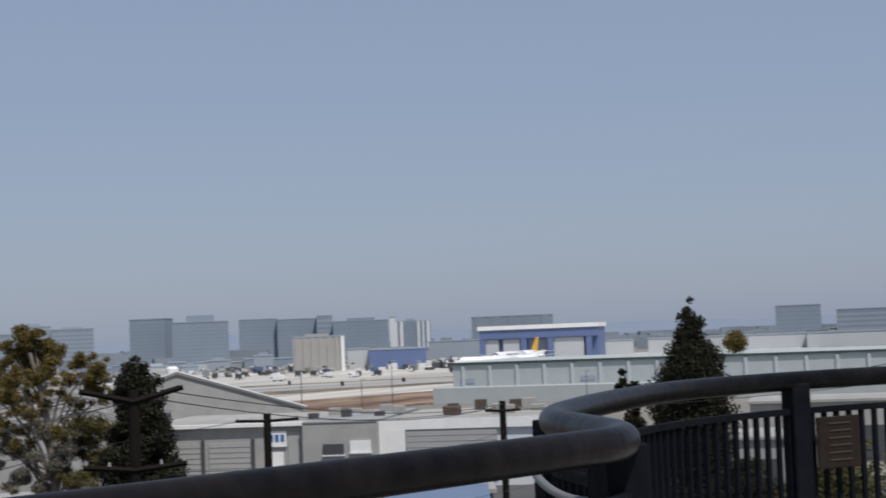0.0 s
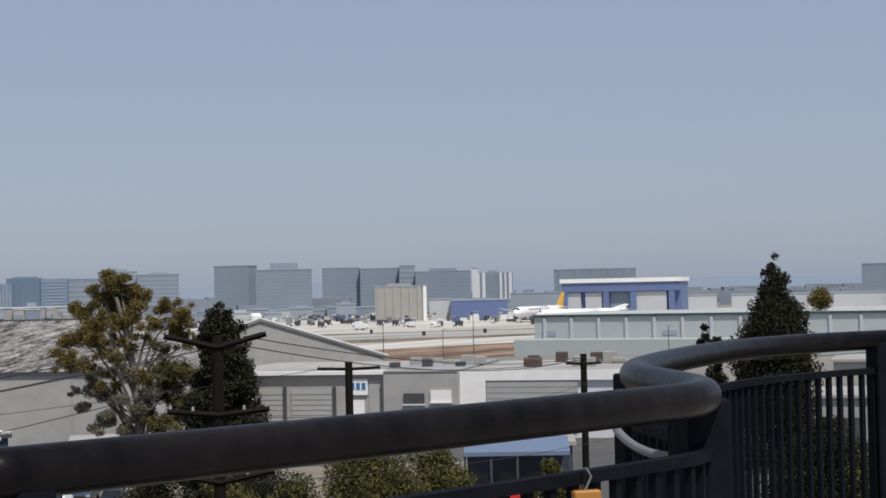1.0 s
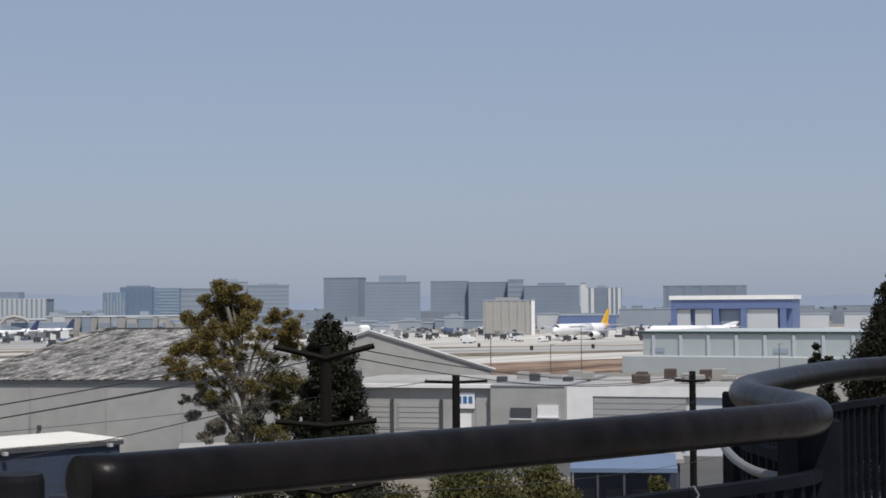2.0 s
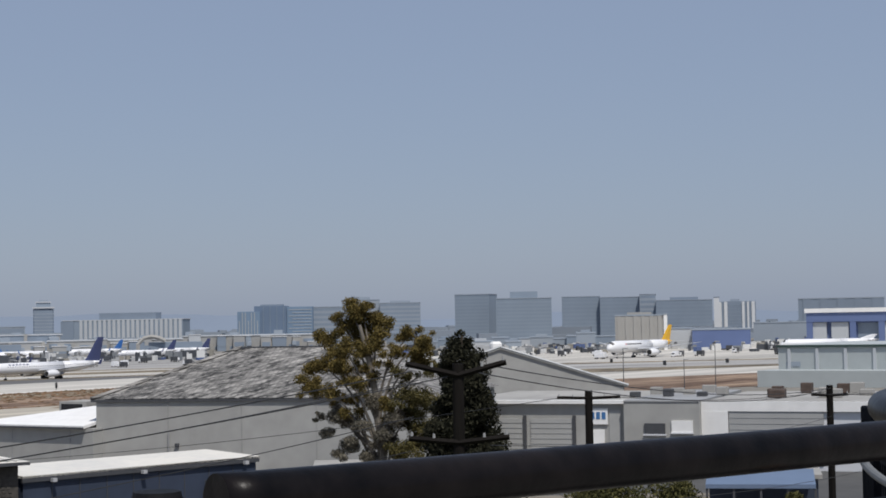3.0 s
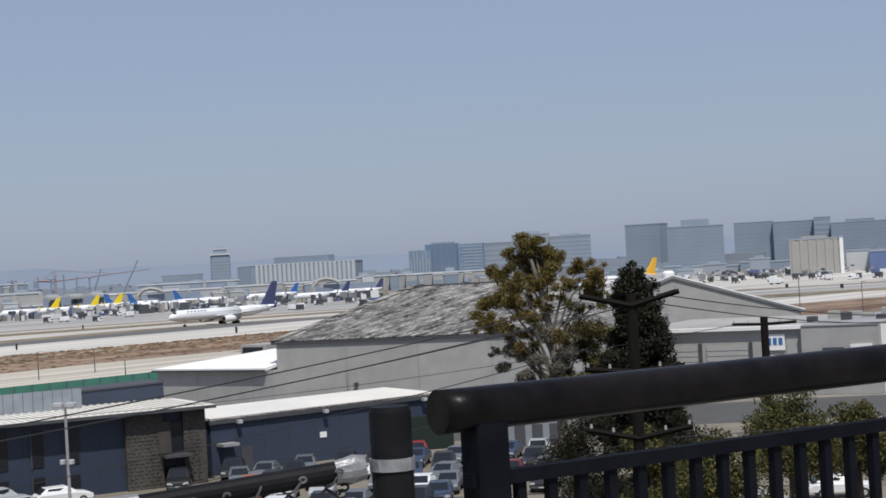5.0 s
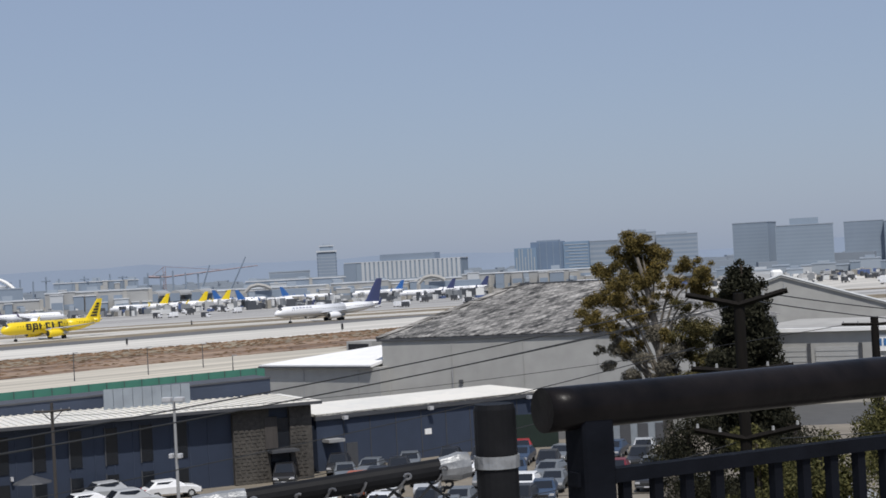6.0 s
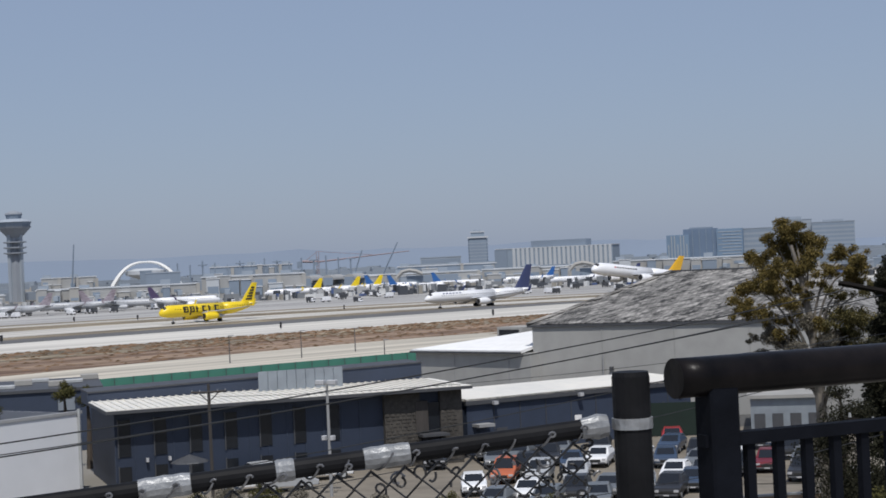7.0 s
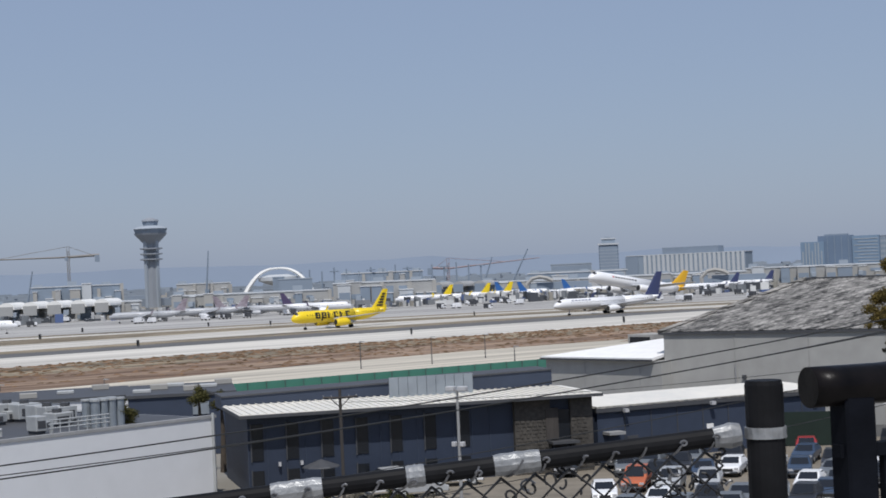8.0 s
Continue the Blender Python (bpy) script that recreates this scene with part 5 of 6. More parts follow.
def gable_shed():
    f, w = facing(13.3, 231, 5.0, 235)
    t = thing("gabled_shed", f, "grey gable-fronted metal shed", "warehouse")
    x, e, p = w * 0.49, 7.6, 13.0
    bm = bmesh.new()
    a = [bm.verts.new(q) for q in ((0, 0, 0), (w, 0, 0), (w, 0, e), (x, 0, p), (0, 0, e))]
    b = [bm.verts.new((v.co.x, 32, v.co.z)) for v in a]
    bm.faces.new(a), bm.faces.new(b[::-1])
    for i in range(5):
        bm.faces.new((a[i], b[i], b[(i + 1) % 5], a[(i + 1) % 5]))
    bmesh.ops.recalc_face_normals(bm, faces=bm.faces)
    part("wall", bm, M["hall_wall"], t)
    for x1, z1 in ((-0.6, e - 0.2), (w + 0.6, e - 0.2)):
        part("verge", pipe([(x1, -0.2, z1 + 0.25), (x, -0.2, p + 0.3)], 0.2, 4), M["hvac"], t)
        bm = bmesh.new()
        q = [bm.verts.new(c) for c in ((x1, -0.3, z1), (x, -0.3, p), (x, 32.3, p), (x1, 32.3, z1))]
        r = [bm.verts.new((v.co.x, v.co.y, v.co.z + 0.25)) for v in q]
        bm.faces.new(q[::-1]), bm.faces.new(r)
        for i in range(4):
            bm.faces.new((q[i], q[(i + 1) % 4], r[(i + 1) % 4], r[i]))
        bmesh.ops.recalc_face_normals(bm, faces=bm.faces)
        part("roof_slope", bm, M["hall_wall"], t)
    part("roof_vent", boxbm(x - 0.8, x + 0.8, 4, 6, p - 0.2, p + 1.0, bevel=0.3), M["bright"], t)


gable_shed()


def works_front():
    """Grey workshop front with roller doors, sign board and windows."""
    f, w = facing(10.9, 197, 2.42, 189)
    t = thing("workshop", f, "grey flat-roofed workshop with roller doors and sign", "building")
    h = 7.6
    part("wall", boxbm(0, w * 0.71, 0, 26, 0, h - 0.2), M["hall_wall"], t)
    part("front_wing", boxbm(w * 0.71, w, -1.0, 26, 0, h), M["hall_wall"], t)
    part("eave", boxbm(-0.3, w * 0.71, -0.6, 0.4, h - 0.25, h + 0.15), M["bright"], t, "white eave board")
    part("roof_deck", boxbm(0, w * 0.71, 0.4, 26, h - 0.15, h + 0.05), M["roofing"], t)
    part("wing_coping", boxbm(w * 0.71, w, -1.1, 26, h, h + 0.15), M["grey_trim"], t)
    for x0, x1 in ((0.13, 0.3), (0.33, 0.5)):
        d = part("roller_door", boxbm(w * x0, w * x1, -0.12, 0.05, 0, 5.6), M["shutter"], t)
        for k in range(9):
            part("slat", boxbm(w * x0, w * x1, -0.16, -0.1, 0.3 + k * 0.6, 0.36 + k * 0.6), M["grey_trim"], d)
        part("jamb", boxbm(w * x1, w * x1 + 0.35, -0.3, 0.05, 0, 6), M["trim"], d)
    s = part("sign_board", boxbm(w * 0.565, w * 0.64, -0.25, -0.05, 5.0, 6.8), M["bright"], t, "white sign board with blue shape")
    for k in range(3):
        part("sign_shape", boxbm(w * (0.573 + 0.022 * k), w * (0.588 + 0.022 * k), -0.29, -0.25, 5.6, 6.4), M["sign_blue"], s)
    part("door", boxbm(w * 0.57, w * 0.625, -0.1, 0.05, 1.2, 4.4), M["bright"], t)
    part("door_lower", boxbm(w * 0.645, w * 0.69, -0.1, 0.05, 0, 6.6), M["shutter"], t)
    for x0, x1, z0, z1, mm in ((0.79, 0.87, 4.0, 5.2, "trim"), (0.895, 0.975, 4.2, 5.5, "bright")):
        win = part("window", boxbm(w * x0, w * x1, -1.2, -0.95, z0, z1), M[mm], t)
        part("sill", boxbm(w * x0 - 0.1, w * x1 + 0.1, -1.35, -0.95, z0 - 0.15, z0), M["white_wall"], win)
    for k in range(8):
        u = thing("roof_unit", f @ Matrix.Translation((w * (0.66 + 0.045 * k), 8 + 5 * (k % 3), h + 0.1)), "small grey machine on a roof", "air conditioner", "roof units")
        part("cabinet", boxbm(0, 1.1 + 0.25 * (k % 3), 0, 1.2, 0, 0.6 + 0.35 * (k % 2), bevel=0.06), M["roofing" if k % 3 else "trim"], u)


works_front()


def white_front():
    f, w = facing(2.38, 189.5, -3.4, 186)
    t = thing("white_front_building", f, "low building with sunlit white front", "building")
    h = 7.5
    part("wall", boxbm(0, w, 0, 24, 0, h), M["white_wall"], t)
    part("fascia", boxbm(0, w, -0.4, 0, h - 1.0, h + 0.1), M["bright"], t)
    part("end_panel", boxbm(0, w * 0.155, -0.42, -0.02, 2.4, h - 1.0), M["bright"], t)
    d = part("roller_door", boxbm(w * 0.16, w * 0.7, -0.3, 0, 1, h - 0.9), M["shutter"], t)
    for k in range(8):
        part("slat", boxbm(w * 0.16, w * 0.7, -0.33, -0.28, 1.2 + k * 0.65, 1.25 + k * 0.65), M["grey_trim"], d)
    part("roof_deck", boxbm(0.2, w, 0.2, 23.8, h + 0.004, h + 0.12), M["roofing"], t)
    rnd = random.Random(3)
    for k in range(9):
        u = thing("roof_unit", f @ Matrix.Translation((w * rnd.uniform(0.05, 0.95), rnd.uniform(6, 21), h + 0.12)), "rusty grey machine on a roof", "air conditioner", "roof units")
        part("cabinet", boxbm(0, rnd.uniform(0.8, 2.0), 0, 1.4, 0, rnd.uniform(0.6, 1.3), bevel=0.06), M["roofing" if k % 2 else "rust"], u)


white_front()


def pale_hangar():
    f, w = facing(-0.2, 410, -22, 385)
    t = thing("pale_hangar", f, "long pale green-grey hangar with dark green edge", "hangar")
    h = top_z(-1.12, 405)
    part("wall", boxbm(0, w, 0, 50, 0, h), M["pale"], t)
    part("green_edge", boxbm(-0.3, w, -0.5, 0.1, h - 0.1, h + 0.45), M["green_edge"], t, "dark green roof edge")
    part("roof", boxbm(0, w, 0.1, 50, h + 0.004, h + 0.4), M["pale"], t)
    for k in range(22):
        x = w * (k + 0.35) / 22
        part("rib", boxbm(x, x + 0.7, -0.4, 0.05, h * 0.42, h - 0.4), M["far_white"], t)
    part("ledge", boxbm(-2, w, -9, 0, 0, h * 0.42), M["pale"], t)
    for k in range(5):
        part("louvre", boxbm(2 + w * k / 5, 5.5 + w * k / 5, -0.15, 0.05, h * 0.5, h * 0.62), M["far_grey"], t)


pale_hangar()
# the shop's solid dark wall stands in for its shaded open front
for az0, az1, d, z, mm, lab in ((-4.6, -9.5, 150, 3.4, "hall_wall", "low grey shed roof beyond the railing"), (-9.2, -13.5, 175, 5.0, "hall_wall", "low grey building beside the conifer"),
                                (-10.2, -17, 205, 7.2, "hall_wall", "long grey shed beyond the railing"), (2.2, -1.4, 128, 4.9, "navy2", "dark open-fronted shop below the hill"), (15.6, 13.2, 150, 3.4, "steel", "teal-grey metal storage shed")):
    f, w = facing(az0, d, az1, d)
    t = thing("low_building", f, lab, "building")
    part("wall", boxbm(0, w, 0, 14, 0, z), M[mm], t)
    part("roof", boxbm(-0.3, w + 0.3, -0.4, 14.3, z, z + 0.3), M["roofing"], t)
    # dark panels on the wall paint the shade inside the bays
    for k in range(4):
        part("bay_opening", boxbm(w * (k + 0.2) / 4, w * (k + 0.8) / 4, -0.1, 0.1, 0.2, z * 0.6), M["trim"], t)
f, w = facing(2.3, 124, -1.3, 124)
t = thing("shop_awning", f, "long pale blue awning over a shop front", "awning")
bm = bmesh.new()
v = [bm.verts.new(p) for p in ((0, -1.5, 4.7), (w, -1.5, 4.7), (w, 3.6, 5.35), (0, 3.6, 5.35), (0, -1.5, 5.0), (w, -1.5, 5.0), (w, 3.6, 5.65), (0, 3.6, 5.65))]
for q in ((3, 2, 1, 0), (4, 5, 6, 7), (0, 1, 5, 4), (1, 2, 6, 5), (2, 3, 7, 6), (3, 0, 4, 7)):
    bm.faces.new([v[i] for i in q])
part("canopy", bm, M["awning"], t)
for k in range(5):
    part("support", boxbm(w * k / 4.05, w * k / 4.05 + 0.16, -1.4, -1.24, 0, 4.7), M["trim"], t)

for az0, az1, d, el, mm, lab in ((41.3, 37.7, 166, -3.8, "navy2", "low navy building behind the white one"), (49, 41.0, 176, -3.75, "white_wall", "low pale building beyond the roof machinery")):
    f, w = facing(az0, d, az1, d)
    t = thing("low_building", f, lab, "building")
    z = top_z(el, d)
    part("wall", boxbm(0, w, 0, 16, 0, z - 0.3), M[mm], t)
    part("roof", boxbm(-0.2, w + 0.2, -0.2, 16.2, z - 0.3, z), M["trim"], t)
    part("vent", boxbm(w * 0.6, w * 0.6 + 1.6, -0.1, 0.05, z * 0.65, z * 0.85), M["steel"], t)
    for k in range(6):
        u = thing("roof_unit", f @ Matrix.Translation((w * (0.04 + 0.16 * k), 3 + 4 * (k % 3), z)), "dark louvred unit on a low roof", "air conditioner", "roof units")
        part("cabinet", boxbm(0, 1.8, 0, 1.2, 0, 0.35 + 0.2 * (k % 2), bevel=0.05), M["roofing" if k % 2 else "hvac"], u)

# green mesh fence along the service road
GA, GB = pt(39.2, 231), pt(24.2, 271)
t = thing("airfield_fence", Matrix.Translation((GA.x, GA.y, 0)), "green screened airfield fence beside the service road", "fence")
dv = GB - GA
for k in range(26):
    a = dv * (k / 26)
    m = Matrix.Translation(a) @ Matrix.Rotation(math.atan2(dv.y, dv.x), 4, "Z")
    part("screen_panel", boxbm(0.05, dv.length / 26, -0.05, 0.05, 0.1, 2.6), M["green"], t, m=m)
    part("post", boxbm(-0.05, 0.05, -0.1, 0.1, 0, 2.62), M["trim"], t, m=m)
for az, d, el in ((33.3, 300, -2.35), (30.85, 305, -2.3), (29.0, 318, -2.3), (28.0, 300, -2.75), (5.0, 300, -1.1), (1.9, 310, -0.9), (2.95, 330, -1.5), (-4.75, 300, -1.5), (45.4, 290, -3.2), (42.0, 280, -3.2)):
    t = thing("lamp_post", Matrix.Translation(pt(az, d)), "thin dark lamp post along the airfield fence", "lamp post", "fence lamp posts")
    z = top_z(el, d)
    part("pole", pipe([(0, 0, 0), (0, 0, z)], [0.1, 0.065], 6), M["trim"], t)
    part("lamp_head", boxbm(-0.1, 0.9, -0.12, 0.12, z, z + 0.16), M["grey_trim"], t)


# ---- utility poles and wires ----
def utility_pole(az, d, el_top, arms, label, r=0.16, wood="wood"):
    z = top_z(el_top, d)
    t = thing("utility_pole", Matrix.Translation(pt(az, d)) @ Matrix.Rotation(radians(az), 4, "Z"), label, "utility pole")
    g = ground_z(d) - 0.3
    part("pole", pipe([(0, 0, g), (0, 0, z)], [r * 1.25, r], 10), M[wood], t)
    for dz, l, rr, up in arms:
        for sgn, ln in ((-1, l), (1, rr)):
            arm = part("crossarm", pipe([(0, -0.12, z - dz), (sgn * ln, -0.12, z - dz + up)], 0.07, 4), M[wood], t)
            for k in (0.5, 0.94):
                part("insulator", pipe([(sgn * ln * k, -0.12, z - dz + up * k + 0.06), (sgn * ln * k, -0.12, z - dz + up * k + 0.16)], [0.04, 0.03], 6), M["grey_trim"], arm)
    if wood == "wood_pale":
        for sgn in (-1, 1):
            part("brace", pipe([(sgn * 0.7, -0.12, z - 0.62), (0, -0.12, z - 1.3)], 0.035, 4), M[wood], t)
    return t


utility_pole(10.65, 40, -1.5, ((0.28, 1.25, 1.15, 0.3), (1.88, 1.2, 1.2, 0.12), (3.48, 1.2, 1.3, 0.25)), "dark wooden utility pole with paired crossarms", 0.14)
utility_pole(6.2, 80, -2.5, ((0.35, 1.5, 1.5, 0.05),), "dark wooden utility pole with a straight crossarm", 0.19)
utility_pole(-1.85, 85, -2.4, ((0.5, 0.9, 0.9, 0.05),), "dark wooden utility pole by the white building", 0.17)
utility_pole(34.15, 119, -3.95, ((0.6, 1.25, 1.25, 0.05),), "weathered utility pole in front of the navy building", 0.11, "wood_pale")
t = thing("camera_pole", Matrix.Translation(pt(30.1, 122)), "pale pole with lamps and security cameras", "lamp post")
z = top_z(-4.15, 122)
part("pole", pipe([(0, 0, 0), (0, 0, z)], [0.13, 0.1], 8), M["grey_trim"], t)
for s_ in (-1, 1):
    part("floodlight", boxbm(s_ * 0.5 - 0.35, s_ * 0.5 + 0.35, -0.3, 0.2, z - 0.1, z + 0.25, bevel=0.05), M["insul"], t)
    part("security_camera", boxbm(s_ * 0.35 - 0.15, s_ * 0.35 + 0.15, -0.3, 0.1, z * 0.5, z * 0.5 + 0.35, bevel=0.04), M["insul"], t)


def wire(a, b, sag, r=0.02):
    pts = []
    for k in range(21):
        u = k / 20
        p = a.lerp(b, u)
        p.z -= sag * 4 * u * (1 - u)
        pts.append(p)
    tagged(part("overhead_wire", pipe(pts, r * 0.75, 5), M["cable"]), "thin black overhead wire between utility poles", "wire", "overhead wires")


def at(az, el, d):
    return pt(az, d, top_z(el, d))


wire(at(12.3, -1.75, 40), at(52, -6.3, 30), 0.25)
wire(at(11.0, -1.95, 40), at(52, -6.75, 30), 0.25)
wire(at(12.3, -4.45, 40), at(52, -9.2, 30), 0.4, 0.012)
wire(at(12.0, -2.05, 40), at(52, -6.55, 30), 0.32, 0.014)
wire(at(12.2, -3.3, 40), at(52, -8.3, 30), 0.35, 0.014)
wire(at(9.5, -1.6, 40), at(-1.9, -2.5, 85), 0.5)
wire(at(10.1, -1.8, 40), at(-1.6, -2.6, 85), 0.6)
wire(at(9.6, -4.3, 40), at(-2, -3.4, 85), 0.5, 0.012)
wire(at(9.5, -6.5, 40), at(-3, -5.2, 85), 0.3, 0.014)
wire(at(6.9, -2.7, 80), at(34, -4.4, 119), 0.8, 0.02)
wire(at(5.5, -2.7, 80), at(-1.9, -2.6, 85), 0.3, 0.02)
wire(at(-1.6, -2.7, 85), at(-26, -0.6, 70), 0.8, 0.02)
wire(at(-2.0, -2.7, 85), at(-26, 0.6, 60), 0.8, 0.02)
wire(at(11.0, -6.6, 40), at(26, -9, 30), 0.2, 0.012)


# ---- trees ----
def leaf_cloud(clumps, n, size, seed, flat=0.8, reach=1.3, fall=0.8):
    """Small folded leaf sprays scattered through the clumps, denser to their rims."""
    rnd = np.random.RandomState(seed)
    vol = np.array([c[3] ** 2 for c in clumps])
    pick = rnd.choice(len(clumps), n, p=vol / vol.sum())
    v, f = [], []
    for i in pick:
        cx, cy, cz, r = clumps[i]
        q = rnd.normal(size=3)
        q *= r * rnd.uniform(0.05, reach) ** fall / np.linalg.norm(q)
        c = np.array((cx, cy, cz)) + q * (1, 1, flat)
        a, b = rnd.normal(size=3), rnd.normal(size=3)
        a *= size * rnd.uniform(0.5, 1.2) / np.linalg.norm(a)
        b *= size * rnd.uniform(0.3, 0.8) / np.linalg.norm(b)
        k = len(v)
        v += [c - a, c - b * 0.5, c + a, c + b]
        f += [(k, k + 1, k + 2), (k, k + 2, k + 3)]
    me = bpy.data.meshes.new("leaves")
    me.from_pydata([tuple(p) for p in v], [], f)
    return me


def mesh_part(name, me, material, parent, label=""):
    me.materials.append(material)
    ob = new(name, me)
    ob.parent = parent
    if label:
        ob["label"] = label
    return ob


def gum_tree():
    d = 100
    t = thing("gum_tree", Matrix.Translation(pt(13.6, d, 0)) @ Matrix.Rotation(radians(13.6), 4, "Z"), "tall gum tree with olive and dry brown foliage", "tree")
    base = 17.2
    crown = ((-1.2, 0.85, 0.62), (-0.5, 0.7, 0.55), (-1.6, 0.0, 0.7), (-0.3, -0.2, 0.85), (0.5, 0.1, 0.6), (-2.6, -1.0, 0.75), (-1.6, -1.4, 0.7), (0.1, -1.2, 0.72), (-3.0, -2.4, 0.8), (-2.0, -2.5, 0.7),
             (2.3, -0.7, 0.6), (3.0, -1.1, 0.6), (1.6, -1.6, 0.42), (2.9, -2.0, 0.6), (-0.4, -2.6, 0.5), (-3.6, -3.7, 0.65), (-2.6, -3.8, 0.7), (3.6, -2.6, 0.5), (2.4, -4.2, 0.8), (3.2, -4.9, 0.9), (2.2, -5.4, 0.8), (3.6, -6.0, 0.8), (2.0, -3.2, 0.45), (1.2, -4.7, 0.5), (2.8, -6.8, 0.9), (1.8, -7.4, 0.9), (-1.0, -3.5, 0.45), (-1.3, -4.6, 0.4))
    rnd = random.Random(5)
    cl = [(x, rnd.uniform(-1.6, 1.6), base + z - 0.2, r) for x, z, r in crown]
    small = []
    for x, y, z, r in cl:
        for k in range(7):
            a, e = rnd.uniform(0, 2 * math.pi), rnd.uniform(-0.8, 0.9)
            small.append((x + r * 1.05 * math.cos(a), y + rnd.uniform(-0.9, 0.9), z + r * e, r * rnd.uniform(0.32, 0.62)))
    for x, y, z, r in list(cl):
        for k in range(2):
            u = rnd.uniform(0.5, 0.95)
            small.append((0.3 * (1 - u) + x * u + rnd.uniform(-0.5, 0.5), y * u + rnd.uniform(-0.6, 0.6), z - 2.2 * (1 - u) + rnd.uniform(-0.5, 0.5), rnd.uniform(0.22, 0.42)))
    trunk = [(0.8, 0, 0), (0.7, 0.1, 5), (0.55, 0, 9), (0.3, 0.1, 12), (-0.1, 0, 14.5), (-0.7, 0, 17)]
    part("trunk", pipe(catmull(trunk, 4), [0.42 - 0.016 * k for k in range(21)], 9), M["bark"], t)
    for x, y, z, r in cl:
        z0 = max(6.5, z - 3.2 - abs(x) * 0.6)
        part("limb", pipe(catmull([(0.55 - (z0 - 6) * 0.06, 0, z0), (x * 0.45, y * 0.4, z - 1.6), (x, y, z)], 4), [0.1 - 0.009 * k for k in range(9)], 6), M["bark"], t)
    tufts = [(x, y, z, r * 0.76) for x, y, z, r in cl] + small
    # lower right tufts take the shaded leaf colour, the rest the lit one
    low = [c for c in tufts if c[0] > 0.9 and c[2] < base - 2.6]
    mesh_part("crown", leaf_cloud([c for c in tufts if c not in low], 78000, 0.085, 3), M["euca"], t, "olive and rust-brown leaves")
    mesh_part("lower_crown", leaf_cloud(low, 30000, 0.085, 8), M["euca_dark"], t, "dull olive leaves coloured darker, as in shade")
    dry = ((-1.9, -5.8, 0.7), (-0.6, -6.2, 0.8), (0.4, -5.0, 0.7), (-1.2, -7.2, 0.9), (0.6, -7.0, 0.8), (-2.6, -6.6, 0.5), (1.3, -5.9, 0.7), (-0.2, -8.3, 0.9), (1.4, -8.0, 0.8), (-3.4, -5.6, 0.35), (-2.4, -5.4, 0.5), (-2.0, -8.0, 0.5))
    cl = [(x + rnd.uniform(-0.4, 0.4), rnd.uniform(-1.2, 1.2), base + z + rnd.uniform(-0.3, 0.3), r * rnd.uniform(0.4, 0.75)) for x, z, r in dry + dry + dry]
    for i, (x, y, z, r) in enumerate(cl):
        if i % 2:
            continue
        part("limb", pipe(catmull([(0.6, 0, z - 2.0), (x * 0.35 + 0.2, y * 0.5, z - 1.5), (x * 0.8, y * 0.8, z - 0.2), (x, y, z - 0.3)], 4), [0.08 - 0.0055 * k for k in range(13)], 5), M["bark"], t)
    mesh_part("dry_crown", leaf_cloud(cl, 34000, 0.08, 4), M["euca_dry"], t, "grey dry leaves")


gum_tree()


def conifer(name, az, d, top, shape, n, size, seed, label, leaf="conifer", base=0.0, spread=0.55):
    """A conifer by its half-widths from the top down."""
    t = thing(name, Matrix.Translation(pt(az, d, base)) @ Matrix.Rotation(radians(az), 4, "Z"), label, "tree")
    h = top - base
    part("trunk", pipe([(0, 0, -0.5), (0.1, 0, h * 0.5), (0, 0, h - 0.4)], [0.3, 0.2, 0.05], 8), M["bark_dark"], t)
    rnd = random.Random(seed)
    cl = []
    for dz, w in shape:
        m = max(3, int(w * (8 if spread < 0.6 else 5)))
        for k in range(m):
            a = rnd.uniform(0, 2 * math.pi)
            rr = w * rnd.uniform(0.3, 0.85)
            cl.append((rr * math.cos(a), rr * math.sin(a), h - dz + rnd.uniform(-0.4, 0.4), max(0.28, w * rnd.uniform(0.3, 0.5) * spread / 0.55)))
    for x, y, z, r in cl[::3]:
        part("limb", pipe([(0, 0, max(0.5, z - 0.5)), (x, y, z)], [0.07, 0.02], 5), M["bark_dark"], t)
    mesh_part("crown", leaf_cloud(cl, n, size, seed, 0.85, 1.1, 0.55), M[leaf], t)
    return t


conifer("conifer", 10.5, 92, top_z(-0.3, 92), ((0.4, 0.6), (1.0, 1.0), (1.8, 1.35), (2.7, 1.5), (3.7, 1.6), (4.7, 1.8), (5.8, 2.0), (6.8, 2.2), (8.0, 2.3), (9.5, 2.3), (11, 2.3), (13, 2.0)), 80000, 0.15, 7, "dense dark green conifer behind the utility pole")
conifer("conifer", -8.3, 108, top_z(0.72, 108), ((0.2, 0.25), (0.9, 0.7), (1.6, 1.05), (2.3, 1.05), (3.1, 1.4), (3.8, 1.75), (4.6, 2.1), (5.6, 2.2), (7.0, 2.1), (8.0, 2.2), (9.3, 2.2), (10.8, 2.1), (12.5, 1.9), (14.5, 1.6)), 90000, 0.15, 9, "tall dark lumpy conifer beyond the railing", spread=0.8)
conifer("conifer", -6.1, 112, top_z(-1.6, 112), ((0.3, 0.4), (1.0, 0.75), (2.0, 0.8), (3.2, 1.0), (5, 1.2), (7, 1.4)), 9000, 0.18, 11, "smaller dark conifer beside the tall one")
conifer("round_tree", -9.83, 400, top_z(-0.27, 400), ((1.2, 1.8), (2.6, 2.6), (4.0, 2.4)), 2500, 0.4, 13, "round far tree above the pale hangar", "euca", spread=0.8)
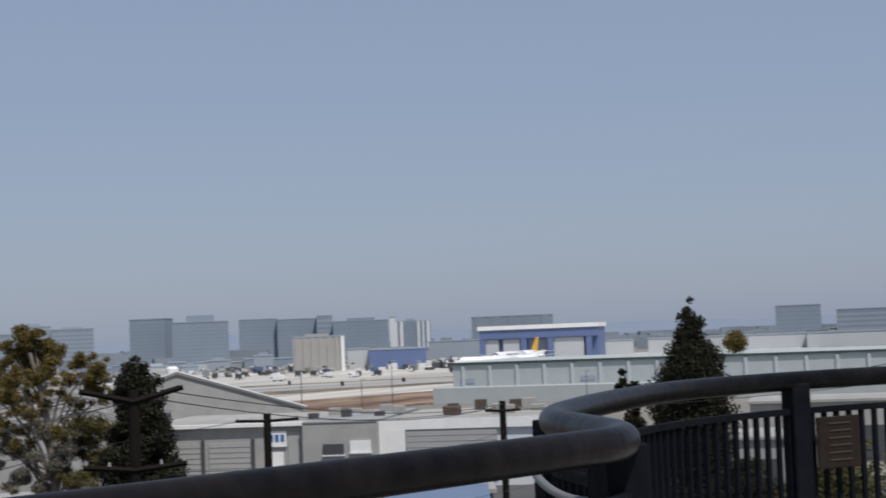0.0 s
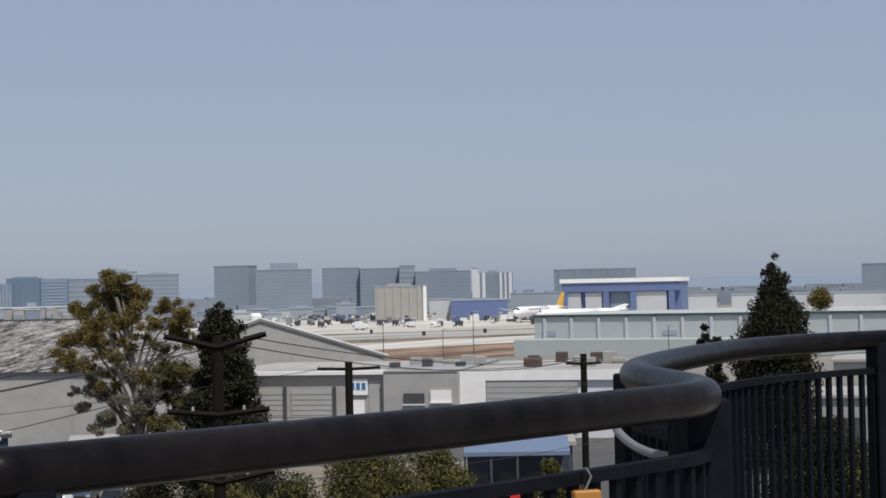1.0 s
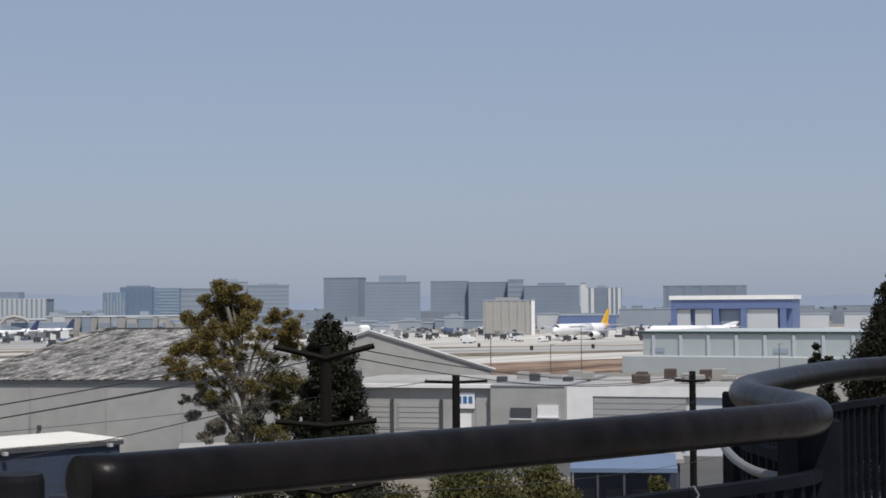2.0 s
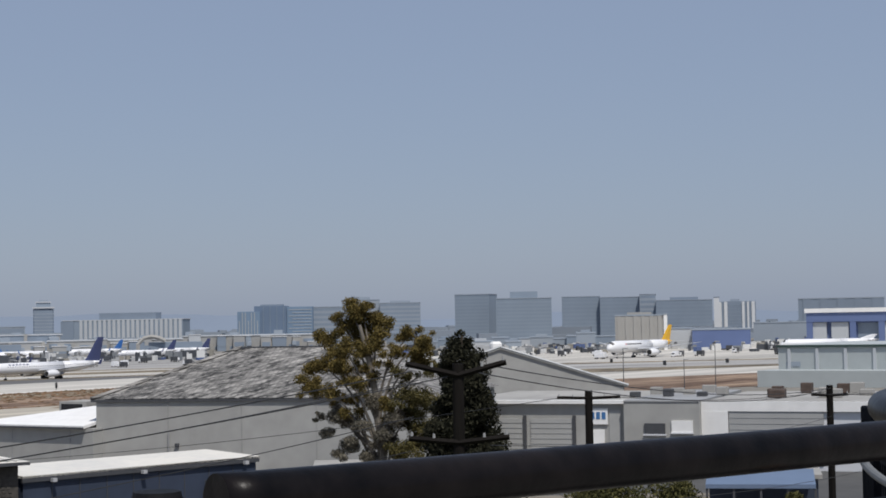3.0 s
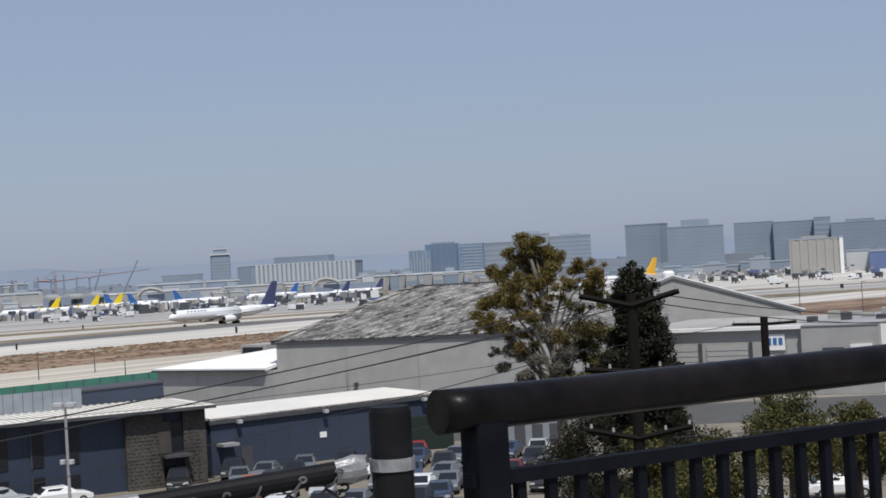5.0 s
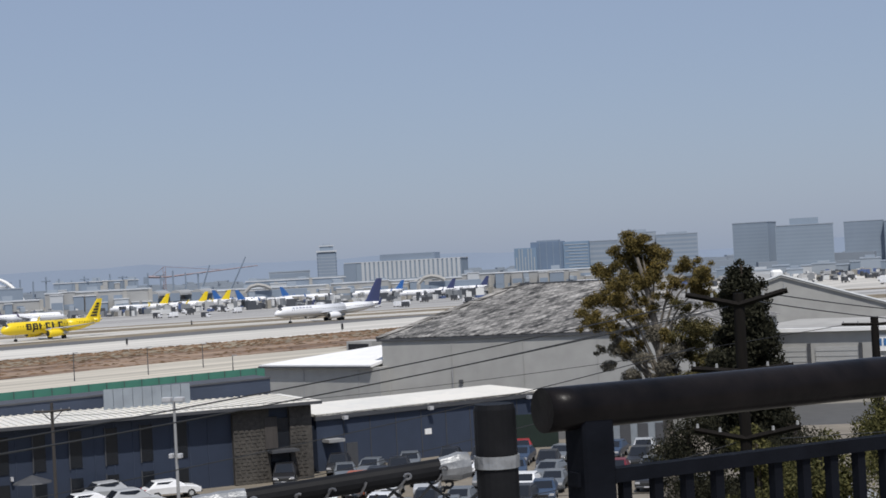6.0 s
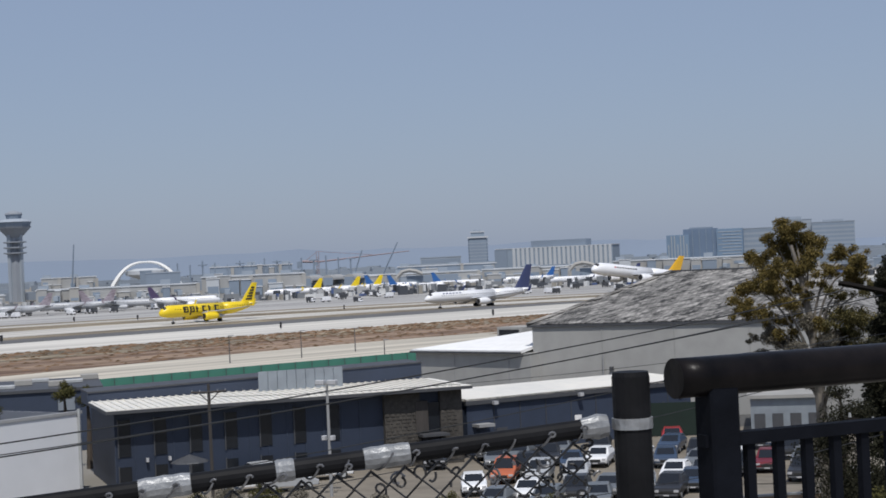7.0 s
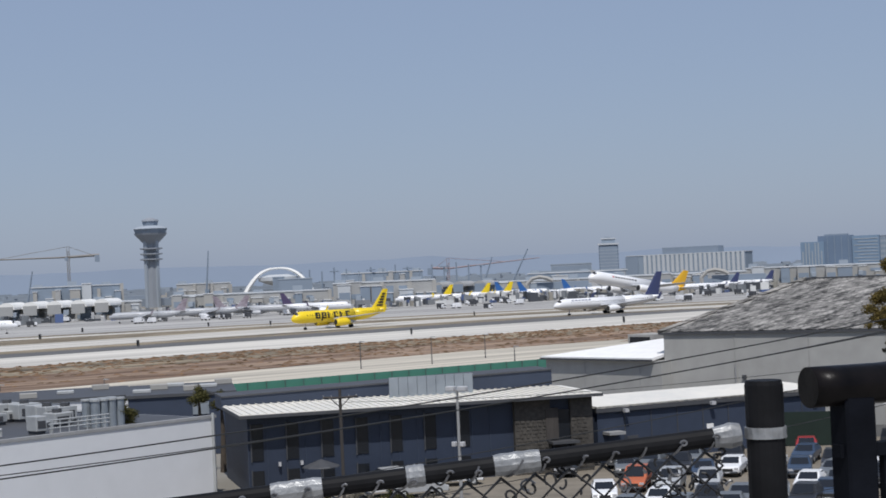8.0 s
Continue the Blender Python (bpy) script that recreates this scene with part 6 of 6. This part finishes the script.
for i, (az, d, el, shape) in enumerate(((5.6, 66, -5.2, ((0.4, 1.0), (1.2, 1.7), (2.2, 2.1))), (3.4, 70, -5.5, ((0.4, 0.9), (1.2, 1.5), (2.2, 1.9))), (8.2, 60, -6.6, ((0.4, 0.9), (1.4, 1.5), (2.8, 2.0))),
                                         (-0.9, 84, -6.2, ((0.3, 0.8), (1.2, 1.2), (2.4, 1.4))), (-13.5, 60, -4.2, ((0.4, 0.9), (1.4, 1.6), (2.6, 2.2), (4, 2.4))), (-17, 60, -2.4, ((0.4, 0.9), (1.4, 1.6), (2.6, 2.2), (4, 2.4), (6, 2.4))),
                                         (10.3, 70, -6.3, ((0.5, 1.0), (1.6, 1.5), (3.0, 1.6))), (12.6, 86, -4.9, ((0.5, 0.9), (1.6, 1.6), (3.0, 2.1), (5, 2.4))), (9.0, 82, -5.5, ((0.5, 0.9), (1.6, 1.5), (3.0, 1.9), (5, 2.1))), (-9.9, 74, -4.5, ((0.5, 1.0), (1.5, 1.6), (2.8, 1.8))), (-12.2, 70, -4.9, ((0.5, 0.9), (1.4, 1.5), (2.6, 1.7))))):
    conifer("broadleaf_tree", az, d, top_z(el, d), shape, 20000, 0.1, 30 + i, "yellow-green leafy tree below the railing", "shrub" if i < 7 else "conifer", spread=0.75)
for az, d, el in ((38.95, 150, -3.55), (38.2, 150, -3.75), (41.5, 133, -4.0)):
    conifer("roof_shrub", az, d, top_z(el, d), ((0.2, 0.5), (0.7, 0.95), (1.3, 1.0)), 2600, 0.12, int(d + az), "small green tree top behind the roofs", "shrub", spread=0.8)


for az, d, el, leaf in ((33.6, 110, -7.4, "euca_dry"), (32.4, 109, -7.55, "shrub"), (31.2, 108, -7.75, "euca_dry"), (34.8, 110, -7.6, "shrub"), (28.4, 106, -8.0, "euca_dry"), (26.0, 104, -8.1, "shrub"), (42.4, 98, -7.3, "shrub"), (22.2, 103, -8.3, "shrub")):
    conifer("bush", az, d, top_z(el, d), ((0.2, 0.5), (0.7, 0.9), (1.3, 1.0)), 5000, 0.08, int(az * 10), "dry brown-green bush at the edge of the parking lot", leaf, spread=0.8)


def scrub_patches():
    me = leaf_cloud([(*pt(az, d, ground_z(d) + 0.1), r) for az, d, r in [(random.Random(k).uniform(-20, 60), random.Random(k + 99).uniform(16, 50), random.Random(k + 7).uniform(0.3, 0.8)) for k in range(160)]], 9000, 0.12, 77, 0.5)
    me.materials.append(M["shrub"])
    tagged(new("weeds", me), "sparse dry weeds on the hillside", "weeds", "", "stuff")


scrub_patches()


# ---- cars ----
def car(label, paint, tall=0.0):
    t = thing("car", Matrix(), label, "car", "parked cars")
    side = ((-2.2, 0.45), (-2.25, 0.85), (-1.9, 0.98 + tall * 0.5), (-1.35, 1.42 + tall), (0.3, 1.45 + tall), (1.05, 1.0 + tall * 0.2), (2.0, 0.85), (2.25, 0.6), (2.2, 0.35))
    bm = bmesh.new()
    rows = []
    for y, s_ in ((-0.9, 1.0), (-0.82, 1.02), (0.82, 1.02), (0.9, 1.0)):
        rows.append([(x, y * (0.8 if z > 1.1 else 1), z * (0.985 if abs(y) > 0.85 else 1)) for x, z in side])
    ring_tube(bm, rows)
    bmesh.ops.recalc_face_normals(bm, faces=bm.faces)
    bmesh.ops.bevel(bm, geom=[e for e in bm.edges if e.calc_face_angle(0) > 0.5], offset=0.07, segments=2, profile=0.6, affect="EDGES")
    body = part("body", bm, paint, t)
    part("grille", boxbm(2.2, 2.28, -0.42, 0.42, 0.5, 0.7, bevel=0.02), M["tyre"], body)
    part("bumper", boxbm(2.16, 2.31, -0.8, 0.8, 0.33, 0.47, bevel=0.03), M["trim"], body)
    part("number_plate", boxbm(2.3, 2.325, -0.2, 0.2, 0.36, 0.45), M["insul"], body)
    for sgn in (1, -1):
        bm = bmesh.new()
        zt = 1.36 + tall
        bm.faces.new([bm.verts.new(p) for p in ((-1.55, sgn * 0.9, 0.98 + tall * 0.4), (0.75, sgn * 0.9, 0.98), (0.2, sgn * 0.745, zt), (-1.2, sgn * 0.745, zt))])
        g = bmesh.ops.extrude_face_region(bm, geom=list(bm.faces))
        bmesh.ops.translate(bm, vec=(0, -sgn * 0.06, 0), verts=[v for v in g["geom"] if isinstance(v, bmesh.types.BMVert)])
        bmesh.ops.recalc_face_normals(bm, faces=bm.faces)
        part("side_window", bm, M["navy_dark"], body)
        part("headlight", boxbm(2.05, 2.24, sgn * 0.68 - 0.16, sgn * 0.68 + 0.16, 0.6, 0.75), M["insul"], body)
        part("tail_light", boxbm(-2.27, -2.1, sgn * 0.7 - 0.12, sgn * 0.7 + 0.12, 0.7, 0.9), M["p_red"], body)
    for x0, z0, x1, z1, nm in ((1.08, 1.0 + tall * 0.2, 0.36, 1.42 + tall, "windscreen"), (-1.88, 1.02 + tall * 0.5, -1.42, 1.4 + tall, "rear_window")):
        o = 0.025 if x0 > 0 else -0.025
        bm = bmesh.new()
        q = [bm.verts.new(p) for p in ((x0 + o, -0.7, z0), (x0 + o, 0.7, z0), (x1 + o, 0.62, z1), (x1 + o, -0.62, z1))]
        r = [bm.verts.new((v.co.x - 2 * o, v.co.y, v.co.z - 0.03)) for v in q]
        bm.faces.new(q), bm.faces.new(r[::-1])
        for i in range(4):
            bm.faces.new((q[i], r[i], r[(i + 1) % 4], q[(i + 1) % 4]))
        bmesh.ops.recalc_face_normals(bm, faces=bm.faces)
        part(nm, bm, M["navy_dark"], body)
    for x, y in product((-1.35, 1.4), (-0.8, 0.8)):
        wh = part("wheel", pipe([(x, y - 0.11, 0.33), (x, y + 0.11, 0.33)], 0.33, 12), M["tyre"], t)
        part("rim", pipe([(x, y - 0.12, 0.33), (x, y + 0.12, 0.33)], 0.19, 8), M["hvac"], wh)
    return t


def paint(name, c):
    return mat(name, c, 0.28, 0.06, 2)


kinds = [car("white car parked in the crowded lot", paint("white_paint", (0.75, 0.75, 0.75))), car("dark blue car parked in the crowded lot", paint("blue_paint", (0.03, 0.05, 0.09))), car("black car parked in the crowded lot", paint("black_paint", (0.02, 0.02, 0.022)), 0.2),
         car("silver car parked in the crowded lot", paint("silver_paint", (0.4, 0.41, 0.42)), 0.2), car("red car parked in the crowded lot", paint("red_paint", (0.3, 0.03, 0.03))), car("orange-red van parked in the crowded lot", paint("orange_paint", (0.45, 0.12, 0.05)), 0.35),
         car("grey car parked in the crowded lot", paint("grey_paint", (0.13, 0.14, 0.15))), car("dark red car parked in the crowded lot", paint("dark_red_paint", (0.14, 0.012, 0.02)), 0.15)]
rnd = random.Random(2)
spots = ((25.18, 118.6, 0), (24.04, 124.4, 5), (23.28, 114.1, 0), (22.88, 123.6, 3), (21.76, 129.4, 1), (20.78, 131.7, 0), (21.65, 113.7, 2), (20.49, 114.9, 6), (18.53, 130.2, 1), (18.22, 121.4, 0), (18.28, 144.3, 4), (18.39, 113.4, 2), (15.07, 126.1, 7), (16.02, 124.4, 2), (16.08, 134.5, 0), (15.13, 140.5, 1), (14.23, 133.5, 2), (15.01, 160.0, 0), (26.46, 134.4, 2), (19.65, 138.7, 2), (19.5, 125.6, 6), (22.54, 133.8, 2), (23.5, 136.0, 6), (17.39, 133.5, 2), (17.24, 122.3, 6), (13.91, 120.9, 2), (30.34, 130.5, 0), (32.28, 130.8, 3))
spots += ((33.0, 126, 0), (31.6, 125, 3), (-8.8, 120, 0), (-10.0, 122, 3), (-11.3, 121, 0), (-12.6, 123, 6), (1.2, 92, 4), (0.2, 93, 4), (10.9, 112, 0), (12.2, 116, 0), (7.0, 108, 3), (-2.4, 118, 0), (4.0, 112, 0), (-9.4, 104, 0), (-11.9, 106, 0), (-10.6, 112, 4))
for row, (d, a0) in enumerate(((139, 24.6), (133.5, 24.4), (128, 24.0), (122.5, 24.4), (117, 24.6), (110.5, 24.4))):
    az = a0
    while az > (17.5 if d < 120 else 13.6):
        if min(math.hypot((az - q[0]) * 2.1, (d - q[1]) * 0.55) for q in spots) > 2.3 and rnd.random() > 0.12:
            spots += ((az, d, rnd.choice((2, 2, 6, 1, 2, 6, 3, 0))),)
        az -= 0.35
used = set()
for az, d, k in spots:
    p = pt(az, d + 1.5)
    m = Matrix.Translation((p.x, p.y, 0.05)) @ Matrix.Rotation(radians(az + (-98 if 13 < az < 29 else 12) + rnd.uniform(-9, 9)), 4, "Z")
    if k in used:
        copy_thing(kinds[k], m)
    else:
        kinds[k].matrix_basis = m
        used.add(k)


red_truck = service_truck("bright red truck in front of the shop", M["red_truck"])
p = pt(0.75, 117)
red_truck.matrix_basis = Matrix.Translation((p.x, p.y, 0.05)) @ Matrix.Rotation(radians(25), 4, "Z")

# low wall at the lot's edge and the dark screen at its far end
f, w = facing(21.0, 105, 9.5, 112)
wall = thing("low_wall", f, "low tan wall along the edge of the parking lot", "wall")
part("wall_body", boxbm(0, w, 0, 0.3, 0, 0.95), M["tan_wall"], wall)
part("coping", boxbm(-0.05, w + 0.05, -0.06, 0.36, 0.95, 1.07), M["beige"], wall)
f, w = facing(19.3, 152, 17.0, 152)
scr = thing("screen_fence", f, "dark green screen fence at the end of the lot", "fence")
part("screen", boxbm(0, w, 0, 0.06, 0.1, 3.1), M["green_dark"], scr)
for k in range(4):
    part("post", pipe([(w * k / 3, 0.1, 0), (w * k / 3, 0.1, 3.2)], 0.05, 6), M["trim"], scr)
for k in range(9):
    tent = thing("parking_stripe", Matrix.Translation(pt(19.5 + k * 1.25, 111.5 - 0.3 * k, 0.045)) @ Matrix.Rotation(radians(22), 4, "Z"), "worn white stall line on the paving", "line", "stall lines")
    part("line", boxbm(-0.06, 0.06, -2.4, 2.4, 0, 0.006), M["bright"], tent)

# ---- railing of the overlook ----
RZ = 16.912
RAIL = catmull([(-0.896, 2.61, RZ), (-0.55, 2.99, RZ), (-0.05, 3.55, RZ), (0.28, 3.93, RZ), (0.41, 4.12, RZ), (0.44, 4.35, RZ), (0.385, 4.72, RZ), (0.325, 5.08, RZ), (0.37, 5.55, RZ), (0.64, 6.45, RZ), (1.0, 7.2, RZ), (1.55, 7.75, RZ), (2.2, 8.1, RZ), (3.1, 8.4, RZ), (4.4, 8.6, RZ)], 8)
railing = thing("railing", Matrix(), "worn black steel overlook railing with thick round top rail", "railing")
part("top_rail", pipe(RAIL, 0.0445, 24), M["rail"], railing, "worn black round top rail", smooth=False)
for f_ in railing.children[0].data.polygons:
    f_.use_smooth = len(f_.vertices) == 4


def along(path, step, start=0.0):
    out, acc, nxt = [], 0.0, start
    for a, b in zip(path, path[1:]):
        l = (b - a).length
        while nxt <= acc + l:
            out.append((a.lerp(b, (nxt - acc) / l), (b - a).normalized()))
            nxt += step
        acc += l
    return out


def flat_bar(path, w, h):
    bm = bmesh.new()
    rings = []
    for i, p in enumerate(path):
        d = (path[min(i + 1, len(path) - 1)] - path[max(i - 1, 0)]).normalized()
        s_ = d.cross(Vector((0, 0, 1))).normalized()
        rings.append([p + s_ * x + Vector((0, 0, z)) for x, z in ((-w, -h), (w, -h), (w, h), (-w, h))])
    ring_tube(bm, rings)
    return bm


inner = [p for p in RAIL[1:]]
part("upper_bar", flat_bar([p - Vector((0, 0, 0.142)) for p in inner], 0.018, 0.014), M["post"], railing)
part("lower_bar", flat_bar([p - Vector((0, 0, 0.98)) for p in inner], 0.018, 0.014), M["post"], railing)
proto = None
for p, d in along(inner, 0.076, 0.12):
    m = Matrix.Translation((p.x, p.y, 0)) @ Matrix.Rotation(math.atan2(d.y, d.x), 4, "Z")
    if proto is None:
        proto = part("picket", boxbm(-0.0105, 0.0105, -0.0105, 0.0105, RZ - 0.98, RZ - 0.145), M["post"], railing, m=m)
    else:
        share("picket", proto, railing, m)
for x, y, s_ in ((-0.825, 2.69, 0.037), (0.425, 4.27, 0.06), (0.33, 5.5, 0.045), (1.62, 7.8, 0.05), (3.3, 8.43, 0.05)):
    a = 0.85 if y < 3 else 0.4
    part("post", boxbm(-s_, s_, -s_, s_, RZ - 1.08, RZ - 0.01, bevel=0.006), M["post"], railing, m=Matrix.Translation((x, y, 0)) @ Matrix.Rotation(a, 4, "Z"))
plq = thing("plaque", Matrix.Translation((1.79, 7.87, 16.62)) @ Matrix.Rotation(0.5, 4, "Z"), "small dark bronze plaque fixed on the pickets", "plaque")
part("plate", boxbm(-0.13, 0.13, -0.06, -0.045, -0.12, 0.12, bevel=0.004), M["plaque"], plq)
for k in range(6):
    part("text_bar", boxbm(-0.07 + 0.01 * (k % 2), 0.07, -0.064, -0.06, 0.085 - k * 0.034, 0.093 - k * 0.034), M["plaque_bar"], plq)
tag = thing("padlock_tag", Matrix.Translation((0.118, 3.672, 16.765)) @ Matrix.Rotation(0.3, 4, "Z"), "orange-yellow tag hung on the railing bar by a wire hook", "tag")
part("tag_plate", boxbm(-0.032, 0.032, -0.012, 0.012, -0.075, -0.017, bevel=0.004), M["yellow_tag"], tag)
part("hook", pipe([(-0.004, 0, -0.02), (0.012, 0, 0.012), (0.002, 0, 0.03), (0.004, 0.04, 0.024), (0.004, 0.06, 0.0)], 0.0025, 6), M["conduit"], tag)
con = thing("loose_conduit", Matrix(), "grey bent conduit inside the railing bend", "conduit")
part("tube", pipe(catmull([(0.23, 4.75, 16.84), (0.24, 4.6, 16.79), (0.3, 4.42, 16.755), (0.4, 4.3, 16.745)], 5), 0.012, 10), M["conduit"], con)

# chain-link fence beside the railing
fence = thing("chain_link_fence", Matrix(), "black chain-link fence with silver-taped top bar", "fence")
PX, PY = -0.968, 2.532
part("post", pipe([(PX, PY, 15.6), (PX, PY, 16.925)], 0.041, 20), M["fence"], fence, "thick black tubular post", smooth=False)
part("post_cap", pipe([(PX, PY, 16.925), (PX, PY, 16.935)], [0.0405, 0.038], 20), M["fence"], fence)
BR, BL = Vector((-1.02, 2.488, 16.822)), Vector((-1.832, 1.941, 16.747))
bd = (BL - BR)
part("top_bar", pipe([BR, BR + bd * 2.6], 0.0205, 14), M["fence"], fence)
part("clamp_band", pipe([(PX, PY, 16.812), (PX, PY, 16.836)], 0.0445, 20), M["tape"], fence, "galvanised clamp")
part("bar_cup", pipe([BR - bd * 0.01, BR + bd * 0.012, BR + bd * 0.03, BR + bd * 0.05], [0.024, 0.028, 0.024, 0.022], 12), M["tape"], fence)
for u, l in ((0.43, 0.1), (0.68, 0.04), (0.9, 0.11), (1.4, 0.12), (1.9, 0.05)):
    part("tape_wrap", pipe([BR + bd * (u + l * k / 6) for k in range(7)], [0.0225, 0.0245, 0.0235, 0.025, 0.0235, 0.0245, 0.0225], 12), M["tape"], fence, "crumpled silver tape")
bx = bd.normalized()
nrm = bx.cross(Vector((0, 0, 1))).normalized()
rnd = random.Random(6)
for k in range(66):
    x0 = 0.05 + k * 0.0366
    side = 1 if k % 2 else -1
    pts = []
    for i in range(18):
        s_ = side * (1 if i % 2 else -1)
        pts.append(BR + bx * (x0 + s_ * (0.0186 + rnd.uniform(-0.0015, 0.0015))) + Vector((0, 0, -0.027 - i * 0.034)) + nrm * (0.0035 * s_))
    part("mesh_wire", pipe(pts, 0.0034, 5), M["wire"], fence)
    if k % 2:
        continue
    # bent ends hooked under the bar
    c = BR + bx * (x0 + rnd.uniform(-0.012, 0.012))
    lean, first = rnd.uniform(0.006, 0.022), rnd.uniform(2.7, 3.5)
    part("tie_wire", pipe([c + nrm * 0.0235 * math.cos(a) + Vector((0, 0, 0.0235 * math.sin(a) - 0.002)) + bx * (lean * (a - 4)) for a in [first + j * 0.3 for j in range(11)]], 0.0026, 5), M["tie"], fence)
    if rnd.random() < 0.7:
        up = rnd.uniform(-0.012, 0.006)
        part("knuckle", pipe([c - nrm * 0.0255 - bx * lean + bx * (0.0065 * math.cos(a)) + Vector((0, 0, up + 0.005 * math.sin(a))) - nrm * 0.001 * a for a in [j * 0.8 for j in range(rnd.randint(4, 8))]], 0.0025, 5), M["tie"], fence)

for k in range(46):
    # stray bent ends of the mesh, thickest beside the post
    c = BR + bx * (0.02 + 0.5 * rnd.random() ** 1.8) + Vector((0, 0, -rnd.uniform(0.02, 0.17))) + nrm * rnd.uniform(-0.012, 0.012)
    a0, turn_, rr = rnd.uniform(0, 6.28), rnd.uniform(0.25, 0.6), rnd.uniform(0.008, 0.02)
    pts = [c + bx * (rr * math.cos(a0 + turn_ * j) + 0.003 * j * math.cos(a0)) + Vector((0, 0, rr * math.sin(a0 + turn_ * j) + 0.003 * j * math.sin(a0))) for j in range(8)]
    part("stray_wire", pipe(pts, 0.0028, 5), M["wire" if k % 3 else "tie"], fence)


# ---- what moves ----
def motions():
    run = ((0.0, -2.4, 1010, 0), (1.0, -0.4, 985, 0), (2.5, 3.1, 920, 0), (3.0, 4.4, 893, 0), (3.5, 5.8, 868, 0), (4.0, 7.4, 855, 0), (4.5, 9.3, 850, 0), (5.0, 11.0, 846, 0),
           (5.75, 13.8, 842, 0.5), (6.5, 16.9, 840, 3), (7.0, 19.2, 838, 6.5), (7.5, 21.4, 835, 8.5), (8.0, 23.7, 831, 9.5))
    rows = []
    for t, az, d, up in run:
        m = stand(az, d, 242 + 0.1 * az)
        m.translation.z += 0.04 * up ** 1.6 + 0.45 * min(up, 5.5)
        rows.append((t, m @ Matrix.Rotation(-radians(up), 4, "Y")))
    walk(freighter, rows)
    walk(navy_jet, [(t, stand(24.35 + 0.04 * t, 575, 243)) for t in (0.0, 2.0, 4.0, 6.0, 8.0)])


motions()
